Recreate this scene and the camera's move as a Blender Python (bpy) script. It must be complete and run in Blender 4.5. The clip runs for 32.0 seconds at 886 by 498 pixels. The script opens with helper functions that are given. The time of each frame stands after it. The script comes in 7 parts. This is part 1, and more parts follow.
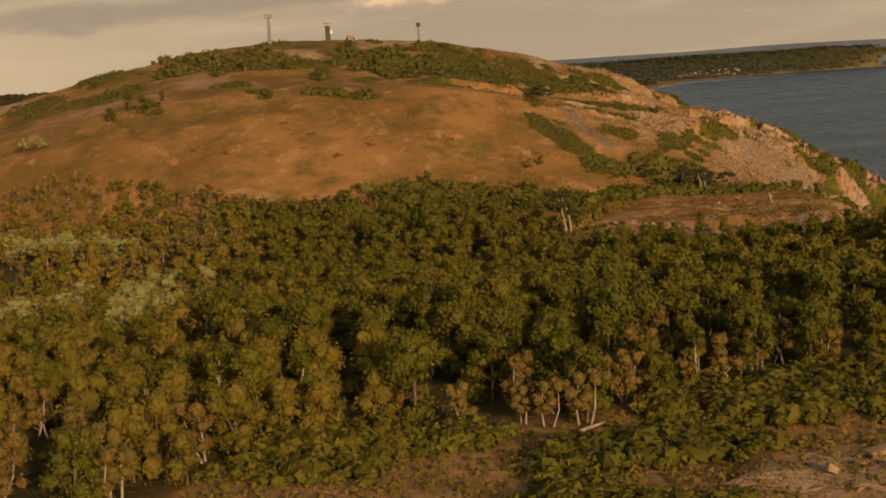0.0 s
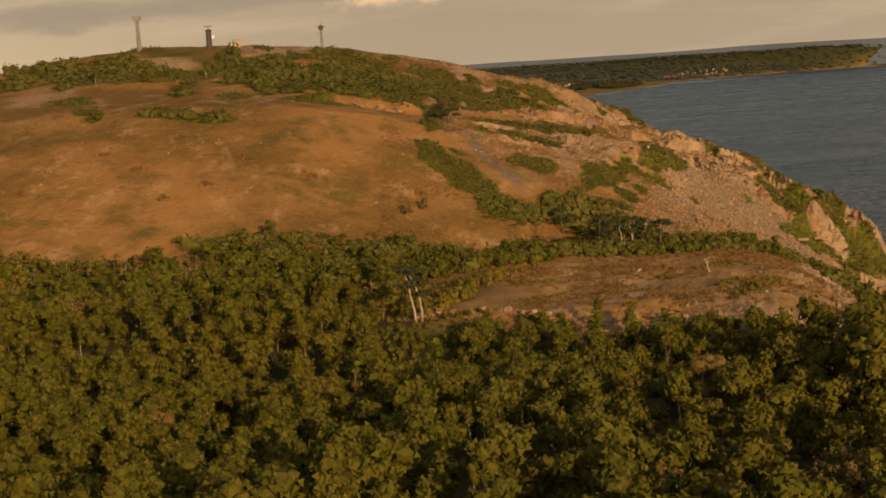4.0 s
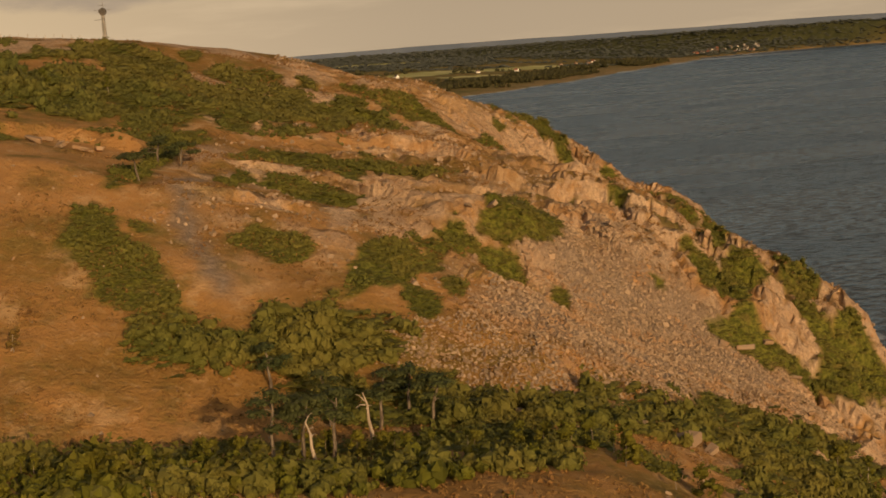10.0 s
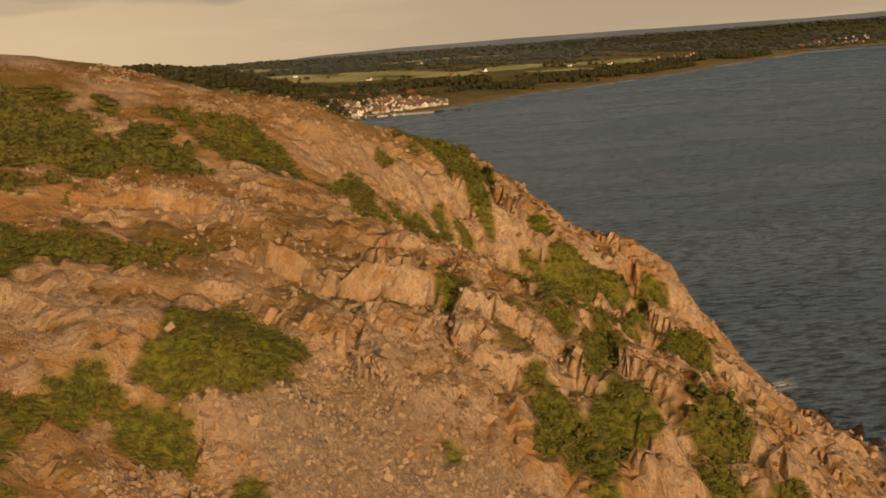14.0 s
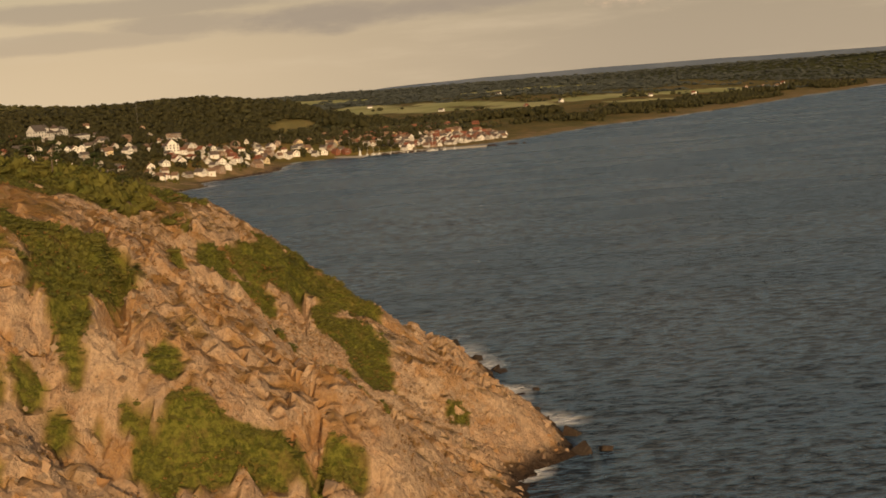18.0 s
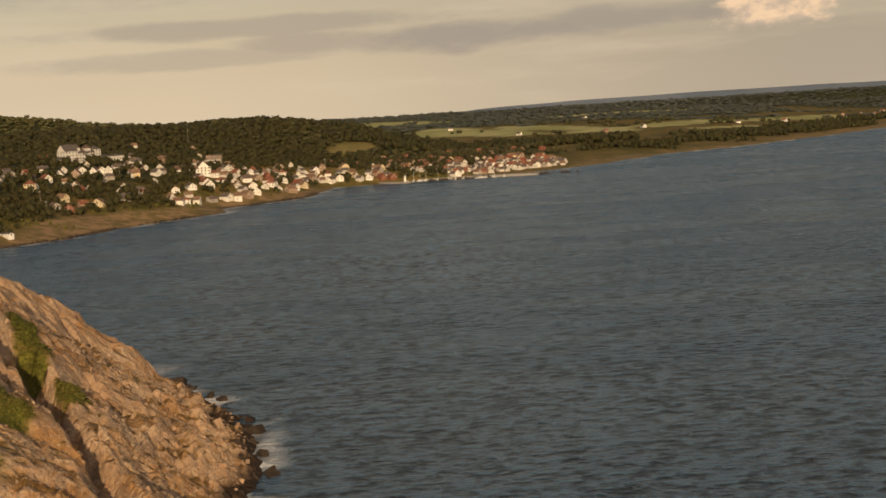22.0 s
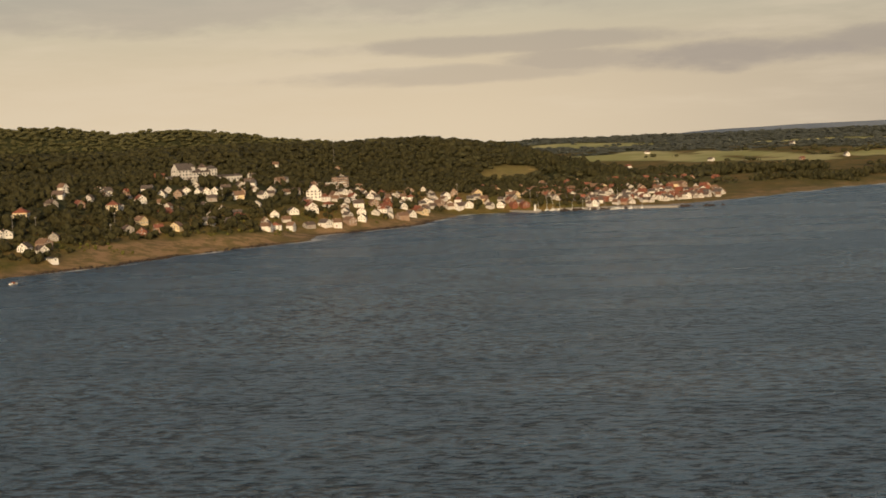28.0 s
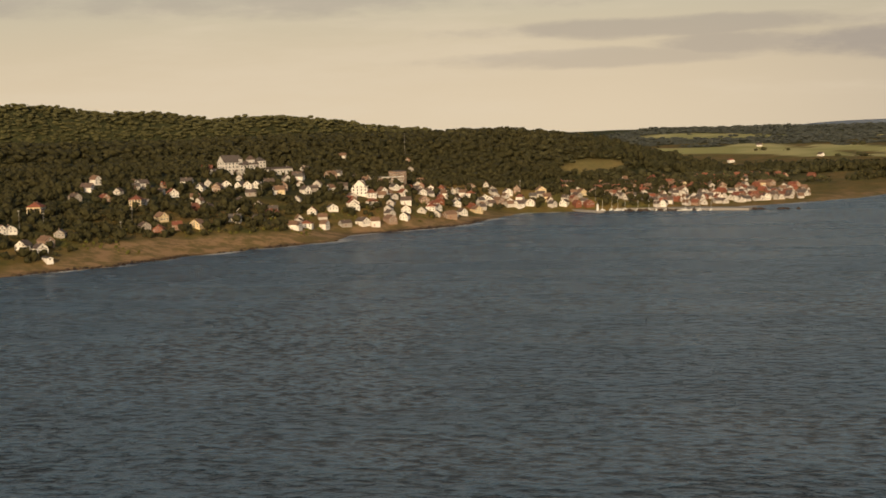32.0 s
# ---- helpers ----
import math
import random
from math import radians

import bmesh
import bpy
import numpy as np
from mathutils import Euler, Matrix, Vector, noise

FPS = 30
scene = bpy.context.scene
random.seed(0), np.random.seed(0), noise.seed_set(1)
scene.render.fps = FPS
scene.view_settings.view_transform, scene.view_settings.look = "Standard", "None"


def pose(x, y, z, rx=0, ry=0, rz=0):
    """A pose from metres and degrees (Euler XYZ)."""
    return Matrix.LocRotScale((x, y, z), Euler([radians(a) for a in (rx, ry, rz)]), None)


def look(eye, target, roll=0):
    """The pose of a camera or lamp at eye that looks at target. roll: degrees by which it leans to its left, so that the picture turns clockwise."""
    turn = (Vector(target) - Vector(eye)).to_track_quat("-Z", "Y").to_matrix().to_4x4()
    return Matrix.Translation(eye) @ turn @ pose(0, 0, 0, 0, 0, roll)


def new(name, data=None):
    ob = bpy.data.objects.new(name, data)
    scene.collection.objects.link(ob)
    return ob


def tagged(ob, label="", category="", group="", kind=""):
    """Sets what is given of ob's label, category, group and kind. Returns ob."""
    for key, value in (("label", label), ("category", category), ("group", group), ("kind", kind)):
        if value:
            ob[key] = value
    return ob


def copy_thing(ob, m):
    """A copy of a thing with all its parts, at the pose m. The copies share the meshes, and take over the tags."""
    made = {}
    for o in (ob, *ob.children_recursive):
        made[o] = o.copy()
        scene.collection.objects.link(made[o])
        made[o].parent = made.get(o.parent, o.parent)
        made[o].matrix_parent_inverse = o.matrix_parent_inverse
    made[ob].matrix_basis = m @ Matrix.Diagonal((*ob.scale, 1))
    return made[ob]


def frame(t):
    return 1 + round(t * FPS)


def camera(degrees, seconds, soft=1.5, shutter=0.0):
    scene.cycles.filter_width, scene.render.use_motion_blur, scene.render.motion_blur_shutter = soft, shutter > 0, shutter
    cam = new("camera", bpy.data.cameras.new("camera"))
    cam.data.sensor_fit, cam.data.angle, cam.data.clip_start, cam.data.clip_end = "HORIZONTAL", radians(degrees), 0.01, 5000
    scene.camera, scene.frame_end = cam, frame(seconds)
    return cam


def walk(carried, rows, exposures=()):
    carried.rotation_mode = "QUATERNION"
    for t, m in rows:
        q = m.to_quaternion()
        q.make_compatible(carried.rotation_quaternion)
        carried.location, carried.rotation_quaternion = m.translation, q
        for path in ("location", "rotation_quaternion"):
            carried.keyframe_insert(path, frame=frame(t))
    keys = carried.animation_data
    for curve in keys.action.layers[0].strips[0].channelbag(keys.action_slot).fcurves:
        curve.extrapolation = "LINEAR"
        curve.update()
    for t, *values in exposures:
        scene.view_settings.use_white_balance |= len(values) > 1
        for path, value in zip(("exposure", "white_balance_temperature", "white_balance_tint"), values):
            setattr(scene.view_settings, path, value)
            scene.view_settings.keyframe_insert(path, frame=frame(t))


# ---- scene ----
# ---------------------------------------------------------------- camera
cam = camera(32.383, 32.0, soft=1.7)


def aim(x, y, z, turn, tilt, lean):
    """Pose from a place, a turn to the left of +y, a tilt up and a lean, in degrees."""
    a, b = radians(turn), radians(tilt)
    way = Vector((-math.sin(a) * math.cos(b), math.cos(a) * math.cos(b), math.sin(b)))
    return look((x, y, z), Vector((x, y, z)) + way * 100, lean)


PATH = (
    (0, 0.00, -0.00, 88.73, -0.000, -6.771, -3.928),
    (0.5, 3.25, 11.67, 88.66, -0.085, -6.723, -4.001),
    (1, 6.79, 23.75, 88.74, -0.178, -6.703, -3.972),
    (1.5, 10.39, 35.51, 88.77, -0.220, -6.693, -3.937),
    (2, 14.29, 47.48, 89.03, -0.260, -6.715, -3.936),
    (2.5, 18.35, 59.32, 89.48, -0.258, -6.748, -3.969),
    (3, 22.68, 71.39, 90.03, -0.262, -6.779, -3.961),
    (3.5, 26.84, 83.23, 90.42, -0.285, -6.813, -3.936),
    (4, 31.19, 95.59, 90.71, -0.287, -6.830, -3.947),
    (4.5, 35.71, 108.30, 90.93, -0.277, -6.835, -3.990),
    (5, 40.38, 121.25, 91.11, -0.260, -6.832, -4.056),
    (5.5, 45.17, 134.29, 91.27, -0.241, -6.827, -4.138),
    (6, 50.04, 147.28, 91.45, -0.229, -6.825, -4.232),
    (6.5, 54.61, 159.42, 91.77, -0.202, -6.875, -4.308),
    (7, 59.45, 172.36, 92.21, -0.120, -7.005, -4.266),
    (7.5, 64.08, 184.89, 92.33, -0.012, -7.097, -4.262),
    (8, 68.75, 198.48, 92.31, 0.157, -7.248, -4.279),
    (8.5, 73.02, 211.25, 92.37, 0.415, -7.514, -4.244),
    (9, 77.47, 224.49, 92.79, 0.653, -7.754, -4.261),
    (9.5, 81.90, 237.19, 92.65, 0.917, -7.714, -4.275),
    (10, 86.74, 250.16, 92.61, 1.241, -7.650, -4.286),
    (10.5, 91.75, 262.36, 92.80, 1.645, -7.713, -4.285),
    (11, 96.75, 274.91, 93.19, 2.001, -7.917, -4.272),
    (11.5, 101.79, 287.41, 92.91, 2.337, -7.788, -4.313),
    (12, 107.87, 300.53, 92.70, 2.885, -7.740, -4.343),
    (12.5, 113.72, 313.07, 92.34, 3.458, -7.691, -4.353),
    (13, 120.07, 326.22, 92.14, 4.055, -7.648, -4.344),
    (13.5, 127.17, 339.48, 91.88, 4.970, -7.599, -4.384),
    (14, 133.68, 356.72, 91.97, 5.442, -7.674, -4.299),
    (14.5, 139.55, 374.77, 91.50, 5.829, -7.718, -4.349),
    (15, 146.24, 391.59, 91.11, 6.301, -7.641, -4.351),
    (15.5, 153.60, 407.25, 90.77, 6.830, -7.475, -4.329),
    (16, 161.53, 421.80, 90.44, 7.388, -7.254, -4.312),
    (16.5, 169.90, 435.31, 90.09, 7.946, -7.013, -4.325),
    (17, 178.57, 447.83, 89.67, 8.475, -6.784, -4.394),
    (17.5, 186.71, 459.68, 89.15, 8.958, -6.546, -4.447),
    (18, 195.69, 472.21, 88.47, 9.476, -6.297, -4.525),
    (18.5, 204.06, 484.42, 87.92, 9.970, -6.182, -4.580),
    (19, 213.41, 497.14, 87.49, 10.391, -6.167, -4.546),
    (19.5, 222.01, 509.66, 86.91, 10.810, -6.134, -4.427),
    (20, 231.02, 522.44, 86.73, 11.283, -6.030, -4.091),
    (20.5, 239.87, 534.94, 86.83, 11.818, -5.873, -3.837),
    (21, 249.84, 548.61, 87.07, 12.436, -5.697, -3.757),
    (21.5, 258.56, 562.26, 86.51, 13.144, -5.462, -3.755),
    (22, 267.30, 576.11, 86.26, 13.883, -5.222, -3.677),
    (22.5, 275.72, 589.43, 85.98, 14.598, -5.038, -3.604),
    (23, 284.77, 602.61, 86.05, 15.372, -4.882, -3.497),
    (23.5, 293.62, 615.12, 86.22, 16.150, -4.720, -3.371),
    (24, 303.28, 627.57, 86.47, 16.948, -4.550, -3.263),
    (24.5, 312.79, 639.37, 86.22, 17.745, -4.375, -3.193),
    (25, 322.98, 651.29, 85.55, 18.580, -4.223, -3.094),
    (25.5, 333.37, 663.40, 85.14, 19.414, -4.173, -3.037),
    (26, 343.48, 675.44, 85.23, 20.292, -4.192, -2.908),
    (26.5, 353.21, 687.41, 85.65, 21.115, -4.147, -2.792),
    (27, 363.12, 700.14, 86.18, 21.950, -4.106, -2.687),
    (27.5, 372.99, 713.52, 86.76, 22.792, -4.084, -2.592),
    (28, 382.63, 727.46, 87.37, 23.638, -4.100, -2.510),
    (28.5, 391.81, 741.82, 87.97, 24.484, -4.168, -2.440),
    (29, 400.34, 756.51, 88.52, 25.324, -4.307, -2.385),
    (29.5, 408.09, 770.98, 88.86, 26.111, -4.435, -2.365),
    (30, 415.36, 785.48, 89.17, 26.895, -4.450, -2.292),
    (30.5, 422.31, 800.06, 89.93, 27.536, -4.463, -2.247),
    (31, 428.96, 814.85, 91.49, 28.131, -4.490, -2.146),
    (31.5, 435.18, 829.46, 93.74, 28.720, -4.555, -1.956),
    (32, 441.42, 844.46, 96.67, 29.261, -4.564, -1.719),
)
walk(cam, [(r[0], aim(*r[1:])) for r in PATH], exposures=[(0.0, -0.3, 8150, 14), (14.0, -0.22, 8250, 14), (18.0, -0.22, 7600, 12), (22.0, -0.15, 7000, 11), (32.0, -0.05, 6700, 10)])

# ---------------------------------------------------------------- light
SUN_ELEV, SUN_WAY = 13.0, Vector((0.36, -0.93, 0.0)).normalized()
world = bpy.data.worlds.new("evening_sky")
scene.world = world
world.use_nodes = True
wn, wl = world.node_tree.nodes, world.node_tree.links
wn.clear()


def wnode(kind):
    return wn.new(kind)


sky = wnode("ShaderNodeTexSky")
sky.sky_type, sky.sun_disc = "NISHITA", False
sky.sun_elevation, sky.sun_rotation = radians(SUN_ELEV), math.atan2(SUN_WAY.x, SUN_WAY.y)
sky.dust_density, sky.altitude = 3.0, 90
geo = wnode("ShaderNodeTexCoord")
sep = wnode("ShaderNodeSeparateXYZ")
wl.new(geo.outputs["Generated"], sep.inputs[0])


def wmath(op, a, b=0.0, c=0.0):
    n = wnode("ShaderNodeMath")
    n.operation = op
    for i, v in enumerate((a, b, c)):
        if isinstance(v, (int, float)):
            n.inputs[i].default_value = v
        else:
            wl.new(v, n.inputs[i])
    return n.outputs[0]


def wmix(f, a, b):
    n = wnode("ShaderNodeMix")
    n.data_type = "RGBA"
    for s, v in ((n.inputs[0], f), (n.inputs[6], a), (n.inputs[7], b)):
        if isinstance(v, (int, float)):
            s.default_value = v
        elif isinstance(v, tuple):
            s.default_value = (*v, 1)
        else:
            wl.new(v, s)
    return n.outputs[2]


# clouds: streaks that lie flat near the horizon, a grey bank and one sunlit heap to the east
up = wmath("MAXIMUM", sep.outputs[2], 0.0)


def wnoise(scale, detail, rough, offset=(0, 0, 0), stretch=(1, 1, 1)):
    m = wnode("ShaderNodeMapping")
    m.inputs["Location"].default_value, m.inputs["Scale"].default_value = offset, stretch
    wl.new(geo.outputs["Generated"], m.inputs[0])
    n = wnode("ShaderNodeTexNoise")
    n.inputs["Scale"].default_value, n.inputs["Detail"].default_value, n.inputs["Roughness"].default_value = scale, detail, rough
    wl.new(m.outputs[0], n.inputs["Vector"])
    return n.outputs["Fac"]


def wramp(v, lo, hi):
    n = wnode("ShaderNodeMapRange")
    n.interpolation_type = "SMOOTHSTEP"
    wl.new(v, n.inputs[0])
    n.inputs[1].default_value, n.inputs[2].default_value = lo, hi
    return n.outputs[0]


haze = wramp(up, 0.2, 0.0)
clear = wmix(haze, sky.outputs[0], wmix(wramp(sep.outputs[0], -0.42, 0.02), (7.5, 6.2, 4.45), (4.9, 4.2, 3.3)))
veil = wramp(wnoise(5, 6, 0.6, (3.1, 0.4, 0), (1, 1, 7)), 0.44, 0.68)
c1 = wmix(wmath("MULTIPLY", veil, 0.4), clear, (7.7, 6.55, 4.95))
warp = wmath("MULTIPLY", wmath("SUBTRACT", wnoise(11, 7, 0.62, (1.7, 2.2, 0.3), (1, 1, 3.4)), 0.5), 3.8)
bank = None
for bx_, bz_, wide_, tall_, much in ((-0.215, 0.047, 0.085, 0.0105, 1.0), (-0.34, 0.06, 0.13, 0.0065, 0.7), (-0.4, 0.042, 0.1, 0.006, 0.5), (-0.1, 0.053, 0.075, 0.009, 0.85), (-0.3, 0.049, 0.06, 0.008, 0.7), (0.2, 0.075, 0.2, 0.012, 0.6), (-0.6, 0.09, 0.3, 0.015, 0.6)):
    u_, v_ = wmath("DIVIDE", wmath("SUBTRACT", sep.outputs[0], bx_), wide_), wmath("DIVIDE", wmath("SUBTRACT", up, bz_), tall_)
    r_ = wmath("ADD", wmath("ADD", wmath("MULTIPLY", u_, u_), wmath("MULTIPLY", v_, v_)), warp)
    one = wmath("MULTIPLY", wramp(r_, 1.45, 0.15), much)
    bank = one if bank is None else wmath("MAXIMUM", bank, one)
loose_ = wmath("MULTIPLY", wramp(wnoise(7, 7, 0.6, (1.7, 2.2, 0.3), (1, 1, 6)), 0.54, 0.8), wmath("MULTIPLY", wramp(up, 0.05, 0.1), 0.6))
grey = wmath("MAXIMUM", wmath("MULTIPLY", bank, wramp(sep.outputs[1], 0.1, 0.4)), loose_)
c2 = wmix(wmath("MULTIPLY", grey, 0.74), c1, (3.65, 3.2, 2.85))
hx, hz_ = wmath("ADD", sep.outputs[0], 0.022), wmath("SUBTRACT", up, 0.051)
heap = wmath("ADD", wmath("MULTIPLY", wmath("MULTIPLY", hx, hx), 800.0), wmath("MULTIPLY", wmath("MULTIPLY", hz_, hz_), 4000.0))
heap = wmath("ADD", heap, wmath("MULTIPLY", wmath("SUBTRACT", wnoise(34, 7, 0.62, (0.2, 0, 0), (1, 1, 2)), 0.5), 3.6))
puff = wmath("MULTIPLY", wramp(heap, 1.25, 0.35), wramp(sep.outputs[1], 0.2, 0.5))
lit = wramp(wmath("ADD", wnoise(60, 5, 0.6, (0.5, 0.1, 0.2), (1, 1, 1.6)), wmath("MULTIPLY", wmath("SUBTRACT", up, 0.05), 6.0)), 0.4, 0.62)
c3 = wmix(wmath("MULTIPLY", puff, 0.85), c2, wmix(lit, (6.4, 5.1, 4.0), (10.8, 7.7, 5.1)))
bg = wnode("ShaderNodeBackground")
bg.inputs["Strength"].default_value = 0.1
wl.new(c3, bg.inputs[0])
wl.new(bg.outputs[0], wnode("ShaderNodeOutputWorld").inputs[0])

sun = new("sun", bpy.data.lights.new("sun", "SUN"))
sun.data.energy, sun.data.angle, sun.data.color = 3.6, radians(0.6), (1.0, 0.74, 0.45)
sun.matrix_world = look((0, 0, 500), Vector((0, 0, 500)) - SUN_WAY * math.cos(radians(SUN_ELEV)) - Vector((0, 0, math.sin(radians(SUN_ELEV)))))

# ---------------------------------------------------------------- the lie of the land
def hash2(i, j, seed):
    h = (i.astype(np.int64) * 374761393 + j.astype(np.int64) * 668265263 + seed * 2147483647) & 0xFFFFFFFF
    h = ((h ^ (h >> 13)) * 1274126177) & 0xFFFFFFFF
    return ((h ^ (h >> 16)) & 0xFFFF) / 65535.0


def vnoise(x, y, seed=0):
    i, j = np.floor(x), np.floor(y)
    u, v = x - i, y - j
    u, v = u * u * (3 - 2 * u), v * v * (3 - 2 * v)
    a, b, c, d = hash2(i, j, seed), hash2(i + 1, j, seed), hash2(i, j + 1, seed), hash2(i + 1, j + 1, seed)
    return (a * (1 - u) + b * u) * (1 - v) + (c * (1 - u) + d * u) * v


def fbm(x, y, size, octaves=4, seed=0, rough=0.5):
    total, amp, norm = 0.0, 1.0, 0.0
    for k in range(octaves):
        c, s = math.cos(0.6 * k), math.sin(0.6 * k)
        total = total + amp * (vnoise((x * c + y * s) / size, (y * c - x * s) / size, seed + 17 * k) - 0.5)
        norm += amp
        amp *= rough
        size *= 0.5
    return total / norm * 2


def step(lo, hi, v):
    t = np.clip((v - lo) / (hi - lo), 0, 1)
    return t * t * (3 - 2 * t)


COAST_Y = (-500, 0, 150, 300, 380, 450, 520, 600, 683, 722, 741, 775, 805, 819, 850, 886, 923, 944, 971, 989, 1019, 1043, 1150, 1350, 1500, 1628, 1717, 1842, 1957, 2030, 2137, 2250, 2345, 2390, 2425, 2527, 2647, 2700, 2777, 2810, 2995, 3266, 3651, 3931, 4250, 4540, 4690, 4780, 4815, 5200)
COAST_X = (120, 112, 118, 150, 165, 176, 190, 195, 190, 183, 173, 160, 156, 168, 158, 140, 134, 122, 110, 104, 80, 56, -60, -260, -340, -357, -332, -321, -287, -312, -272, -285, -300, -230, -112, -52, 1, 13, 44, 40, 165, 290, 440, 565, 700, 775, 1000, 1400, 2200, 2600)


def coast(y):
    return np.interp(y, COAST_Y, COAST_X)


def inland(x, y):
    """About how far a place lies from the shore, seawards negative."""
    near = step(1150, 1000, y)
    wiggle = fbm(x * 0.4, y, 26, 3, 5) * (5 * near + 9 * step(1500, 1700, y))
    return (coast(y) - x) + wiggle


def bump(x, y, cx, cy, rx, ry, turn=0.0):
    c, s = math.cos(radians(turn)), math.sin(radians(turn))
    u, v = ((x - cx) * c + (y - cy) * s) / rx, ((y - cy) * c - (x - cx) * s) / ry
    return np.exp(-(u * u + v * v))


def softmin(a, b, k):
    h = np.clip(0.5 + 0.5 * (b - a) / k, 0, 1)
    return b * (1 - h) + a * h - k * h * (1 - h)


def plain_height(x, y):
    """Height without the fine relief."""
    d = inland(x, y)
    # the headland: a crest seen along x, falling off to both sides along y
    crest = np.interp(x, (-600, -300, -220, -169, -128, -97, -62, -27, -4, 26, 58, 97, 130, 200), (70, 66, 74, 86, 95, 100.5, 103.5, 102.5, 101, 95.5, 86.8, 78, 72, 60))
    yy = y + np.interp(x, (-100, -4, 40), (45, 18, 0)) * step(520, 600, y) * step(760, 680, y)
    fall = np.interp(yy, (100, 370, 405, 438, 462, 485, 512, 560, 607, 640, 665, 720, 760, 810, 860, 900, 960, 1010, 1100, 1250), (-70, -56, -47, -34, -25, -18, -17, -13, -8, -1, 0, -8, -12, -17, -25, -30, -42, -58, -75, -85))
    top = crest + fall
    floor = np.interp(y, (-300, 100, 180, 240, 300, 318, 330, 400, 440, 480, 900, 1100), (56, 54, 53.5, 48.5, 46, 46.5, 50, 49, 48, 40, 40, 15))
    floor = floor + 3.5 * step(-20, -160, x)
    knoll = 2.0 * step(300, 328, y) * step(418, 385, y) * step(22, 45, x) - 9 * step(95, 150, x) * step(300, 340, y) * step(475, 440, y)
    top = np.maximum(top, floor + knoll) + 1.5 * bump(x, y, 30, 395, 60, 20)
    slope = np.interp(y, (0, 150, 330, 400, 470, 490, 512, 540, 560, 600, 625, 655, 690, 725, 780, 830, 890, 960, 1040), (0.8, 0.9, 0.8, 0.74, 0.62, 0.6, 0.66, 0.88, 0.92, 0.72, 0.66, 0.78, 0.92, 0.84, 0.74, 0.7, 0.72, 0.66, 0.66))
    head = softmin(top, slope * d, 9.0)
    head = head - 9 * bump(x, y, 122, 652, 26, 9, 20) + 4 * bump(x, y, 92, 512, 12, 10) - 4 * bump(x, y, 93, 825, 30, 9, 10)
    head = head + 10 * bump(x, y, 157, 545, 10, 18) - 5 * bump(x, y, 100, 668, 14, 12) + 6.5 * bump(x, y, 148, 685, 10, 13) - 6 * bump(x, y, 176, 692, 9, 26) + 4.5 * bump(x, y, 66, 866, 15, 28) - 4.5 * bump(x, y, 98, 914, 16, 16) + 3 * bump(x, y, 52, 822, 13, 20) + 3.5 * bump(x, y, 102, 845, 14, 13) - 5 * bump(x, y, 62, 985, 26, 20) - 4 * bump(x, y, 130, 868, 10, 20) - 7 * bump(x, y, 62, 1004, 22, 20) - 4 * bump(x, y, 92, 984, 18, 16) + 3.5 * bump(x, y, 30, 992, 10, 16)
    # the village side and the plain behind it
    rise = np.interp(y, (1100, 1300, 1600, 2000, 2270, 2440, 2700, 3200, 5000), (0.5, 0.35, 0.2, 0.2, 0.26, 0.09, 0.05, 0.05, 0.07))
    back = softmin(rise * np.maximum(d, -30), np.interp(y, (1100, 1600, 2290, 2500, 2800, 3300, 3700, 4200, 4700), (60, 64, 58, 18, 14, 18, 29, 51, 63)) + 0 * x, np.interp(y, (1500, 1700, 2300, 2500), (8, 30, 30, 8)))
    along, across = 0.395 * (x + 760) + 0.92 * (y - 2500), 0.92 * (x + 760) - 0.395 * (y - 2500)
    ridge = np.interp(along, (-1200, -500, 0, 300, 430, 560, 675, 800, 920), (86, 85, 84, 84, 83, 73, 52, 22, 6)) * np.exp(-(across / np.where(across > 0, 190.0, 420.0)) ** 2)
    off = ((y - 3000) - 0.8 * (x + 1700)) / 1.28
    hills = np.interp(x, (-2200, -1663, -1572, -1494, -1405, -1318, -1226, -1168, -1093, -950), (170, 157, 138, 138, 118, 126, 114, 100, 92, 40)) * np.exp(-(off / 190) ** 2)
    back = np.maximum(back, np.maximum(ridge + 5 * fbm(x, y, 160, 3, 77), hills))
    far = step(4350, 4920, np.hypot(x, y)) * step(0, 220, d)
    back = back + far * (8 + 5 * fbm(x, y, 500, 3, 9))
    # beaches: a low shelf at the village shore
    shelf = step(1500, 1650, y) * step(40, 0, d) * step(-10, 6, d)
    back = back * (1 - 0.55 * shelf)
    z = np.where(y < 1080, head, back)
    mixed = step(1010, 1150, y)
    z = head * (1 - mixed) + back * mixed
    return np.where(d < 0, np.maximum(np.minimum(z, d * 0.6), -8), z), d


def slope_of(x, y, e=2.0):
    h = lambda a, b: plain_height(a, b)[0]
    return np.hypot(h(x + e, y) - h(x - e, y), h(x, y + e) - h(x, y - e)) / (2 * e)


def shards(x, y, size, seed):
    """Broken blocks: a random level for each cell, and how near its edge a place is."""
    u, v = x / size, y / size
    i, j = np.floor(u), np.floor(v)
    best, second, level = np.full(u.shape, 9.0), np.full(u.shape, 9.0), np.zeros(u.shape)
    for a in (-1, 0, 1):
        for b in (-1, 0, 1):
            p, q = i + a, j + b
            d = np.hypot(p + hash2(p, q, seed) - u, q + hash2(p, q, seed + 3) - v)
            nearer = d < best
            second = np.where(nearer, best, np.minimum(second, d))
            level = np.where(nearer, hash2(p, q, seed + 7), level)
            best = np.where(nearer, d, best)
    return level - 0.5, np.clip((second - best) * size, 0, 3)


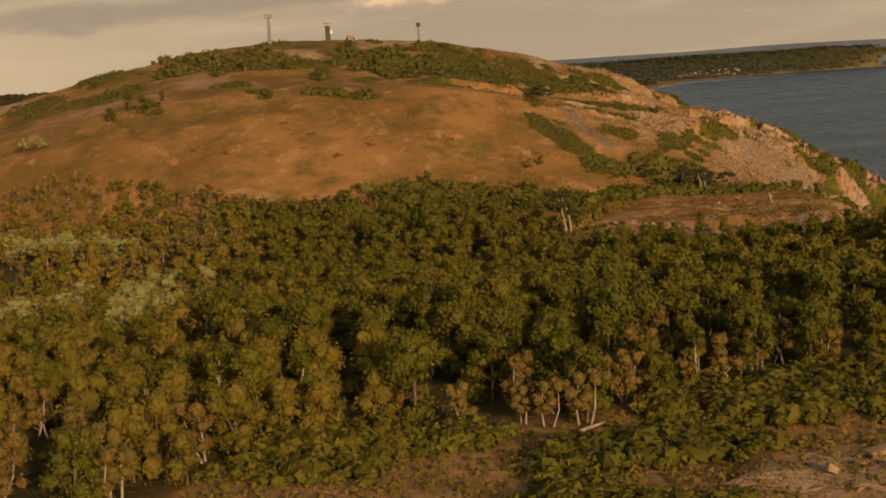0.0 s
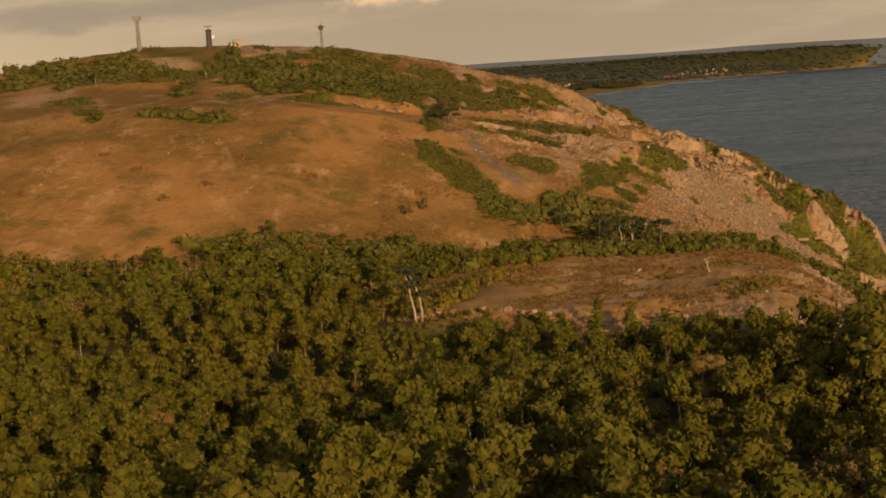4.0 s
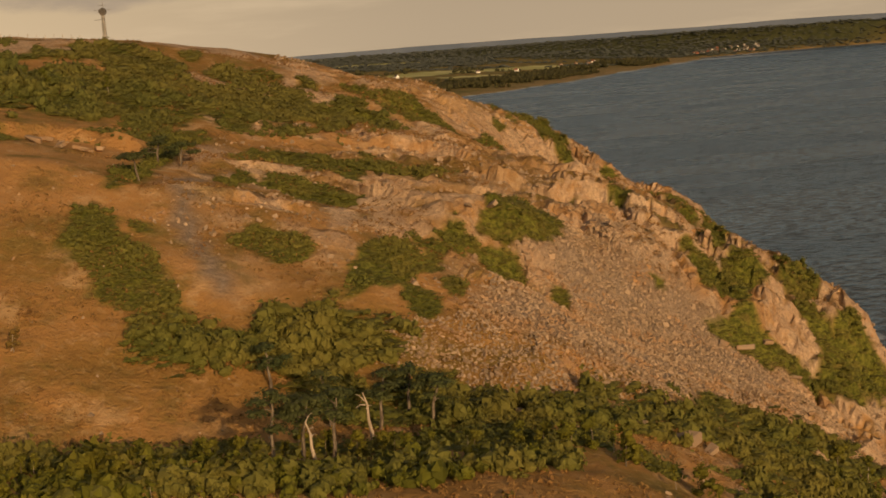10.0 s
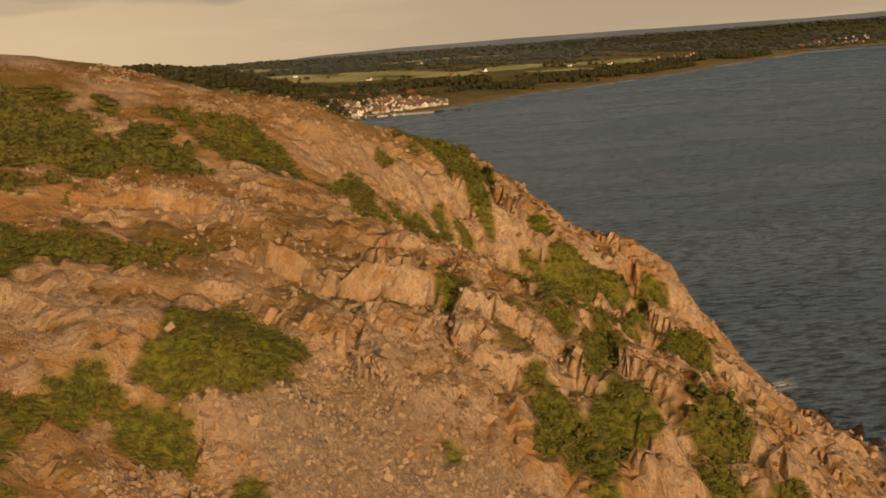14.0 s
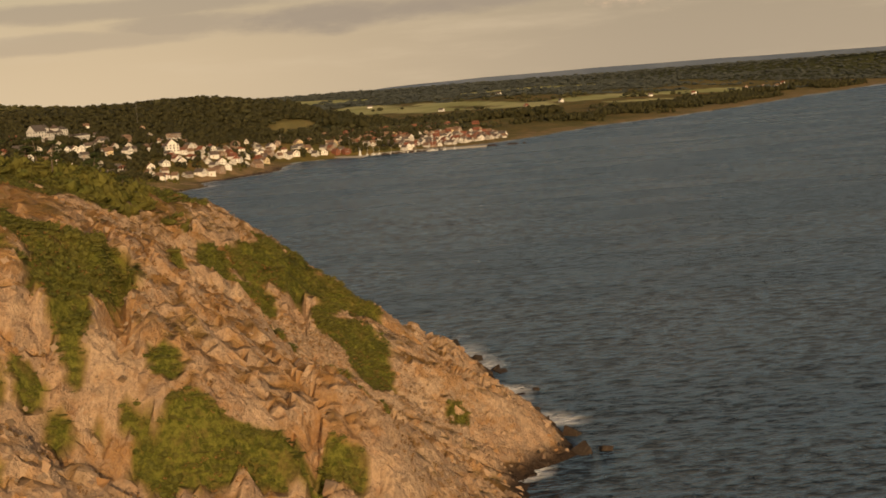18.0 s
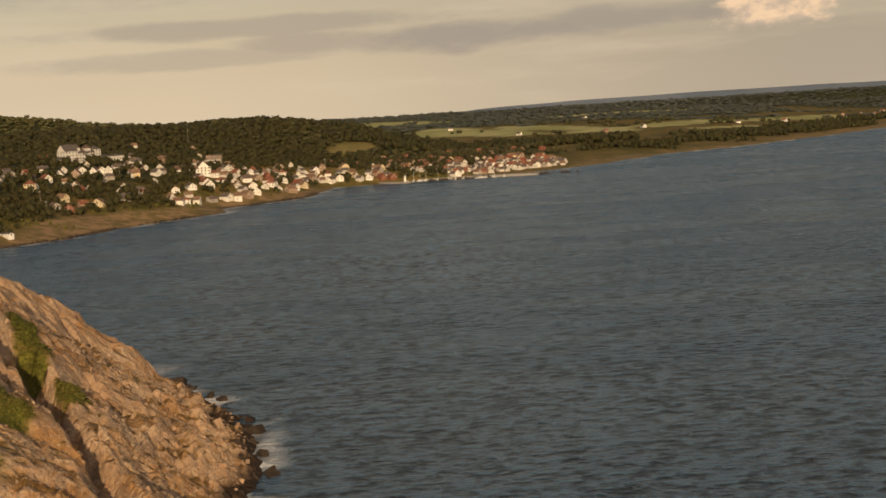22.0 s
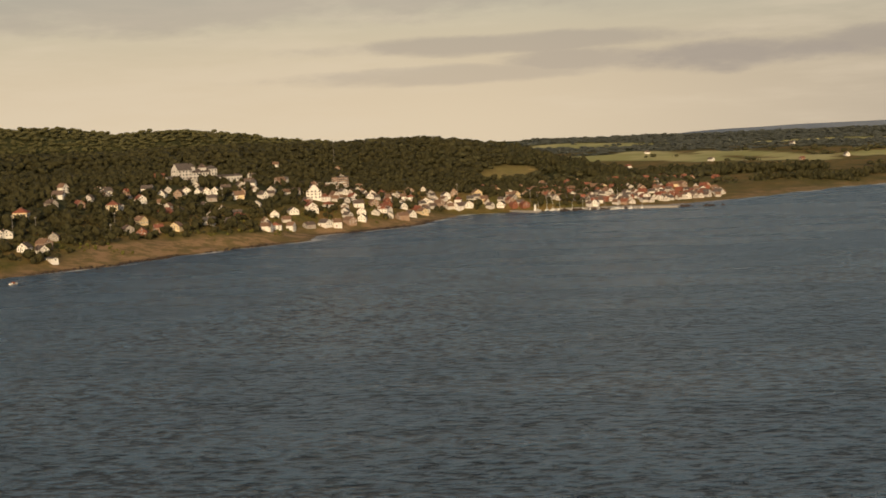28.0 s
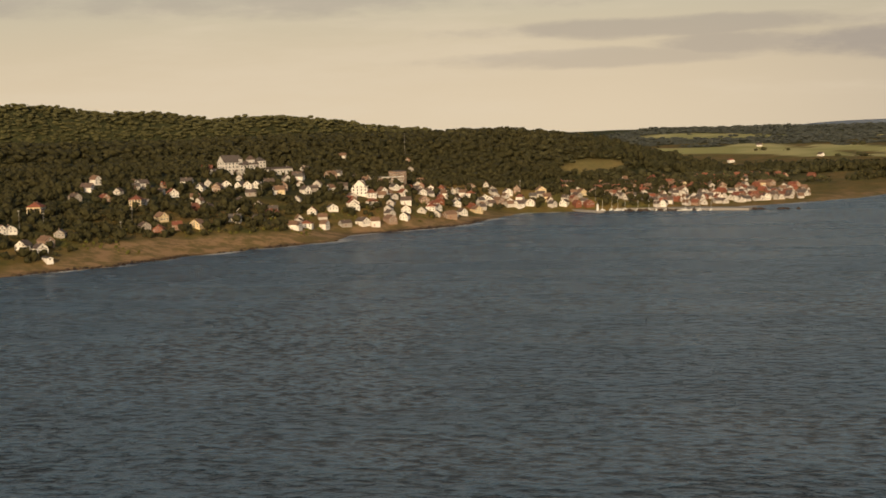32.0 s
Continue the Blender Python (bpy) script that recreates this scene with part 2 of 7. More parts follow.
# rock ledges: their height, how far the step carries inland, and their line
LEDGES = (
    (2.4, 10, ((59, 570), (66, 573), (74, 574), (82, 571), (92, 561))),
    (1.8, 6, ((81, 529), (86, 535), (91, 536))),
    (3.4, 12, ((92, 553), (102, 550), (112, 552), (120, 547), (129, 547), (136, 538))),
    (1.8, 9, ((85, 503), (89, 506), (95, 507), (102, 508))),
    (2.6, 5, ((135, 519), (142, 528), (147, 528))),
    (2.2, 8, ((148, 547), (158, 546))),
    (2.8, 7, ((6, 512), (14, 519), (26, 515))),
    (3.0, 9, ((112, 662), (117, 660), (122, 660), (127, 659))),
    (2.5, 8, ((130, 662), (138, 665), (145, 670), (154, 672))),
    (2.5, 6, ((137, 550), (141, 550), (145, 544))),
    (2.2, 6, ((133, 634), (138, 638), (144, 648))),
    (2.0, 8, ((117, 840), (126, 842), (139, 832), (147, 828))),
    (4.0, 7, ((80, 818), (88, 824), (97, 822))),
    (3.0, 9, ((112, 716), (122, 726), (131, 728))),
    (2.5, 6, ((96, 868), (104, 872), (114, 866))),
    (1.6, 6, ((44, 520), (52, 527), (62, 522), (70, 516))),
    (1.4, 5, ((44, 486), (52, 492), (60, 490))),
)


def ledge_rise(x, y, rise, reach, line):
    """A broken step along a line: up on its inland side, easing off behind."""
    out = np.zeros(np.shape(x))
    x_, y_ = [q[0] for q in line], [q[1] for q in line]
    box = (x > min(x_) - 12) & (x < max(x_) + 12) & (y > min(y_) - 12) & (y < max(y_) + 4 * reach)
    if not box.any():
        return out
    u, v = x[box], y[box]
    jag = 2.6 * fbm(u, v, 5.5, 3, 211)
    best, level = np.full(u.shape, 1e9), np.zeros(u.shape)
    for (ax, ay), (bx, by) in zip(line, line[1:]):
        ux, uy = bx - ax, by - ay
        n = math.hypot(ux, uy)
        along = ((u - ax) * ux + (v - ay) * uy) / n
        over = np.maximum(np.maximum(-along, along - n), 0)
        side = ((v - ay) * ux - (u - ax) * uy) / n
        away = np.hypot(side, over * 3)
        here = step(-0.7, 0.7, side + jag) * np.exp(-np.maximum(side, 0) / reach) * np.exp(-(over / 4) ** 2)
        level = np.where(away < best, here, level)
        best = np.minimum(best, away)
    out[box] = rise * level * (0.65 + 0.7 * fbm(u, v, 9, 2, 213) + 0.35)
    return out


def height(x, y):
    z, d = plain_height(x, y)
    near = step(1130, 1030, y)
    rocky = near * np.maximum(step(125, 80, d), 0.6 * step(170, 120, d) * step(485, 520, y) * step(15, 45, x)) * step(-25, -5, d)
    # tilted strata: slabs that step up inland, broken by joints into blocks
    s, c = 0.83 * x + 0.55 * y, 0.83 * y - 0.55 * x
    s, c = s + 6 * fbm(x, y, 38, 2, 3), c + 5 * fbm(x, y, 30, 2, 8)
    big, e1 = shards(s, c * 0.55, 10.0, 61)
    mid, e2 = shards(s * 1.1, c * 0.45, 4.2, 67)
    scree = np.maximum(bump(x, y, 106, 476, 30, 24, 25), bump(x, y, 118, 505, 30, 19, 0))
    low, _ = shards(s * 1.2, c * 0.6, 2.3, 71)
    rough = 2.5 * big + 1.7 * mid + 0.6 * low - 1.3 * step(1.2, 0.0, e1) - 0.8 * step(0.9, 0.0, e2) + 2.2 * fbm(x, y, 36, 3, 21) + 1.5 * fbm(x, y, 8, 3, 29) + 0.8 * fbm(x, y, 3, 2, 33) + 2.0 * mid * step(30, 12, d) * step(640, 700, y) - 1.2
    z = z + rocky * rough * step(-4, 14, d) * (1 - 0.75 * step(0.35, 0.8, scree)) * (0.15 + 0.85 * np.maximum(step(430, 500, y), step(60, 35, d)))
    # the seaward apron of the point is smoother, ribbed down to the water
    apron = step(0.3, 0.65, bump(x, y, 132, 828, 30, 46)) * rocky
    z = z - 0.6 * apron * rough * step(-4, 14, d) + 1.1 * apron * fbm(c * 1.0, s * 0.14, 5.0, 3, 151)
    # ledges that stand out of the slope
    for rise_, reach_, line_ in LEDGES:
        z = z + near * ledge_rise(x, y, rise_, reach_, line_)
    z = z + 0.9 * step(0.3, 0.55, bump(x, y, 32, 123, 9, 6) + 0.3 * fbm(x, y, 4, 3, 69)) * step(180, 140, y)
    # upright ribs on the seaward cliff, and a cleft that cuts off the last crag
    rib = 1 - 2.6 * np.abs(fbm(c, s * 0.16, 9.0, 2, 141))
    z = z + rocky * 1.9 * rib * step(640, 720, y) * step(58, 30, d) * step(-2, 8, d)
    off = 99.0
    for x0, y0, x1, y1 in ((80, 901, 103, 874), (103, 874, 124, 851), (124, 851, 140, 835)):
        ux, uy = x1 - x0, y1 - y0
        t = np.clip(((x - x0) * ux + (y - y0) * uy) / (ux * ux + uy * uy), 0, 1)
        off = np.minimum(off, np.hypot(x - x0 - t * ux, y - y0 - t * uy))
    z = z - 9.5 * step(7.0, 2.0, off + 2.4 * fbm(x, y, 9, 3, 147)) * step(4, 18, d) * near
    for x0, y0, x1, y1, wide_, deep_ in ((142, 674, 148, 643, 1.3, 6.0), (110, 690, 117, 668, 1.6, 4.0), (134, 560, 141, 541, 1.2, 3.5), (116, 760, 132, 745, 4.6, 8.0), (132, 745, 149, 724, 4.6, 9.0), (101, 822, 106, 806, 1.4, 4.0)):
        ux, uy = x1 - x0, y1 - y0
        t = np.clip(((x - x0) * ux + (y - y0) * uy) / (ux * ux + uy * uy), 0, 1)
        off = np.hypot(x - x0 - t * ux, y - y0 - t * uy) + 1.1 * fbm(x, y, 6, 3, 149)
        z = z - deep_ * step(wide_ + 0.8, wide_ - 0.8, off) * near
    z = z + near * 1.6 * fbm(x, y, 7, 3, 219) * step(0.2, 0.6, bump(x, y, 80, 340, 40, 26))
    z = z + near * (1 - rocky) * (2.2 * fbm(x, y, 45, 3, 41) + 0.5 * fbm(x, y, 7, 3, 44))
    z = z + (1 - near) * step(20, 90, d) * 3.0 * fbm(x, y, 110, 3, 51)
    return z, d


# patches of scrub on the headland: x, y, the long and the short reach, and the turn of the long one
FOOT = (
    (89, 400, 11.1, 1.5, 88), (94, 423, 14.7, 8.5, 67), (72, 437, 9.5, 6.9, 135), (82, 439, 8.5, 5.2, 120), (124, 440, 30.0, 7.6, 82), (54, 444, 9.2, 3.4, 20),
    (64, 448, 8.0, 4.0, 129), (66, 449, 8.8, 4.4, 172), (37, 459, 16.3, 4.3, 120), (79, 465, 4.3, 1.9, 94), (122, 468, 15.3, 5.9, 59), (39, 471, 2.8, 2.0, 85),
    (57, 473, 5.1, 3.2, 161),
)
SLOPE = (
    (58, 475, 6.0, 3.5, 146), (83, 475, 3.5, 1.3, 94), (-28, 479, 12.4, 4.5, 161), (-88, 482, 11.1, 2.6, 106), (76, 482, 20.0, 3.4, 68), (-55, 488, 10.4, 1.8, 103),
    (100, 496, 3.5, 1.8, 92), (91, 498, 4.1, 3.0, 55), (33, 504, 18.2, 1.8, 88), (46, 504, 5.3, 1.3, 103), (0, 510, 7.4, 4.8, 164), (97, 513, 11.3, 4.9, 49),
    (136, 514, 11.1, 3.1, 11),
)
CRAG = (
    (118, 514, 1.2, 1.3, 51), (47, 515, 3.9, 1.3, 94), (58, 516, 14.1, 5.3, 116), (133, 517, 2.9, 1.9, 54), (150, 518, 5.8, 3.1, 57), (128, 523, 3.1, 1.3, 77),
    (131, 526, 8.2, 3.2, 101), (157, 527, 8.4, 5.9, 49), (133, 528, 3.7, 1.7, 81), (149, 531, 5.0, 2.6, 117), (135, 533, 8.5, 2.2, 78), (33, 534, 18.4, 3.2, 89),
    (139, 536, 2.5, 1.5, 72),
)
LEDGE = (
    (127, 536, 1.2, 1.3, 58), (138, 537, 2.4, 1.6, 145), (62, 541, 19.7, 11.5, 22), (147, 542, 3.4, 1.9, 95), (148, 545, 4.0, 2.4, 127), (-40, 546, 16.3, 2.5, 97),
    (149, 546, 5.3, 3.3, 142), (116, 552, 3.4, 1.5, 86), (135, 553, 12.9, 1.3, 77), (134, 554, 5.2, 1.3, 81), (129, 560, 7.6, 4.0, 93), (135, 563, 4.2, 1.3, 82),
    (-16, 565, 26.9, 4.4, 96),
)
BROW = (
    (-10, 568, 30.0, 16.3, 118), (29, 577, 21.6, 13.7, 64), (126, 577, 15.9, 4.0, 100), (-63, 582, 16.7, 9.6, 132), (13, 582, 30.0, 18.3, 91), (-87, 583, 23.8, 15.6, 139),
    (121, 587, 11.7, 1.3, 108), (13, 597, 10.7, 2.8, 103), (55, 602, 17.7, 11.7, 38), (17, 609, 14.9, 6.1, 105), (2, 614, 16.9, 10.3, 67), (32, 619, 12.4, 3.8, 56),
    (94, 623, 11.6, 5.1, 99),
)
SUMMIT = (
    (71, 625, 14.8, 11.1, 163), (98, 626, 2.8, 1.4, 99), (20, 628, 4.7, 1.6, 92), (116, 628, 1.6, 1.3, 90), (48, 630, 3.2, 1.7, 104), (103, 632, 5.7, 1.6, 108),
    (103, 635, 8.9, 4.1, 85), (140, 641, 1.7, 1.3, 59), (137, 641, 2.7, 1.5, 90), (143, 644, 1.3, 1.3, 70), (151, 649, 14.3, 3.3, 69), (106, 650, 2.6, 1.3, 86),
    (114, 653, 1.6, 1.3, 129),
)
CROWN = (
    (95, 654, 2.0, 1.3, 72), (110, 655, 2.2, 1.3, 74), (118, 656, 1.3, 1.3, 37), (122, 659, 0.9, 1.3, 85), (114, 660, 4.6, 1.4, 124), (135, 662, 12.7, 2.7, 34),
    (132, 662, 2.4, 1.3, 39), (136, 663, 12.5, 2.2, 36), (157, 663, 1.8, 1.3, 97), (124, 665, 1.0, 1.3, 54), (125, 666, 1.3, 1.3, 55), (110, 669, 9.2, 2.3, 114),
    (105, 676, 10.0, 7.4, 94),
)
GULLY = (
    (101, 680, 11.0, 6.4, 121), (107, 685, 6.8, 6.6, 179), (110, 715, 1.8, 1.3, 52), (118, 746, 8.3, 1.7, 116), (125, 770, 29.1, 2.8, 109), (101, 788, 14.0, 1.8, 114),
    (126, 788, 1.6, 1.3, 155), (41, 792, 22.2, 10.4, 98), (50, 803, 15.3, 9.2, 73), (94, 807, 6.0, 3.5, 101), (140, 809, 2.5, 1.5, 70), (112, 810, 5.1, 2.0, 91),
    (119, 810, 10.4, 4.1, 107),
)
POINT = (
    (86, 810, 5.7, 2.5, 89), (92, 814, 10.7, 2.7, 113), (95, 832, 16.0, 7.3, 101), (106, 833, 11.2, 6.8, 70), (99, 834, 19.1, 5.9, 118), (101, 890, 7.0, 2.5, 113),
    (80, 908, 8.0, 2.9, 128),
)
PATCHES = tuple((px, py, rx * (1.25 if py > 760 else 1.0), ry * (1.3 if py > 760 else 1.0), turned) for px, py, rx, ry, turned in FOOT + SLOPE + CRAG + LEDGE + BROW + SUMMIT + CROWN + GULLY + POINT)


def patch_reach(x, y, px, py, rx, ry, turned):
    """How far out of a patch a place lies: one at its rim."""
    c, s = math.cos(radians(turned)), math.sin(radians(turned))
    u, v = ((x - px) * c + (y - py) * s) / (rx * 1.02 + 0.4), ((y - py) * c - (x - px) * s) / (ry * 1.05 + 0.6)
    return u * u + v * v


def mat_cover(x, y):
    """How thickly low scrub covers a place."""
    edge = 1.5 * fbm(x, y, 6.5, 4, 131) + 0.1
    out = np.zeros(np.shape(x))
    for patch in PATCHES:
        out = np.maximum(out, step(1.2, 0.8, patch_reach(x, y, *patch) + edge))
    return out * (1 - step(0.42, 0.55, bump(x, y, 109, 797, 11, 12)))


# fields of the plain: both ends of a strip and its half width
FIELDS = ((-40, 3719, 305, 4012, 60), (-221, 3586, -92, 3531, 42), (-560, 3960, -308, 3608, 55), (-901, 4427, -666, 4303, 95), (-677, 3803, -398, 3755, 75), (453, 4269, 543, 4314, 30), (-382, 3899, -117, 3621, 40), (60, 3560, 230, 3640, 34), (-300, 4250, -60, 4330, 60))


def field_cover(x, y):
    out = np.zeros(np.shape(x))
    rag = 14 * fbm(x, y, 60, 2, 89)
    for x0, y0, x1, y1, half in FIELDS:
        ux, uy = x1 - x0, y1 - y0
        t = np.clip(((x - x0) * ux + (y - y0) * uy) / (ux * ux + uy * uy), 0, 1)
        out = np.maximum(out, step(half + 6, half - 6, np.hypot(x - x0 - t * ux, y - y0 - t * uy) + rag))
    return out


def glade_cover(x, y):
    """A pasture at the end of the wooded ridge."""
    return step(0.35, 0.5, bump(x, y, -427, 2828, 24, 82, -14))


def meadow_cover(x, y):
    """Open grazing before the fields, with hedges and clumps left standing."""
    right = step(-190, -150, x) * step(60, 0, y - np.maximum(3719 + 0.85 * (x + 40), 3640))
    left = step(-760, -700, x) * step(3330, 3380, y - 0.2 * (x + 170)) * step(3800, 3760, y) * step(-120, -160, x)
    clump = step(0.1, 0.18, fbm(x * 0.8, y * 1.7, 240, 3, 129))
    return np.maximum(right, left) * step(2830, 2900, y) * step(4330, 4230, y) * (1 - clump)

# ---- end of plan

# ---------------------------------------------------------------- materials
def shader(name, rough=0.85, spec=0.25):
    m = bpy.data.materials.new(name)
    m.use_nodes = True
    b = m.node_tree.nodes["Principled BSDF"]
    b.inputs["Roughness"].default_value, b.inputs["Specular IOR Level"].default_value = rough, spec
    return m, m.node_tree.nodes, m.node_tree.links, b


class Net:
    """Short forms for wiring a material."""

    def __init__(self, name, rough=0.85, spec=0.25):
        self.m, self.n, self.l, self.b = shader(name, rough, spec)
        self.pos = self.n.new("ShaderNodeNewGeometry").outputs["Position"]

    def put(self, socket, v):
        if isinstance(v, (int, float)):
            socket.default_value = v
        elif isinstance(v, tuple):
            socket.default_value = (*v, 1) if len(v) == 3 and socket.type == "RGBA" else v
        else:
            self.l.new(v, socket)

    def noise(self, size, detail=4, rough=0.55, stretch=None, seed=0.0, vector=None):
        n = self.n.new("ShaderNodeTexNoise")
        n.inputs["Scale"].default_value, n.inputs["Detail"].default_value, n.inputs["Roughness"].default_value = 1.0 / size, detail, rough
        m = self.n.new("ShaderNodeMapping")
        m.inputs["Location"].default_value = (seed, seed * 0.7, seed * 1.3)
        if stretch:
            m.inputs["Scale"].default_value = stretch
        self.l.new(vector or self.pos, m.inputs[0])
        self.l.new(m.outputs[0], n.inputs["Vector"])
        return n.outputs["Fac"]

    def cells(self, size, out="Distance", stretch=None, feature="F1"):
        n = self.n.new("ShaderNodeTexVoronoi")
        n.feature = feature
        n.inputs["Scale"].default_value = 1.0 / size
        if stretch:
            m = self.n.new("ShaderNodeMapping")
            m.inputs["Scale"].default_value = stretch
            self.l.new(self.pos, m.inputs[0])
            self.l.new(m.outputs[0], n.inputs["Vector"])
        else:
            self.l.new(self.pos, n.inputs["Vector"])
        return n.outputs[out]

    def ramp(self, v, lo, hi, a=0.0, b=1.0):
        n = self.n.new("ShaderNodeMapRange")
        n.interpolation_type = "SMOOTHSTEP"
        self.put(n.inputs[0], v)
        n.inputs[1].default_value, n.inputs[2].default_value, n.inputs[3].default_value, n.inputs[4].default_value = lo, hi, a, b
        return n.outputs[0]

    def math(self, op, a, b=0.0):
        n = self.n.new("ShaderNodeMath")
        n.operation = op
        self.put(n.inputs[0], a)
        self.put(n.inputs[1], b)
        return n.outputs[0]

    def mix(self, f, a, b):
        n = self.n.new("ShaderNodeMix")
        n.data_type = "RGBA"
        self.put(n.inputs[0], f)
        self.put(n.inputs[6], a)
        self.put(n.inputs[7], b)
        return n.outputs[2]

    def attr(self, name):
        n = self.n.new("ShaderNodeAttribute")
        n.attribute_name = name
        return n.outputs["Fac"]

    def chance(self, island=False):
        return self.n.new("ShaderNodeNewGeometry").outputs["Random Per Island"] if island else self.n.new("ShaderNodeObjectInfo").outputs["Random"]

    def relief(self, v, depth, strength=1.0):
        n = self.n.new("ShaderNodeBump")
        n.inputs["Distance"].default_value, n.inputs["Strength"].default_value = depth, strength
        self.put(n.inputs["Height"], v)
        self.l.new(n.outputs[0], self.b.inputs["Normal"])

    def colour(self, v):
        self.put(self.b.inputs["Base Color"], v)
        return self.m


def ground_material():
    k = Net("heath_ground", 0.95, 0.1)
    big, mid, fine = k.noise(38, 5, 0.6), k.noise(9, 5, 0.6, seed=3), k.noise(1.3, 4, 0.65, seed=9)
    grass = k.mix(k.ramp(big, 0.4, 0.62), (0.25, 0.135, 0.042), (0.43, 0.22, 0.082))
    grass = k.mix(k.ramp(k.noise(16, 6, 0.68, seed=27), 0.5, 0.66, 0, 0.85), grass, (0.18, 0.125, 0.035))
    grass = k.mix(k.ramp(k.noise(7, 6, 0.7, (1, 0.6, 1), 33), 0.54, 0.68, 0, 0.8), grass, (0.52, 0.32, 0.16))
    grass = k.mix(k.ramp(mid, 0.5, 0.7, 0, 0.6), grass, (0.13, 0.1, 0.03))
    grass = k.mix(k.ramp(fine, 0.5, 0.75, 0, 0.5), grass, (0.4, 0.27, 0.14))
    lush = k.mix(k.ramp(mid, 0.35, 0.65), (0.085, 0.085, 0.022), (0.16, 0.13, 0.04))
    c = k.mix(k.attr("lush"), grass, lush)
    # dry straw ground; on the knoll its paleness also supplies sunlight in the colour
    c = k.mix(k.attr("sunlit_straw"), c, k.mix(k.ramp(k.noise(6, 5, 0.65, (1, 0.5, 1), 71), 0.4, 0.6), (0.33, 0.175, 0.06), (0.5, 0.295, 0.13)))
    stone = k.mix(k.ramp(k.noise(14, 6, 0.65, (1, 0.4, 1), 5), 0.4, 0.64), (0.46, 0.29, 0.18), (0.6, 0.42, 0.28))
    stone = k.mix(k.ramp(k.noise(2.2, 5, 0.7, seed=12), 0.48, 0.7, 0, 0.6), stone, (0.32, 0.25, 0.2))
    stone = k.mix(k.ramp(k.noise(4.5, 5, 0.65, seed=15), 0.52, 0.64, 0, 0.5), stone, (0.42, 0.2, 0.075))
    stone = k.mix(k.ramp(k.noise(1.1, 5, 0.75, (1.3, 0.5, 0.35), 21), 0.55, 0.72, 0, 0.6), stone, (0.2, 0.14, 0.1))
    shade = k.n.new("ShaderNodeSeparateColor")
    k.l.new(k.cells(1.5, "Color", (1, 1, 0.7)), shade.inputs[0])
    stone = k.mix(k.math("MULTIPLY", shade.outputs[0], 0.4), stone, (0.6, 0.42, 0.27))
    stone = k.mix(k.ramp(shade.outputs[1], 0.7, 1.0, 0, 0.5), stone, (0.27, 0.2, 0.15))
    stone = k.mix(k.ramp(k.noise(0.5, 3, 0.7, seed=111), 0.52, 0.66, 0, 0.55), stone, (0.2, 0.14, 0.1))
    stone = k.mix(k.ramp(k.noise(0.8, 3, 0.7, seed=113), 0.56, 0.68, 0, 0.6), stone, (0.64, 0.47, 0.33))
    heath = k.ramp(k.noise(13, 5, 0.65, seed=51), 0.53, 0.62)
    stone = k.mix(k.math("MULTIPLY", heath, 0.6), stone, k.mix(k.ramp(fine, 0.4, 0.62), (0.44, 0.21, 0.06), (0.28, 0.135, 0.045)))
    bed = k.n.new("ShaderNodeMapping")
    bed.inputs["Rotation"].default_value = (radians(18), radians(-24), radians(-34))
    k.l.new(k.pos, bed.inputs[0])
    ribs, seam = k.noise(1.5, 5, 0.62, (1, 0.22, 0.55), 101, bed.outputs[0]), k.noise(0.55, 4, 0.6, (1, 0.25, 0.5), 103, bed.outputs[0])
    stone = k.mix(k.ramp(seam, 0.5, 0.66, 0, 0.4), stone, (0.25, 0.165, 0.11))
    stone = k.mix(k.ramp(ribs, 0.5, 0.7, 0, 0.35), stone, (0.62, 0.43, 0.27))
    joint = k.cells(2.6, "Distance", (1, 1, 0.45), "DISTANCE_TO_EDGE")
    stone = k.mix(k.math("MULTIPLY", k.ramp(joint, 0.04, 0.0, 0, 0.2), k.ramp(k.noise(5, 3, seed=61), 0.45, 0.6)), stone, (0.14, 0.095, 0.07))
    c = k.mix(k.attr("rock"), c, stone)
    c = k.mix(k.attr("gravel"), c, k.mix(k.ramp(fine, 0.4, 0.65), (0.21, 0.155, 0.115), (0.32, 0.235, 0.17)))
    c = k.mix(k.attr("beach"), c, k.mix(k.ramp(k.noise(14, 5, 0.65, seed=91), 0.4, 0.6), (0.38, 0.24, 0.125), (0.19, 0.14, 0.055)))
    c = k.mix(k.attr("wet"), c, k.mix(fine, (0.035, 0.024, 0.018), (0.07, 0.045, 0.03)))
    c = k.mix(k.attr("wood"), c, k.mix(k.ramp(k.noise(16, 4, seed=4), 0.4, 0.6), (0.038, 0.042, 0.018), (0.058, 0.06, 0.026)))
    c = k.mix(k.attr("field"), c, k.mix(k.ramp(k.noise(160, 3, seed=8), 0.4, 0.6), (0.36, 0.34, 0.13), (0.5, 0.44, 0.2)))
    c = k.mix(k.attr("mat"), c, k.mix(k.ramp(k.noise(0.9, 4, 0.7, seed=41), 0.35, 0.65), (0.065, 0.072, 0.014), (0.18, 0.17, 0.035)))
    c = k.mix(k.math("MULTIPLY", k.attr("mat"), k.ramp(k.noise(3.4, 5, 0.7, seed=81), 0.5, 0.68, 0, 0.6)), c, (0.17, 0.11, 0.04))
    blocks = k.math("ADD", k.math("MULTIPLY", shade.outputs[0], 0.16), k.math("ADD", k.math("MULTIPLY", ribs, 0.9), k.math("MULTIPLY", seam, 0.4)))
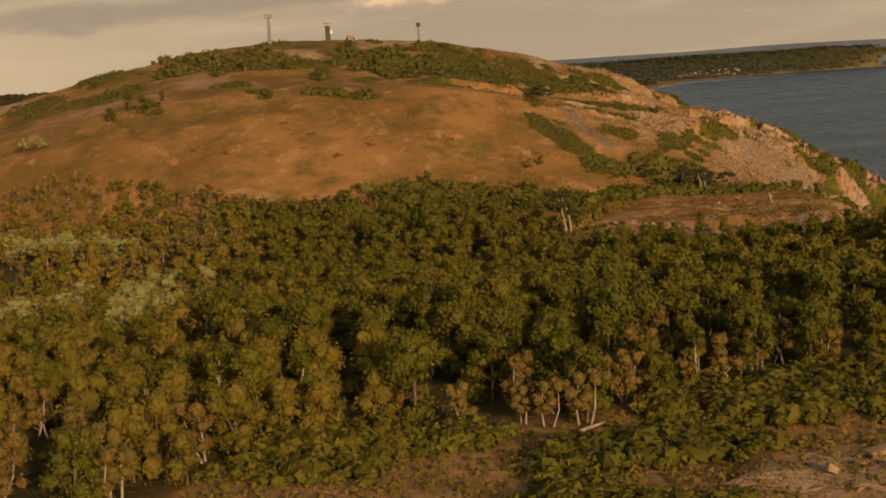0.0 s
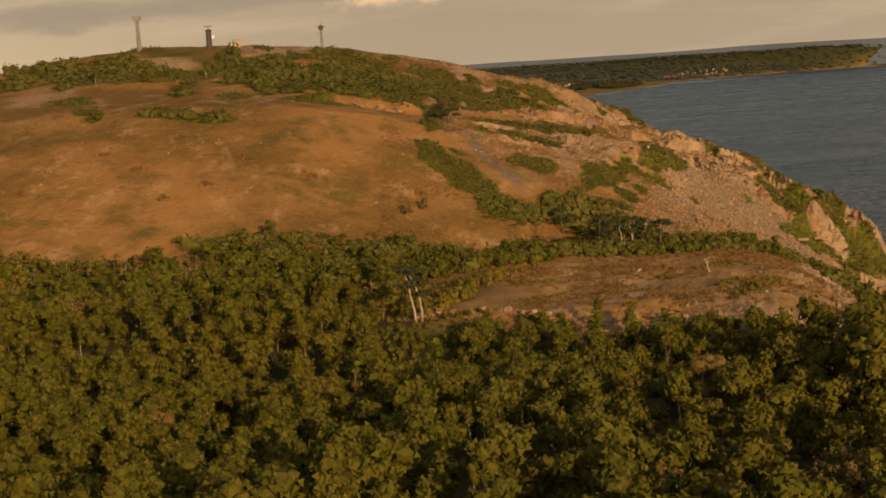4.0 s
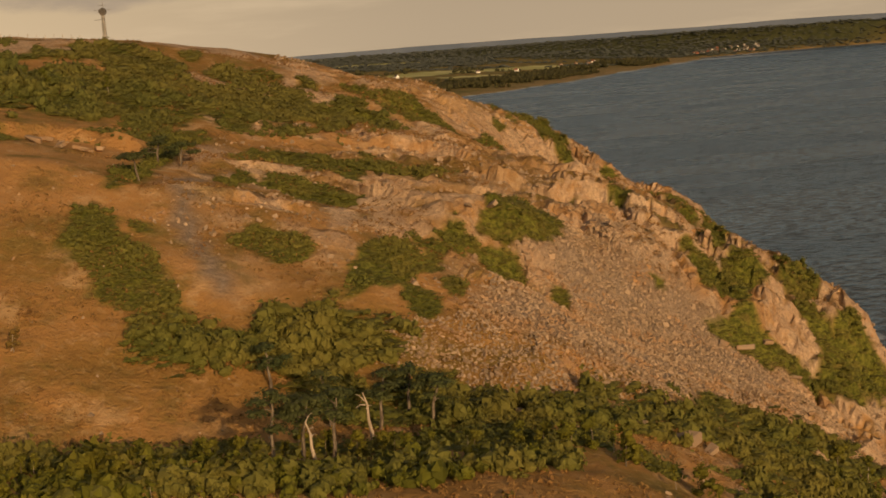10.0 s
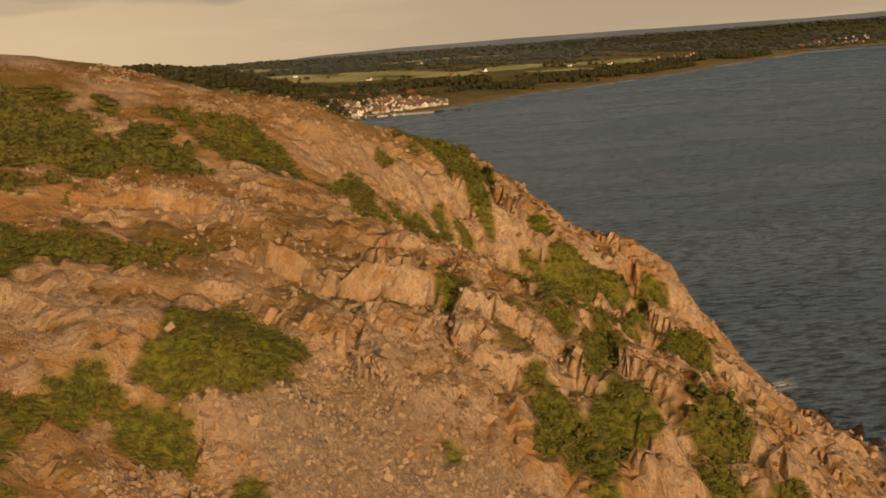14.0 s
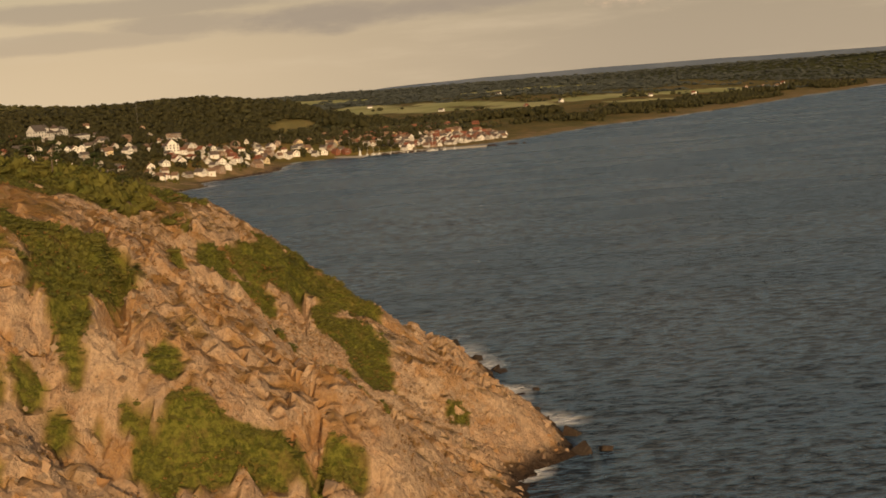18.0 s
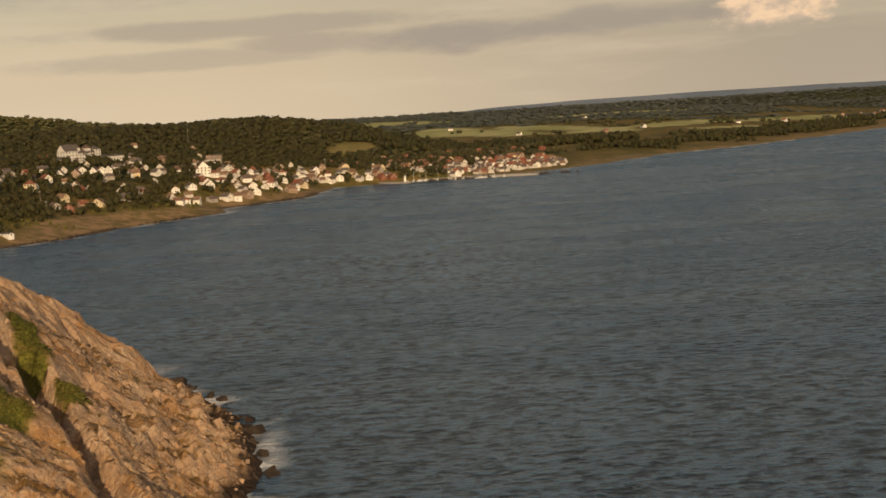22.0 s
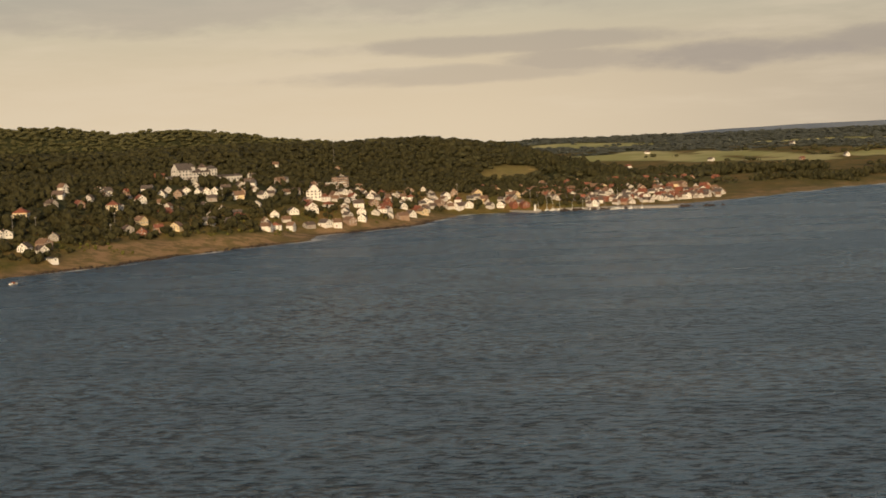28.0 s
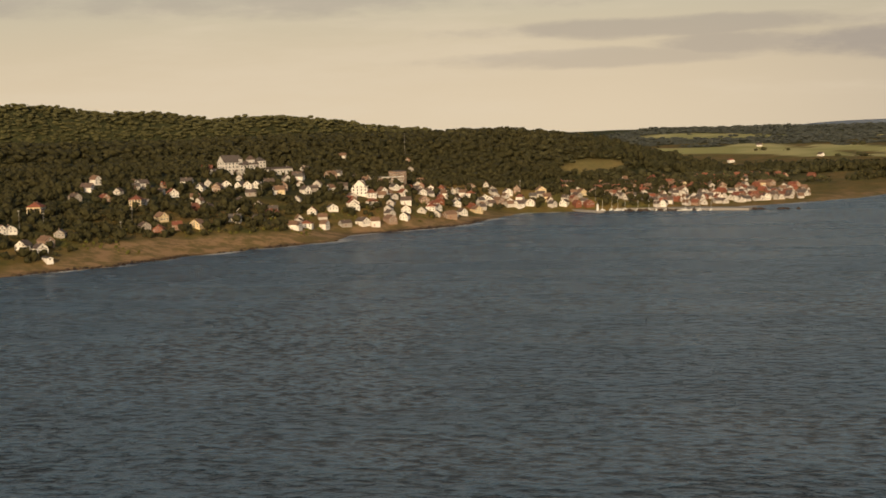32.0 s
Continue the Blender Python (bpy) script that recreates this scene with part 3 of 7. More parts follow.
    k.relief(k.math("ADD", k.math("ADD", k.noise(2.4, 6, 0.7, seed=2), k.math("MULTIPLY", k.noise(0.5, 3, 0.6), 0.35)), k.math("MULTIPLY", k.attr("rock"), k.math("ADD", blocks, k.math("MULTIPLY", k.noise(0.8, 5, 0.75, None, 21), 0.4)))), 0.9, 1.0)
    return k.colour(c)


def sea_material():
    k = Net("sea_water", 0.12, 0.3)
    k.b.inputs["IOR"].default_value = 1.333
    turned = k.n.new("ShaderNodeMapping")
    turned.inputs["Rotation"].default_value = (0, 0, radians(-14))
    k.l.new(k.pos, turned.inputs[0])
    v = turned.outputs[0]
    roll = k.noise(24, 3, 0.55, (0.6, 1, 1), 13, v)
    swell = k.noise(4.4, 3, 0.62, (0.6, 1, 1), 0, v)
    chop = k.noise(2.0, 3, 0.65, (0.6, 1, 1), 4, v)
    ripple = k.noise(1.3, 2, 0.6, (0.7, 1, 1), 7, v)
    rough = k.math("ADD", k.math("MULTIPLY", roll, 6.0), k.math("MULTIPLY", swell, 5.5))
    fine = k.math("ADD", k.math("MULTIPLY", chop, 3.2), k.math("MULTIPLY", ripple, 0.8))
    k.relief(k.math("ADD", rough, fine), 1.0, 1.0)
    foam = k.math("MULTIPLY", k.attr("foam"), k.ramp(k.noise(3.0, 6, 0.7, seed=3), 0.33, 0.46))
    gust = k.noise(90, 3, 0.55, (0.35, 1, 1), 9, v)
    k.put(k.b.inputs["Roughness"], k.math("ADD", k.ramp(foam, 0, 1, 0.0, 0.5), k.ramp(gust, 0.35, 0.65, 0.24, 0.3)))
    # wave light and dark put into the colour and gloss: pale crests, dark troughs
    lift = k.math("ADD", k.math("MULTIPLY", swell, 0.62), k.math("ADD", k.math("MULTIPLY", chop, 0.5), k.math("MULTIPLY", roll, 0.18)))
    wave_shade = k.mix(k.ramp(lift, 0.54, 0.74), (0.004, 0.012, 0.023), (0.082, 0.145, 0.212))
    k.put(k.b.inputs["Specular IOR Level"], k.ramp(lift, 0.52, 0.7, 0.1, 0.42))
    crest = k.math("MULTIPLY", k.ramp(k.noise(7, 3, 0.6, (0.4, 1, 1), 31), 0.75, 0.79), k.ramp(swell, 0.56, 0.6))
    return k.colour(k.mix(k.math("MAXIMUM", foam, k.math("MULTIPLY", crest, 0.6)), wave_shade, (0.88, 0.86, 0.83)))


GROUND, SEA = ground_material(), sea_material()

# ---------------------------------------------------------------- ground and sea
def mesh_from(name, verts, faces, material=None, smooth=True, attrs=None):
    """A mesh from arrays of corners and of triangles or quads."""
    me = bpy.data.meshes.new(name)
    verts, faces = np.asarray(verts, np.float32), np.asarray(faces, np.int32)
    n, k = faces.shape
    me.vertices.add(len(verts))
    me.vertices.foreach_set("co", verts.ravel())
    me.loops.add(n * k)
    me.loops.foreach_set("vertex_index", faces.ravel())
    me.polygons.add(n)
    me.polygons.foreach_set("loop_start", np.arange(0, n * k, k, dtype=np.int32))
    me.polygons.foreach_set("use_smooth", np.full(n, smooth))
    for key, v in (attrs or {}).items():
        me.attributes.new(key, "FLOAT", "POINT").data.foreach_set("value", np.asarray(v, np.float32).ravel())
    me.update(calc_edges=True)
    if material:
        me.materials.append(material)
    return me


def sheet(xs, ys):
    nx, ny = len(xs), len(ys)
    i = np.arange(nx * ny).reshape(ny, nx)
    return np.stack([i[:-1, :-1], i[:-1, 1:], i[1:, 1:], i[1:, :-1]], -1).reshape(-1, 4)


def land_cover(x, y, z, d, steep):
    """Which ground lies where: bare rock, lush grass, scree, beach, woods, fields."""
    near = step(1130, 1030, y)
    patch = fbm(x, y, 26, 4, 61)
    rock = near * np.clip(step(0.5, 0.95, steep) * step(120, 80, d) + step(0.12, 0.4, patch) * step(0.28, 0.6, steep) * step(150, 100, d), 0, 1)
    rock = np.maximum(rock, near * step(0.12, 0.34, fbm(x, y, 15, 4, 66)) * 0.45 * bump(x, y, 80, 350, 45, 32))
    rock = np.maximum(rock, near * 0.8 * step(0.45, 0.7, bump(x, y, 32, 119, 9, 6) + 0.5 * fbm(x, y, 4, 3, 69)))
    rock = np.maximum(rock, near * step(0.2, 0.4, fbm(x, y, 19, 4, 68) + 0.2 * bump(x, y, 0, 600, 120, 40)) * 0.8 * step(495, 520, y))
    stony = np.maximum(step(0.3, 0.6, bump(x, y, 80, 515, 34, 30)), step(0.35, 0.65, bump(x, y, 108, 628, 30, 52)))
    rock = np.maximum(rock, near * 0.8 * stony * step(-0.25, 0.1, fbm(x, y, 9, 3, 64)))
    heathy = np.clip(step(0.25, 0.6, bump(x, y, 62, 508, 34, 34)) + step(0.3, 0.6, bump(x, y, 74, 600, 40, 60)), 0, 1)
    rock = np.maximum(rock, near * heathy * 0.9 * step(0.0, 0.3, fbm(x, y, 5.5, 4, 65)))
    heather = near * step(0.3, 0.55, bump(x, y, 94, 628, 30, 44)) * step(0.95, 0.6, steep)
    rock = rock * (1 - 0.75 * heather * step(0.25, -0.1, fbm(x, y, 4.5, 4, 63)))
    rock = np.maximum(rock, near * 0.9 * step(-0.05, 0.25, fbm(x, y, 6, 4, 67)) * step(0.3, 0.6, bump(x, y, 76, 331, 36, 15) + bump(x, y, 102, 352, 8, 34)))
    mat = np.zeros(np.shape(x))
    band = (y > 430) & (y < 1060) & (x > -200) & (x < 215)
    mat[band] = mat_cover(x[band], y[band])
    rock = rock * (1 - mat)
    lush = near * step(0.0, 0.35, fbm(x, y, 60, 3, 71) + 0.45 * step(345, 325, y) - 0.3) * (1 - rock)
    lush = np.maximum(lush, step(1150, 1300, y) * (0.75 + 0.5 * patch))
    gravel = near * step(2.5, 0.8, np.abs(x - np.interp(y, (450, 463, 473, 486, 497, 505), (54, 50, 45, 41.5, 39.5, 44)) + 1.5 * patch)) * step(452, 458, y) * step(506, 500, y) + near * np.maximum(step(0.55, 0.9, bump(x, y, 106, 474, 34, 20, 12)), 0.8 * step(0.45, 0.8, bump(x, y, 118, 505, 30, 19)))
    wet = near * step(4.5, 1.2, z + 1.2 * patch) * step(-14, 0, d) + 0.7 * step(1450, 1600, y) * step(2300, 2250, y) * step(1.6, 0.6, z + 0.8 * patch) * step(-0.15, 0.1, fbm(x, y, 90, 2, 97))
    reach = np.interp(y, (1600, 1690, 1760, 1880, 2040, 2200), (30, 38, 76, 70, 42, 34))
    beach = step(1450, 1600, y) * step(0, -22, d + 18 * patch - reach) * step(2350, 2300, y) + 0.7 * step(2440, 2560, y) * step(np.interp(y, (2500, 2800, 3200, 4200), (40, 90, 130, 150)), 20, d + 50 * patch)
    open_land = step(2850, 3050, y + 0.5 * x) * step(60, 30, z)
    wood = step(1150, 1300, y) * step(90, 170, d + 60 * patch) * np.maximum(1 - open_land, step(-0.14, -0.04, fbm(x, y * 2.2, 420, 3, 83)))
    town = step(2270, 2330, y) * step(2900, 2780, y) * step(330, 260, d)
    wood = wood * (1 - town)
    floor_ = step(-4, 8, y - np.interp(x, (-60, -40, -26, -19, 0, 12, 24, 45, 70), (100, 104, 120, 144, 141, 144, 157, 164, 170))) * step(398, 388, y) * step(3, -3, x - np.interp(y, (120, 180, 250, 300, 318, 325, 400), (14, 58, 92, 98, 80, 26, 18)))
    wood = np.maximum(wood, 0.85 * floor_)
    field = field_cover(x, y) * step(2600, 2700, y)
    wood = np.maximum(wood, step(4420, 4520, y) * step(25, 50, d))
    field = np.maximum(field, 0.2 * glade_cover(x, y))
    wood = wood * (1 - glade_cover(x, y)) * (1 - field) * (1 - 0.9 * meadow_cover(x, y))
    return {"rock": rock, "lush": lush, "gravel": np.clip(gravel, 0, 1), "wet": wet, "beach": np.clip(beach, 0, 1), "wood": wood * (1 - np.clip(beach, 0, 1)), "field": field, "mat": mat, "sunlit_straw": near * np.maximum(step(0.25, 0.6, bump(x, y, 72, 357, 46, 36)), np.maximum(step(0.3, 0.6, bump(x, y, 43, 143, 10, 15)), np.maximum(0.5 * step(165, 140, y), step(0.3, 0.55, bump(x, y, 94, 628, 32, 46))))) * (1 - rock)}


def spread(*legs):
    return np.unique(np.concatenate([np.arange(a, b, s) for a, b, s in legs]))


GX = spread((-2600, -900, 50), (-900, -420, 20), (-420, -120, 8), (-120, 60, 2.2), (60, 205, 0.95), (205, 420, 15), (420, 3000, 60))
GY = spread((-300, 100, 12), (100, 420, 2.0), (420, 1050, 1.15), (1050, 1600, 16), (1600, 2700, 9), (2700, 5060, 32))
gx, gy = np.meshgrid(GX, GY)
gz, gd = height(gx, gy)
steep = np.hypot(np.gradient(gz, GX, axis=1), np.gradient(gz, GY, axis=0))
cover = land_cover(gx, gy, gz, gd, steep)
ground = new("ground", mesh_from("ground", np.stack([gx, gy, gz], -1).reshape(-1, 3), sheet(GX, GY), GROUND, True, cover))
facets = cover["rock"].ravel()[sheet(GX, GY)].mean(1)
low_y = gy.ravel()[sheet(GX, GY)[:, 0]]
ground.data.polygons.foreach_set("use_smooth", (facets < 0.45) | (low_y < 420) | (low_y > 1080))
tagged(ground, "dry heath, bare rock cliffs and coastal plain in evening sun", "ground", kind="structure")

SX = spread((-1200, -380, 60), (-380, 60, 8), (60, 240, 2.5), (240, 700, 40), (700, 6000, 400))
SY = spread((-1200, 400, 60), (400, 640, 10), (640, 1060, 2.5), (1060, 1600, 30), (1600, 2500, 10), (2500, 5060, 40))
sx, sy = np.meshgrid(SX, SY)
sd = inland(sx, sy)
surf = step(-10, -1, sd + 5 * fbm(sx, sy, 14, 3, 91)) * np.where(sy < 1100, 1.0, 0.7) * step(0.0, 0.25, fbm(sx, sy, 24, 3, 95) + 0.1)
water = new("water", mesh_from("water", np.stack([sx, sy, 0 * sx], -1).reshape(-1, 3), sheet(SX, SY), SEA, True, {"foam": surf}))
tagged(water, "dark blue-grey sea with small wind waves", "sea", kind="structure")

# ---------------------------------------------------------------- plants
def part(name, mesh, parent, label=""):
    ob = new(name, mesh)
    ob.parent = parent
    return tagged(ob, label) if label else ob


def leaf_material(name, dark, light, tint, spread_=0.5):
    k = Net(name, 0.75, 0.15)
    c = k.mix(k.ramp(k.chance(True), 0.0, 1.0), dark, light)
    c = k.mix(k.ramp(k.noise(11, 2, seed=6), 0.42, 0.62, 0, spread_), c, tint)
    c = k.mix(k.ramp(k.noise(70, 2, seed=16), 0.5, 0.7, 0, 0.45), c, tint)
    c = k.mix(k.math("MULTIPLY", k.chance(), 0.35), c, tint)
    k.b.inputs["Subsurface Weight"].default_value = 0.0
    return k.colour(c)


def bark_material(name, a, b):
    k = Net(name, 0.9, 0.15)
    return k.colour(k.mix(k.ramp(k.noise(0.35, 4, 0.7, (1, 1, 0.3)), 0.4, 0.65), a, b))


LEAF = leaf_material("broad_leaves", (0.046, 0.054, 0.007), (0.1, 0.106, 0.014), (0.14, 0.108, 0.016), 0.3)
LEAF_OLIVE = leaf_material("sallow_leaves", (0.1, 0.084, 0.013), (0.15, 0.124, 0.021), (0.19, 0.13, 0.025))
LEAF_PALE = leaf_material("willow_leaves", (0.19, 0.19, 0.07), (0.26, 0.25, 0.1), (0.22, 0.2, 0.07))
LEAF_BROWN = leaf_material("brown_leaves", (0.11, 0.066, 0.02), (0.17, 0.105, 0.03), (0.14, 0.11, 0.03))
NEEDLES = leaf_material("pine_needles", (0.028, 0.042, 0.014), (0.07, 0.085, 0.03), (0.06, 0.06, 0.02))
SCRUB = leaf_material("juniper_scrub", (0.064, 0.07, 0.014), (0.112, 0.114, 0.025), (0.15, 0.122, 0.03))
CROWN_SCRUB = leaf_material("hilltop_scrub", (0.058, 0.064, 0.015), (0.1, 0.102, 0.025), (0.135, 0.112, 0.03))
HEATHER = leaf_material("dry_heather", (0.13, 0.075, 0.028), (0.27, 0.155, 0.055), (0.22, 0.1, 0.035))
PLAIN_LEAF = leaf_material("plain_canopy", (0.04, 0.042, 0.018), (0.06, 0.06, 0.027), (0.068, 0.062, 0.028))
# hill and distant leaves lightened for haze, which is mixed into their colours
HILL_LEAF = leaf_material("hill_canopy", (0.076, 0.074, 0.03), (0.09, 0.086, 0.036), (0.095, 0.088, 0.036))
HAZY_LEAF = leaf_material("haze_tinted_canopy", (0.068, 0.076, 0.064), (0.08, 0.088, 0.075), (0.075, 0.081, 0.067))
FAR_LEAF = leaf_material("wood_canopy", (0.028, 0.029, 0.012), (0.038, 0.037, 0.015), (0.052, 0.046, 0.018))
BARK, BIRCH_BARK, DEAD_WOOD = bark_material("grey_bark", (0.1, 0.075, 0.055), (0.2, 0.16, 0.12)), bark_material("birch_bark", (0.4, 0.33, 0.26), (0.23, 0.18, 0.135)), bark_material("bleached_wood", (0.46, 0.36, 0.27), (0.3, 0.23, 0.17))


def leaves(rng, lobes, count, size, flat=0.0, loose=0.42):
    """Small leaf sprays, a triangle each, on and just inside a set of lobes (x, y, z, radius, height radius)."""
    lobes = np.asarray(lobes, float)
    w = lobes[:, 3] ** 2
    pick = rng.choice(len(lobes), count, p=w / w.sum())
    way = rng.normal(size=(count, 3))
    way /= np.linalg.norm(way, axis=1)[:, None]
    reach = rng.uniform(0.7, 1.2, count)[:, None]
    L = lobes[pick]
    at = L[:, :3] + way * reach * np.stack([L[:, 3], L[:, 3], L[:, 4]], -1)
    normal = way + rng.normal(size=(count, 3)) * loose + np.array([0, 0, flat])
    normal /= np.linalg.norm(normal, axis=1)[:, None]
    side = np.cross(normal, rng.normal(size=(count, 3)))
    side /= np.linalg.norm(side, axis=1)[:, None]
    other = np.cross(normal, side)
    s = size * rng.uniform(0.6, 1.4, count)[:, None]
    v = np.stack([at - side * s - other * s * 0.6, at + side * s - other * s * rng.uniform(0.2, 0.8, (count, 1)), at + other * s * 1.1], 1).reshape(-1, 3)
    return v, np.arange(count * 3).reshape(-1, 3)


GOLD = (1 + 5 ** 0.5) / 2
KNOB = np.array([(a, b * GOLD, 0) for a in (-1, 1) for b in (-1, 1)] + [(0, a, b * GOLD) for a in (-1, 1) for b in (-1, 1)] + [(b * GOLD, 0, a) for a in (-1, 1) for b in (-1, 1)], float) / math.hypot(1, GOLD)
KNOB_FACES = np.array([(i, j, k) for i in range(12) for j in range(i + 1, 12) for k in range(j + 1, 12) if max(np.linalg.norm(KNOB[i] - KNOB[j]), np.linalg.norm(KNOB[j] - KNOB[k]), np.linalg.norm(KNOB[i] - KNOB[k])) < 1.2])
KNOB_FACES = np.array([(i, j, k) if np.dot(np.cross(KNOB[j] - KNOB[i], KNOB[k] - KNOB[i]), KNOB[i]) > 0 else (i, k, j) for i, j, k in KNOB_FACES])


def boughs(rng, lobes, share=0.86, rounder=False):
    """The closed, lumpy inside of each lobe, behind its leaves."""
    base, faces = KNOB, KNOB_FACES
    if rounder:
        mids, base, split = {}, [tuple(q) for q in KNOB], []
        for f in KNOB_FACES:
            m = []
            for a, b in ((0, 1), (1, 2), (2, 0)):
                key = tuple(sorted((int(f[a]), int(f[b]))))
                if key not in mids:
                    q = KNOB[key[0]] + KNOB[key[1]]
                    mids[key] = len(base)
                    base.append(tuple(q / np.linalg.norm(q)))
                m.append(mids[key])
            split += [(f[0], m[0], m[2]), (m[0], f[1], m[1]), (m[2], m[1], f[2]), (m[0], m[1], m[2])]
        base, faces = np.array(base), np.array(split)
    out = []
    for x, y, z, r, h in lobes:
        q = base * rng.uniform(0.72, 1.12, (len(base), 1)) * share * np.array([r, r, h]) + np.array([x, y, z])
        out.append((q, faces))
    return joined(out)


def limb(points, radii, sides=6):
    """A tapered, bent round limb as corners and quads."""
    p = np.asarray(points, float)
    v, f = [], []
    for i, (c, r) in enumerate(zip(p, radii)):
        way = p[min(i + 1, len(p) - 1)] - p[max(i - 1, 0)]
        way /= np.linalg.norm(way) + 1e-9
        a = np.cross(way, (0.3, 1, 0.1))
        a /= np.linalg.norm(a)
        b = np.cross(way, a)
        t = np.arange(sides) * 2 * np.pi / sides
        v.append(c + r * (np.cos(t)[:, None] * a + np.sin(t)[:, None] * b))
    for i in range(len(p) - 1):
        for j in range(sides):
            k = (j + 1) % sides
            f.append((i * sides + j, i * sides + k, (i + 1) * sides + k, (i + 1) * sides + j))
    return np.concatenate(v), np.array(f)


def joined(pieces):
    v, f, n = [], [], 0
    for a, b in pieces:
        v.append(a)
        f.append(np.asarray(b) + n)
        n += len(a)
    return np.concatenate(v), np.concatenate(f)


def tree_shapes(rng, tall, wide, sprays, size, lobes=9, bare=0.3, stems=1, lean=0.25, sides=6):
    """Trunk with limbs, and crown, of a broad tree."""
    wood, crowns = [], []
    for k in range(stems):
        foot = np.array([rng.normal() * 0.5 * (stems > 1), rng.normal() * 0.5 * (stems > 1), -0.4])
        tip = np.array([rng.normal() * lean * tall * 0.3, rng.normal() * lean * tall * 0.3, tall * 0.86])
        knee = foot * 0.5 + tip * 0.5 + rng.normal(size=3) * (0.25, 0.25, 0.1)
        r = 0.018 * tall + 0.04
        wood.append(limb([foot, knee, tip], [r, r * 0.7, r * 0.25], sides))
        for j in range(lobes):
            t = rng.uniform(bare, 1.0)
            root = foot * (1 - t) + tip * t
            a, out = rng.uniform(0, 2 * np.pi), wide * rng.uniform(0.25, 0.75) * (1.15 - t * 0.55)
            end = root + np.array([math.cos(a) * out, math.sin(a) * out, tall * rng.uniform(0.05, 0.16)])
            wood.append(limb([root, (root + end) / 2 + (0, 0, 0.15), end], [r * 0.4, r * 0.28, r * 0.1], 4))
            q = wide * rng.uniform(0.28, 0.5)
            crowns.append((*end, q, q * rng.uniform(0.7, 1.0)))
        crowns.append((*tip, wide * 0.42, wide * 0.45))
    full = joined([leaves(rng, crowns, sprays, size), boughs(rng, crowns, 0.72, True)])
    light = joined([leaves(rng, crowns, int(sprays * 0.27), size * 1.65), boughs(rng, crowns, 0.74)])
    faint = joined([leaves(rng, crowns, int(sprays * 0.1), size * 2.4), boughs(rng, crowns[::2], 0.95)])
    return joined(wood), full, (light, faint)


def low_crown(rng, sprays=30):
    """A crown of a far tree: a faceted core with loose sprays about it."""
    lobes = [(rng.normal() * 0.25, rng.normal() * 0.25, 0.55 + rng.normal() * 0.2, 0.42, 0.42) for _ in range(4)]
    return joined([leaves(rng, lobes, sprays, 0.2, 0.0, 0.2), boughs(rng, lobes[:1], 1.35)])


def strewn(name, shapes, places, scales, turns, material, rng, tall=None):
    """Many copies of a few small shapes in one mesh. places: x, y, z rows."""
    vs, fs, n = [], [], 0
    which = rng.integers(0, len(shapes), len(places))
    for s, (v, f) in enumerate(shapes):
        ix = np.where(which == s)[0]
        if not len(ix):
            continue
        c, d = np.cos(turns[ix])[:, None], np.sin(turns[ix])[:, None]
        k = scales[ix][:, None]
        h = k if tall is None else tall[ix][:, None]
        x, y = (v[:, 0] * c - v[:, 1] * d) * k, (v[:, 0] * d + v[:, 1] * c) * k
        out = np.stack([x + places[ix, 0:1], y + places[ix, 1:2], v[None, :, 2] * h + places[ix, 2:3]], -1)
        vs.append(out.reshape(-1, 3))
        fs.append((f[None] + (np.arange(len(ix)) * len(v))[:, None, None] + n).reshape(-1, f.shape[1]))
        n += len(ix) * len(v)
    return new(name, mesh_from(name, np.concatenate(vs), np.concatenate(fs), material, False))


def on_ground(x, y):
    x, y = np.asarray(x, float), np.asarray(y, float)
    return np.stack([x, y, height(x, y)[0]], -1)


def scattered(rng, x0, x1, y0, y1, gap):
    """Loosely spaced places in a rectangle."""
    gx_, gy_ = np.meshgrid(np.arange(x0, x1, gap), np.arange(y0, y1, gap))
    p = np.stack([gx_.ravel(), gy_.ravel()], -1)
    return p + rng.uniform(-0.48, 0.48, p.shape) * gap


# the wood in the hollow before the headland
rng = np.random.default_rng(11)
KINDS = {}
for key, n, args, bark, leaf, label in (
    ("oak", 4, dict(tall=7.5, wide=3.0, sprays=2000, size=0.16, lobes=15, bare=0.1), BARK, LEAF, "broad green tree with a rounded leafy crown"),
    ("birch", 3, dict(tall=8.0, wide=2.0, sprays=700, size=0.14, lobes=9, bare=0.42, lean=0.35), BIRCH_BARK, LEAF, "slender birch with a pale bare trunk"),
    ("willow", 2, dict(tall=5.5, wide=3.4, sprays=1500, size=0.14, lobes=7, bare=0.15, stems=2), BARK, LEAF_PALE, "grey-green bushy willow tree"),
    ("sallow", 3, dict(tall=5.4, wide=2.7, sprays=1300, size=0.14, lobes=7, bare=0.12, stems=2), BARK, LEAF_OLIVE, "olive-green rounded sallow bush"),
    ("thorn", 3, dict(tall=5.2, wide=1.9, sprays=600, size=0.12, lobes=7, bare=0.25, stems=2, lean=0.5), BIRCH_BARK, LEAF_BROWN, "thin tree with sparse brownish leaves"),
):
    for _ in range(n):
        (wv, wf), (cv, cf), thin_crown = tree_shapes(rng, **args)
        KINDS.setdefault(key, []).append((mesh_from("trunk", wv, wf, bark), mesh_from("crown", cv, cf, leaf, False), label, thin_crown))


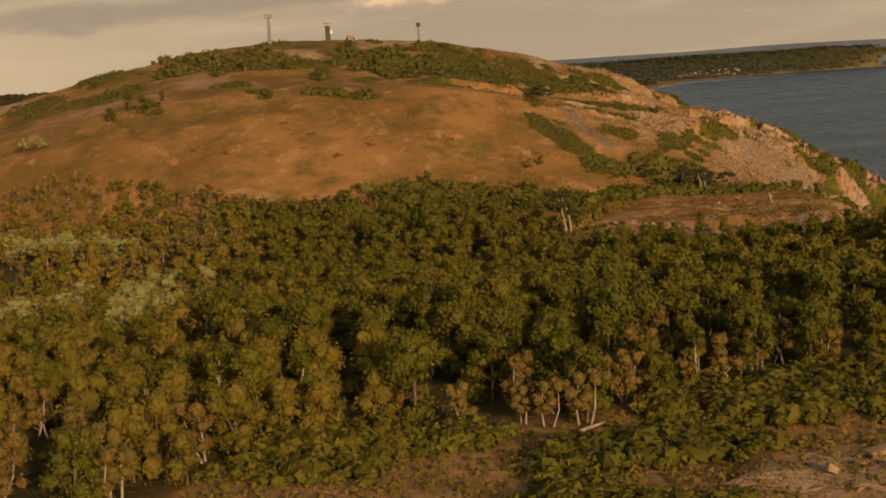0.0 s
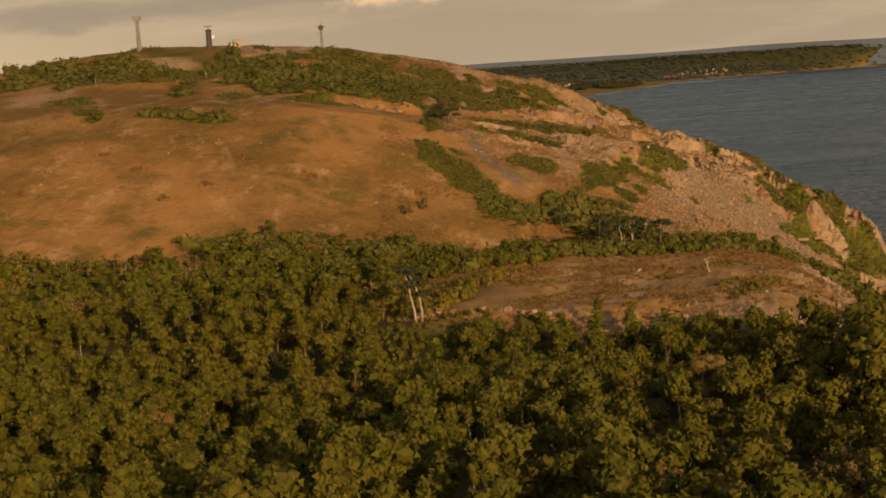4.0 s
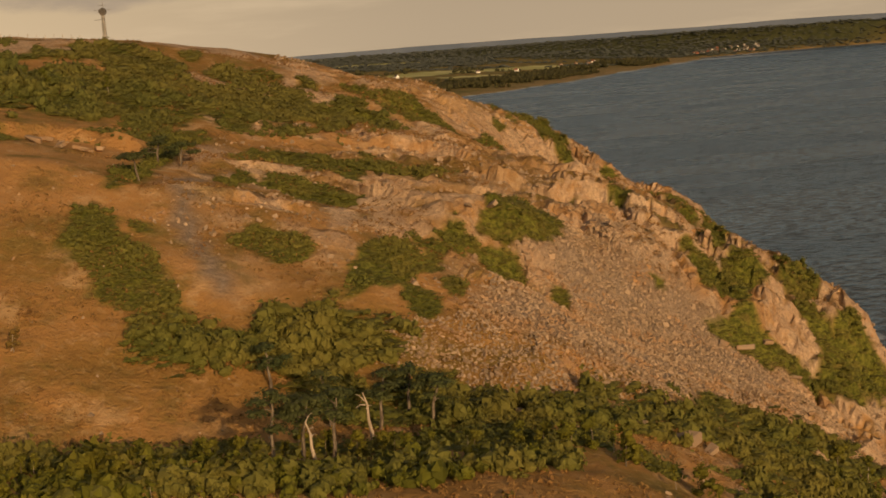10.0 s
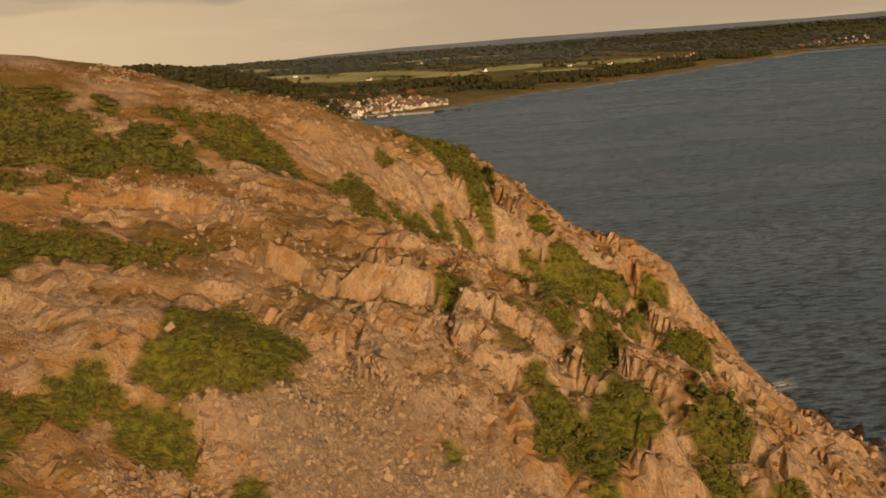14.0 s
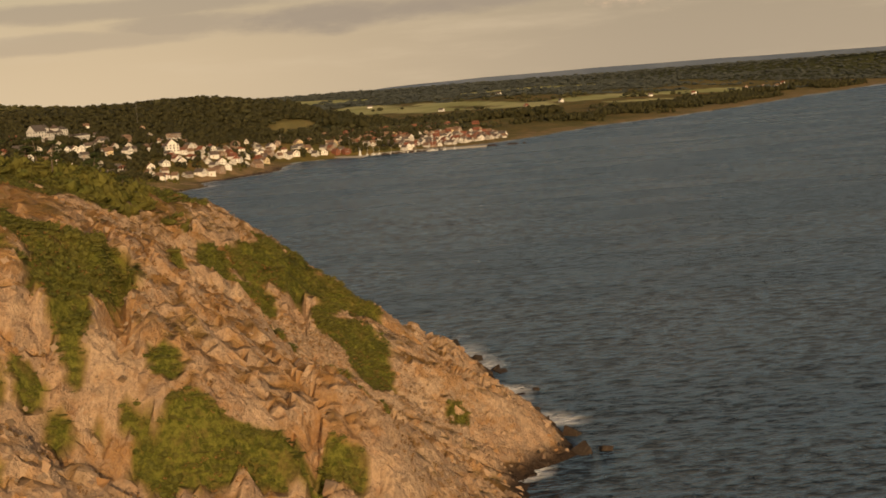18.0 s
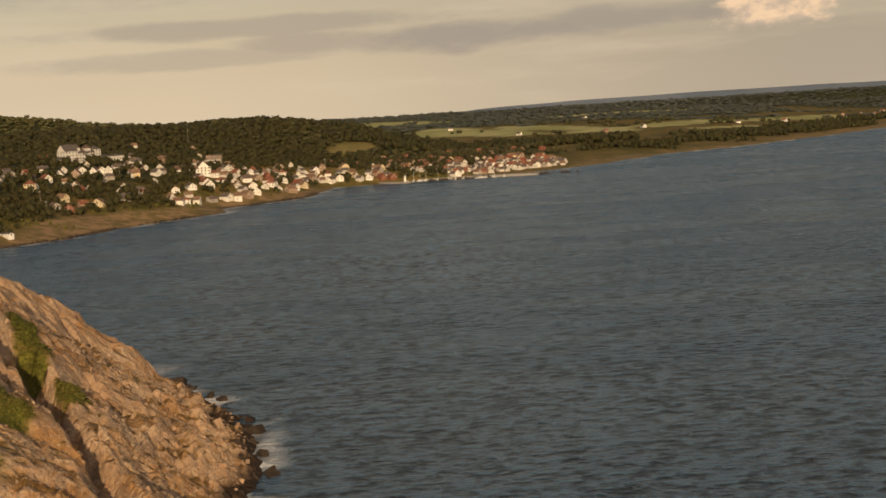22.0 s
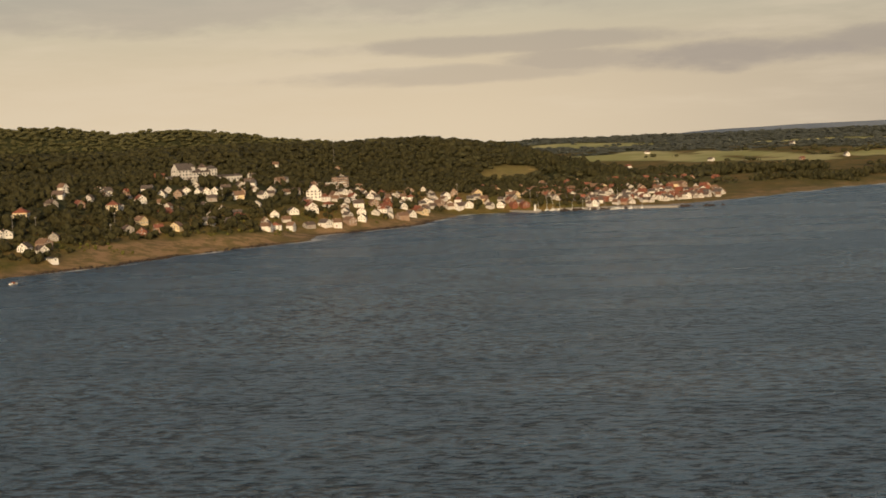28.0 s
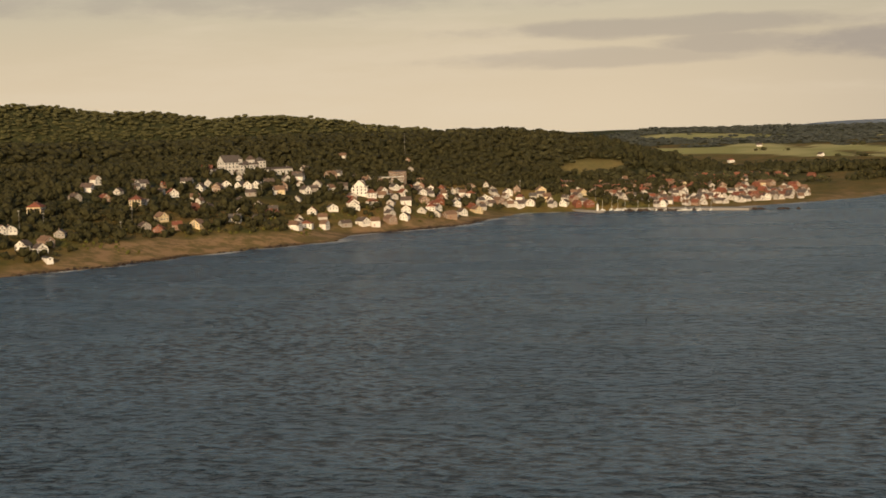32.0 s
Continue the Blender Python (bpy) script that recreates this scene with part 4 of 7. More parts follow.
def wooded(x, y):
    edge = 6 * fbm(x, y, 30, 3, 101)
    hollow = (y > np.interp(x, (-60, -40, -26, -19, 0, 12, 24, 45, 70), (100, 104, 120, 144, 141, 144, 157, 164, 170)) + edge * 1.6) & (y < 398 + edge - 0.02 * x + 34 * step(-20, -110, x)) & (x > -190) & (x < np.interp(y, (120, 180, 250, 300, 318, 325, 400), (30, 62, 92, 98, 80, 26, 18)) + edge)
    gully = (y > 240) & (y < 470) & (x > np.interp(y, (240, 325, 400, 470), (95, 106, 121, 138)) + edge * 0.5) & (inland(x, y) > 10)
    belt = (y > np.where(x < 62, 384, 404)) & (y < 413) & (x > -10) & (x < 110) & (fbm(x, y, 12, 2, 103) > -0.4)
    glade = (bump(x, y, 37, 240, 7, 14) > 0.4) | (bump(x, y, 12, 203, 9, 4) > 0.45) | (bump(x, y, -6, 156, 6, 5) > 0.45) | ((np.abs(x - 28) < 7) & (y > 306) & (y < 340))
    return (hollow & ~glade) | gully | belt, gully | belt


spots = scattered(rng, -190, 160, 108, 475, 4.15)
keep, small = wooded(spots[:, 0], spots[:, 1])
keep &= spots[:, 0] > -0.34 * spots[:, 1] - 12
keep &= (rng.uniform(size=len(spots)) > 0.04 + 0.1 * step(240, 215, spots[:, 1]) + 0.22 * step(12, 34, spots[:, 0]) * step(312, 292, spots[:, 1])) & (fbm(spots[:, 0], spots[:, 1], 18, 2, 117) > -0.62)
spots, small = spots[keep], small[keep]
pale = (bump(spots[:, 0], spots[:, 1], -52, 255, 17, 52, -12) + bump(spots[:, 0], spots[:, 1], -98, 352, 26, 26)) * (0.7 + fbm(spots[:, 0], spots[:, 1], 20, 2, 107)) > 0.3
dry = (fbm(spots[:, 0], spots[:, 1], 28, 2, 109) + 0.9 * step(185, 125, spots[:, 1]) + 0.3 * step(40, -60, spots[:, 0])) > 0.42
draw = rng.uniform(size=len(spots))
kind_of = np.where(pale & (draw < 0.8), "willow", np.where(dry & (draw < 0.65), "thorn", np.where(draw < 0.16, "birch", "oak")))
olive = (spots[:, 0] < 6 - 0.12 * spots[:, 1] + 26 * fbm(spots[:, 0], spots[:, 1], 40, 2, 113)) & (rng.uniform(size=len(spots)) < 0.9)
kind_of = np.where(olive & (kind_of == "oak"), "sallow", kind_of)
at = on_ground(spots[:, 0], spots[:, 1])
grow = rng.uniform(0.62, 1.25, len(spots)) * np.where(small, np.where(spots[:, 0] > 95, 0.85, 0.6), 1.0) * np.where(spots[:, 1] > 340, 0.72, np.where(spots[:, 1] > 228, 0.8, 1.0)) * np.where((spots[:, 0] > 25) & (spots[:, 1] > 235), np.where(spots[:, 1] < 282, 1.1, 0.78), 1.0) * np.where((spots[:, 0] > 76) & (spots[:, 1] > 245) & (spots[:, 1] < 312), 1.5, 1.0)
turn = rng.uniform(0, 6.28, len(spots))
order = np.argsort(np.hypot(spots[:, 0] - 15, spots[:, 1] - 60))
first, later = order[:230], order[230:]
masters = {}
for i in first:
    trunk, crown, label, _ = KINDS[kind_of[i]][i % len(KINDS[kind_of[i]])]
    m = Matrix.LocRotScale(at[i], Euler((0, 0, turn[i])), None)
    mk = (kind_of[i], i % len(KINDS[kind_of[i]]))
    if mk not in masters:
        tree = masters[mk] = tagged(new("tree"), label + " in a wooded hollow", "tree", "trees of the hollow")
        part("trunk", trunk, tree)
        part("crown", crown, tree)
        tree.matrix_basis = m
    else:
        tree = copy_thing(masters[mk], m)
    tree.scale = (grow[i], grow[i], grow[i] * (0.9 + 0.25 * draw[i]))
for key, leaf in (("oak", LEAF), ("sallow", LEAF_OLIVE), ("birch", LEAF), ("willow", LEAF_PALE), ("thorn", LEAF_BROWN)):
    ix = later[kind_of[later] == key]
    if not len(ix):
        continue
    beyond = (spots[ix, 0] < -62) | (spots[ix, 1] > 352)
    for set_, which_ in ((ix[~beyond], 0), (ix[beyond], 1)):
        if len(set_):
            tagged(strewn("woodland_crowns", [q[3][which_] for q in KINDS[key]], at[set_], grow[set_], turn[set_], leaf, rng), "dense leafy crowns of a wood in a hollow", "woodland", kind="stuff")
    stems = [limb([(0, 0, -0.4), (0.15, 0.1, 2.2), (0.3, -0.1, 5.0)], [0.17, 0.12, 0.06], 5), limb([(0, 0, -0.4), (-0.2, 0.1, 2.0), (-0.1, 0.3, 5.2)], [0.16, 0.12, 0.05], 5)]
    tagged(strewn("woodland_trunks", stems, at[ix], grow[ix], turn[ix], BIRCH_BARK if key in ("birch", "thorn") else BARK, rng), "slim trunks of a wood in a hollow", "woodland", kind="stuff")

# ---------------------------------------------------------------- the village
def plaster(name, a, b):
    k = Net(name, 0.85, 0.2)
    return k.colour(k.mix(k.ramp(k.noise(1.7, 4, 0.6), 0.35, 0.7), a, b))


def tiles(name, a, b):
    k = Net(name, 0.8, 0.2)
    k.relief(k.noise(0.4, 2, 0.5, (1, 1, 3)), 0.1)
    c = k.mix(k.ramp(k.noise(1.2, 4, 0.6), 0.35, 0.7), a, b)
    return k.colour(k.mix(k.math("MULTIPLY", k.chance(), 0.5), c, (0.16, 0.09, 0.06)))


WHITE, CREAM, RED_WOOD, GREY_WOOD, BRICK = plaster("white_render", (0.82, 0.79, 0.73), (0.7, 0.66, 0.6)), plaster("cream_render", (0.72, 0.58, 0.36), (0.62, 0.5, 0.32)), plaster("red_timber", (0.26, 0.1, 0.06), (0.2, 0.08, 0.05)), plaster("weathered_wood", (0.3, 0.27, 0.24), (0.4, 0.36, 0.31)), plaster("brown_brick", (0.36, 0.25, 0.18), (0.28, 0.2, 0.15))
RED_TILE, DARK_TILE, BROWN_TILE = tiles("red_roof_tiles", (0.3, 0.1, 0.06), (0.2, 0.075, 0.05)), tiles("dark_roof", (0.09, 0.085, 0.08), (0.15, 0.13, 0.12)), tiles("brown_roof", (0.2, 0.13, 0.09), (0.28, 0.17, 0.11))
k_ = Net("window_glass", 0.08, 0.5)
GLASS = k_.colour((0.03, 0.035, 0.04))
k_ = Net("grey_metal", 0.5, 0.4)
METAL = k_.colour(k_.mix(k_.ramp(k_.noise(0.8, 3), 0.4, 0.65), (0.2, 0.19, 0.18), (0.3, 0.28, 0.26)))
WHITE_PAINT = plaster("white_paint", (0.8, 0.79, 0.76), (0.72, 0.7, 0.67))
CONCRETE = plaster("grey_concrete", (0.36, 0.33, 0.3), (0.27, 0.25, 0.22))


def block(x0, x1, y0, y1, z0, z1):
    v = np.array([(x, y, z) for z in (z0, z1) for x, y in ((x0, y0), (x1, y0), (x1, y1), (x0, y1))], float)
    return v, np.array([(3, 2, 1, 0), (4, 5, 6, 7), (0, 1, 5, 4), (1, 2, 6, 5), (2, 3, 7, 6), (3, 0, 4, 7)])


def gabled_wall(w, l, h, r):
    """Four walls with pointed gables at both ends of y."""
    a, b = w / 2, l / 2
    v = [(-a, -b, -3), (a, -b, -3), (a, b, -3), (-a, b, -3), (-a, -b, h), (a, -b, h), (a, b, h), (-a, b, h), (0, -b, h + r), (0, b, h + r)]
    f = [(0, 1, 5, 4), (1, 2, 6, 5), (2, 3, 7, 6), (3, 0, 4, 7), (4, 5, 8, 8), (6, 7, 9, 9)]
    return np.array(v, float), f


def poly_mesh(name, verts, faces, material):
    me = bpy.data.meshes.new(name)
    me.from_pydata([tuple(p) for p in verts], [], [tuple(dict.fromkeys(f)) for f in faces])
    me.materials.append(material)
    me.update()
    return me


def roof_mesh(w, l, h, r, material, hip=0.0, eave=0.45, thick=0.22):
    a, b = w / 2 + eave, l / 2 + eave
    low, top = h - eave * r / (w / 2), h + r
    e = b - hip
    v = []
    for dz in (0.02, thick):
        v += [(-a, -b, low + dz), (a, -b, low + dz), (a, b, low + dz), (-a, b, low + dz), (0, -e, top + dz), (0, e, top + dz)]
    f = [(6, 10, 11, 9), (7, 8, 11, 10), (6, 7, 10, 10), (8, 9, 11, 11), (0, 3, 5, 4), (1, 4, 5, 2), (0, 1, 7, 6), (1, 2, 8, 7), (2, 3, 9, 8), (3, 0, 6, 9)]
    if not hip:
        f[2:4] = [(0, 4, 10, 6), (4, 1, 7, 10), (2, 5, 11, 8), (5, 3, 9, 11)]
    return poly_mesh("roof", v, f, material)


def window_mesh(wide, tall):
    """A window of one piece: a proud frame round a sunken pane."""
    a, b, r = wide / 2, tall / 2, 0.13
    ring = lambda p, q, y: [(-p, y, -q), (p, y, -q), (p, y, q), (-p, y, q)]
    v = ring(a + r, b + r, -0.05) + ring(a + r, b + r, 0.09) + ring(a, b, 0.09) + ring(a, b, 0.03)
    f = [(n * 4 + i, n * 4 + (i + 1) % 4, n * 4 + 4 + (i + 1) % 4, n * 4 + 4 + i) for n in range(3) for i in range(4)] + [(12, 13, 14, 15)]
    me = poly_mesh("window", v, f, WHITE_PAINT)
    me.materials.append(GLASS)
    me.polygons[len(f) - 1].material_index = 1
    return me


WINDOW, BIG_WINDOW = window_mesh(0.95, 1.3), window_mesh(1.5, 1.6)
DOOR = mesh_from("door", *block(-0.5, 0.5, -0.06, 0.06, -1.05, 1.05), RED_WOOD, False)


def openings(house, w, l, h, rows, window=WINDOW, gap=2.6, door=True):
    """Windows on the gable walls and long walls that look to the sea."""
    for row in range(rows):
        z = 1.5 + row * 2.7
        for side in (-1, 1):
            n = max(1, int(w / gap))
            for i in range(n):
                q = part("window", window, house)
                q.matrix_basis = pose((i - (n - 1) / 2) * w / n, side * l / 2, z, 0, 0, 0 if side > 0 else 180)
        n = max(2, int(l / gap))
        for i in range(n):
            q = part("window", window, house)
            q.matrix_basis = pose(w / 2, (i - (n - 1) / 2) * l / n, z, 0, 0, -90)
    if door:
        part("door", DOOR, house).matrix_basis = pose(-w / 2, l * 0.15, 1.05, 0, 0, 90)


def house(w, l, h, r, wall, roof, label, hip=0.0, rows=1, chimneys=1, name="house", window=WINDOW, attic=True):
    ob = tagged(new(name), label, "house", "village houses")
    part("wall", poly_mesh("wall", *gabled_wall(w, l, h, r if not hip else 0.01), wall), ob)
    top = part("roof", roof_mesh(w, l, h, r, roof, hip), ob)
    openings(ob, w, l, h, rows, window)
    if attic and not hip:
        for side in (-1, 1):
            part("window", window, ob).matrix_basis = pose(0, side * l / 2, h + r * 0.35, 0, 0, 0 if side > 0 else 180)
    for c in range(chimneys):
        y = (c - (chimneys - 1) / 2) * l * 0.5 + 0.8
        part("chimney", mesh_from("chimney", *block(-0.9, -0.3, y - 0.3, y + 0.3, h + r * 0.5, h + r + 0.9), BRICK, False), top)
    return ob


TYPES = {
    "w": [house(8, 10.5, 4.2, 4.4, WHITE, DARK_TILE, "white rendered gabled house with a dark roof", rows=1), house(7.5, 9, 5.2, 3.8, WHITE, BROWN_TILE, "white rendered house with a steep brown roof", rows=2), house(9, 13, 3.6, 3.6, WHITE, DARK_TILE, "long low white house with a grey roof", rows=1)],
    "wr": [house(8.5, 11, 4.4, 4.2, WHITE, RED_TILE, "white rendered house with a red tiled roof", rows=1), house(9, 10, 5.6, 3.4, WHITE, RED_TILE, "two-storey white house with a hipped red roof", hip=3.0, rows=2)],
    "r": [house(8, 12, 3.2, 3.6, RED_WOOD, RED_TILE, "red timber house with a red tiled roof", rows=1), house(7.5, 9.5, 4.0, 3.6, BRICK, RED_TILE, "small brick house with a red tiled roof", rows=1)],
    "b": [house(9, 12, 5.0, 4.0, BRICK, BROWN_TILE, "brown brick house with a brown roof", rows=2), house(8, 10, 4.0, 4.0, CREAM, BROWN_TILE, "cream house with a brown gabled roof", rows=1)],
    "g": [house(8, 12, 3.4, 3.4, GREY_WOOD, DARK_TILE, "weathered grey wooden house with a dark roof", rows=1)],
    "y": [house(9, 11, 5.0, 4.6, CREAM, BROWN_TILE, "cream rendered house with a tall gable", rows=2)],
}


def cottage(w, l, h, r, wall, roof, label):
    """A small house with fewer openings."""
    ob = tagged(new("cottage"), label, "cottage", "village cottages")
    part("wall", poly_mesh("wall", *gabled_wall(w, l, h, r), wall), ob)
    top = part("roof", roof_mesh(w, l, h, r, roof), ob)
    part("chimney", mesh_from("chimney", *block(-0.8, -0.2, 0.5, 1.1, h + r * 0.5, h + r + 0.8), BRICK, False), top)
    for y in (-l / 4, l / 4):
        part("window", BIG_WINDOW, ob).matrix_basis = pose(w / 2, y, 1.7, 0, 0, -90)
    part("window", WINDOW, ob).matrix_basis = pose(0, -l / 2, 2.0, 0, 0, 180)
    return ob


# white greyed down, carrying the town's partial shade in the wall colour
GREYED_WHITE = plaster("shade_greyed_white", (0.6, 0.56, 0.51), (0.46, 0.43, 0.39))
TYPES["c"] = [cottage(7, 9, 3.2, 3.6, GREYED_WHITE, DARK_TILE, "small white cottage with a dark roof"), cottage(6.5, 10, 2.9, 3.4, GREYED_WHITE, BROWN_TILE, "small white cottage with a brown roof"), cottage(7, 8, 3.4, 3.4, GREYED_WHITE, DARK_TILE, "small greyed white cottage with a grey roof")]
TYPES["t"] = [cottage(7, 10, 3.0, 3.6, BRICK, RED_TILE, "low brick terrace house with a red roof"), cottage(7, 12, 3.0, 3.4, RED_WOOD, RED_TILE, "low red timber house with a red roof")]
UPPER = (
    (-543, 1926, "w"), (-566, 1963, "w"), (-518, 1882, "g"), (-503, 1904, "r"), (-554, 2005, "w"), (-551, 2013, "w"), (-489, 1983, "wr"),
    (-538, 2033, "r"), (-535, 2063, "w"), (-511, 2054, "w"), (-496, 2062, "b"), (-500, 2081, "w"), (-487, 2088, "w"), (-481, 2091, "w"),
    (-479, 2105, "w"), (-479, 2126, "w"), (-463, 2072, "g"), (-446, 2095, "w"), (-456, 2118, "b"), (-449, 1721, "w"), (-448, 1730, "w"),
    (-488, 2190, "w"), (-588, 2165, "r"), (-666, 2110, "g"), (-483, 2186, "w"), (-445, 2096, "y"), (-473, 2232, "b"), (-650, 2473, "w"),
    (-635, 2508, "w"), (-579, 2578, "r"), (-561, 2553, "g"), (-459, 2402, "w"),
)
MIDDLE = (
    (-429, 1959, "w"), (-384, 1940, "w"), (-387, 1890, "y"), (-398, 2014, "wr"), (-374, 1962, "g"), (-419, 1881, "b"), (-435, 1944, "r"),
    (-412, 1850, "g"), (-398, 1852, "r"), (-393, 1870, "r"), (-405, 1725, "b"), (-419, 1756, "g"), (-405, 1701, "w"), (-394, 1707, "w"),
    (-343, 1971, "w"), (-378, 2089, "w"), (-385, 2064, "wr"), (-398, 2021, "wr"), (-343, 1974, "w"), (-346, 1997, "wr"), (-344, 2023, "w"),
    (-340, 2052, "g"), (-331, 2069, "w"), (-322, 2076, "w"),
)
SHORE = (
    (-432, 2123, "w"), (-432, 2137, "g"), (-420, 2150, "w"), (-429, 2186, "g"), (-365, 2110, "w"), (-363, 2138, "wr"), (-320, 2101, "b"),
    (-316, 2122, "w"), (-356, 2230, "b"), (-380, 2266, "w"), (-400, 2351, "w"), (-394, 2374, "g"), (-387, 2392, "b"), (-330, 2210, "w"),
    (-300, 2184, "b"), (-339, 2266, "w"), (-312, 2232, "w"), (-316, 2271, "y"), (-344, 2359, "w"), (-362, 2398, "g"), (-334, 2358, "b"),
    (-341, 2395, "w"), (-311, 2363, "w"), (-302, 2375, "w"), (-269, 2392, "w"), (-294, 2399, "b"), (-419, 2708, "r"), (-405, 2702, "w"),
)
rng = np.random.default_rng(23)
sites = [(x, y, k) for part_ in (UPPER, MIDDLE, SHORE) for x, y, k in part_]
# the harbour quarter: rows of houses along lanes
for row, inner in enumerate((38, 58, 80, 104, 132, 164, 200, 240)):
    for y in np.arange(2340, 2800, 10.5):
        yy = y + rng.uniform(-5, 5) + 6 * (row % 2)
        x = float(coast(yy)) - inner - rng.uniform(-6, 6)
        if yy < 2470 and inner > 180 or inner < 30 + 0.6 * (yy - 2590) or rng.uniform() < 0.16 + 0.1 * (yy > 2640) + 0.03 * row:
            continue
        sites.append((x, yy, str(rng.choice(["w", "c", "c", "c", "c", "t", "wr", "g", "c", "r"])) if row < 5 else str(rng.choice(["t", "c", "t", "b"]))))
# red-roofed streets behind, and cottages between the older houses
for inner in (285, 325, 365, 405):
    for y in np.arange(2600, 2960, 17.0):
        yy = y + rng.uniform(-6, 6)
        if rng.uniform() < 0.75 - 0.3 * (yy < 2700) and yy > 2600 + 0.5 * (inner - 285):
            sites.append((float(coast(yy)) - inner + rng.uniform(-8, 8), yy, str(rng.choice(["t", "t", "c"]))))
for x, y in scattered(rng, -540, -290, 1930, 2420, 25.0):
    if inland(x, y) > 45 and min((x - q[0]) ** 2 + (y - q[1]) ** 2 for q in sites) > 230 and rng.uniform() < 0.5:
        sites.append((float(x), float(y), "c"))
for x, y in scattered(rng, -450, -270, 2120, 2420, 15.0):
    if 24 < inland(x, y) < 125 and min((x - q[0]) ** 2 + (y - q[1]) ** 2 for q in sites) > 120 and rng.uniform() < 0.62:
        sites.append((float(x), float(y), str(rng.choice(["c", "w", "c", "t", "wr"]))))
# a far town along the coast
for n in range(30):
    x, y = 745 + 200 * rng.uniform() + 20 * rng.normal(), 0
    y = float(np.interp(x, (740, 775, 1000, 1400), (4560, 4600, 4710, 4800))) + rng.uniform(10, 80)
    sites.append((x, y, str(rng.choice(["c", "c", "t"]))))
# farms on the plain
for x, y, k in ((-610, 3330, "w"), (-420, 3420, "wr"), (-300, 3560, "w"), (-120, 3500, "r"), (-60, 3620, "w"), (120, 3720, "w"), (210, 3800, "wr"), (-520, 3900, "w"), (-240, 4050, "w"), (330, 4060, "r"), (450, 4150, "w"), (560, 4280, "w"), (400, 4080, "w"), (370, 4100, "r"), (420, 4180, "wr")):
    sites.append((x, y, k))
used = set()
for n, (x, y, k) in enumerate(sites):
    z = float(height(np.array([x], float), np.array([y], float))[0][0])
    spin = float(rng.choice([20, 70, 112, 55, 145, 30])) + rng.uniform(-14, 14)
    model = TYPES[k][n % len(TYPES[k])]
    m = pose(x, y, max(z, 1.5) + 0.3, 0, 0, spin) @ Matrix.Diagonal((rng.uniform(0.9, 1.15), rng.uniform(0.8, 1.05), rng.uniform(0.82, 1.0), 1))
    if model.name in used:
        copy_thing(model, m)
    else:
        used.add(model.name)
        model.matrix_basis = m
for group_ in TYPES.values():
    for model in group_:
        if model.name not in used:
            x, y = -400 + 9 * len(used), 2650
            model.matrix_basis = pose(x, y, float(height(np.array([x], float), np.array([y], float))[0][0]), 0, 0, 20)


def placed(ob, x, y, spin=0.0, lift=0.0):
    z = float(height(np.array([x], float), np.array([y], float))[0][0])
    ob.matrix_basis = pose(x, y, max(z, 0) + lift, 0, 0, spin)
    return ob


placed(house(12, 14, 6.4, 3.6, CREAM, RED_TILE, "large cream villa with a hipped red roof", hip=4.5, rows=2, chimneys=2, name="villa", window=BIG_WINDOW), -488, 1802, 25)
placed(house(11, 11, 8.2, 3.4, CREAM, RED_TILE, "tall three-storey yellow villa with a red pyramid roof", hip=5.2, rows=3, name="villa", window=BIG_WINDOW), -461, 1899, 22)
hut = placed(house(5, 15, 2.6, 0.7, WHITE_PAINT, DARK_TILE, "long white bathing hut on the beach", rows=1, chimneys=0, name="bathing_hut", attic=False), -371, 1690, 60, 0.2)

# hotel with towers and wings on the slope
hotel = tagged(new("hotel"), "large pale hotel with towers, wings and terraces", "hotel")


def wing(parent, cx, cy, w, l, h, r, wall, roof, rows, hip=0.0, spin=0.0):
    g = part("wing", poly_mesh("wing", *gabled_wall(w, l, h, r if not hip else 0.01), wall), parent)
    g.matrix_basis = pose(cx, cy, 0, 0, 0, spin)
    part("roof", roof_mesh(w, l, h, r, roof, hip), g)
    for row in range(rows):
        for i in range(max(2, int(l / 3.2))):
            n = max(2, int(l / 3.2))
            part("window", BIG_WINDOW, g).matrix_basis = pose(w / 2, (i - (n - 1) / 2) * l / n, 1.8 + row * 3.2, 0, 0, -90)
        for i in range(max(1, int(w / 3.4))):
            n = max(1, int(w / 3.4))
            part("window", BIG_WINDOW, g).matrix_basis = pose((i - (n - 1) / 2) * w / n, -l / 2, 1.8 + row * 3.2, 0, 0, 180)
    return g


PALE = plaster("pale_hotel_wall", (0.64, 0.61, 0.57), (0.54, 0.51, 0.48))
wing(hotel, 0, -14, 13, 15, 13, 6.5, PALE, DARK_TILE, 4, spin=0)
wing(hotel, 0, 4, 12, 24, 10, 3.5, PALE, DARK_TILE, 3)
wing(hotel, 1, -4, 6, 6, 16, 3.5, PALE, DARK_TILE, 4, hip=2.9)
wing(hotel, 1, 9, 6, 6, 15, 3.5, PALE, DARK_TILE, 4, hip=2.9)
wing(hotel, 0, 19, 13, 7, 13, 3.2, PALE, DARK_TILE, 4, hip=3.0)
wing(hotel, 4, 36, 10, 28, 4.5, 1.6, PALE, DARK_TILE, 1)
wing(hotel, 3, -27, 9, 12, 5, 2.2, PALE, DARK_TILE, 1)
placed(hotel, -546, 2170, -24, -1)
hotel.scale = (1.15, 1.15, 1.1)
manor = tagged(new("guesthouse"), "large white guesthouse with a broad gable and a long wing", "hotel")
wing(manor, 0, -14, 16, 14, 7.5, 8, WHITE, BROWN_TILE, 3, spin=0)
wing(manor, 0, 10, 11, 30, 7, 3.6, WHITE, BROWN_TILE, 2)
wing(manor, 2, -2, 6, 8, 11, 4, WHITE, BROWN_TILE, 3)
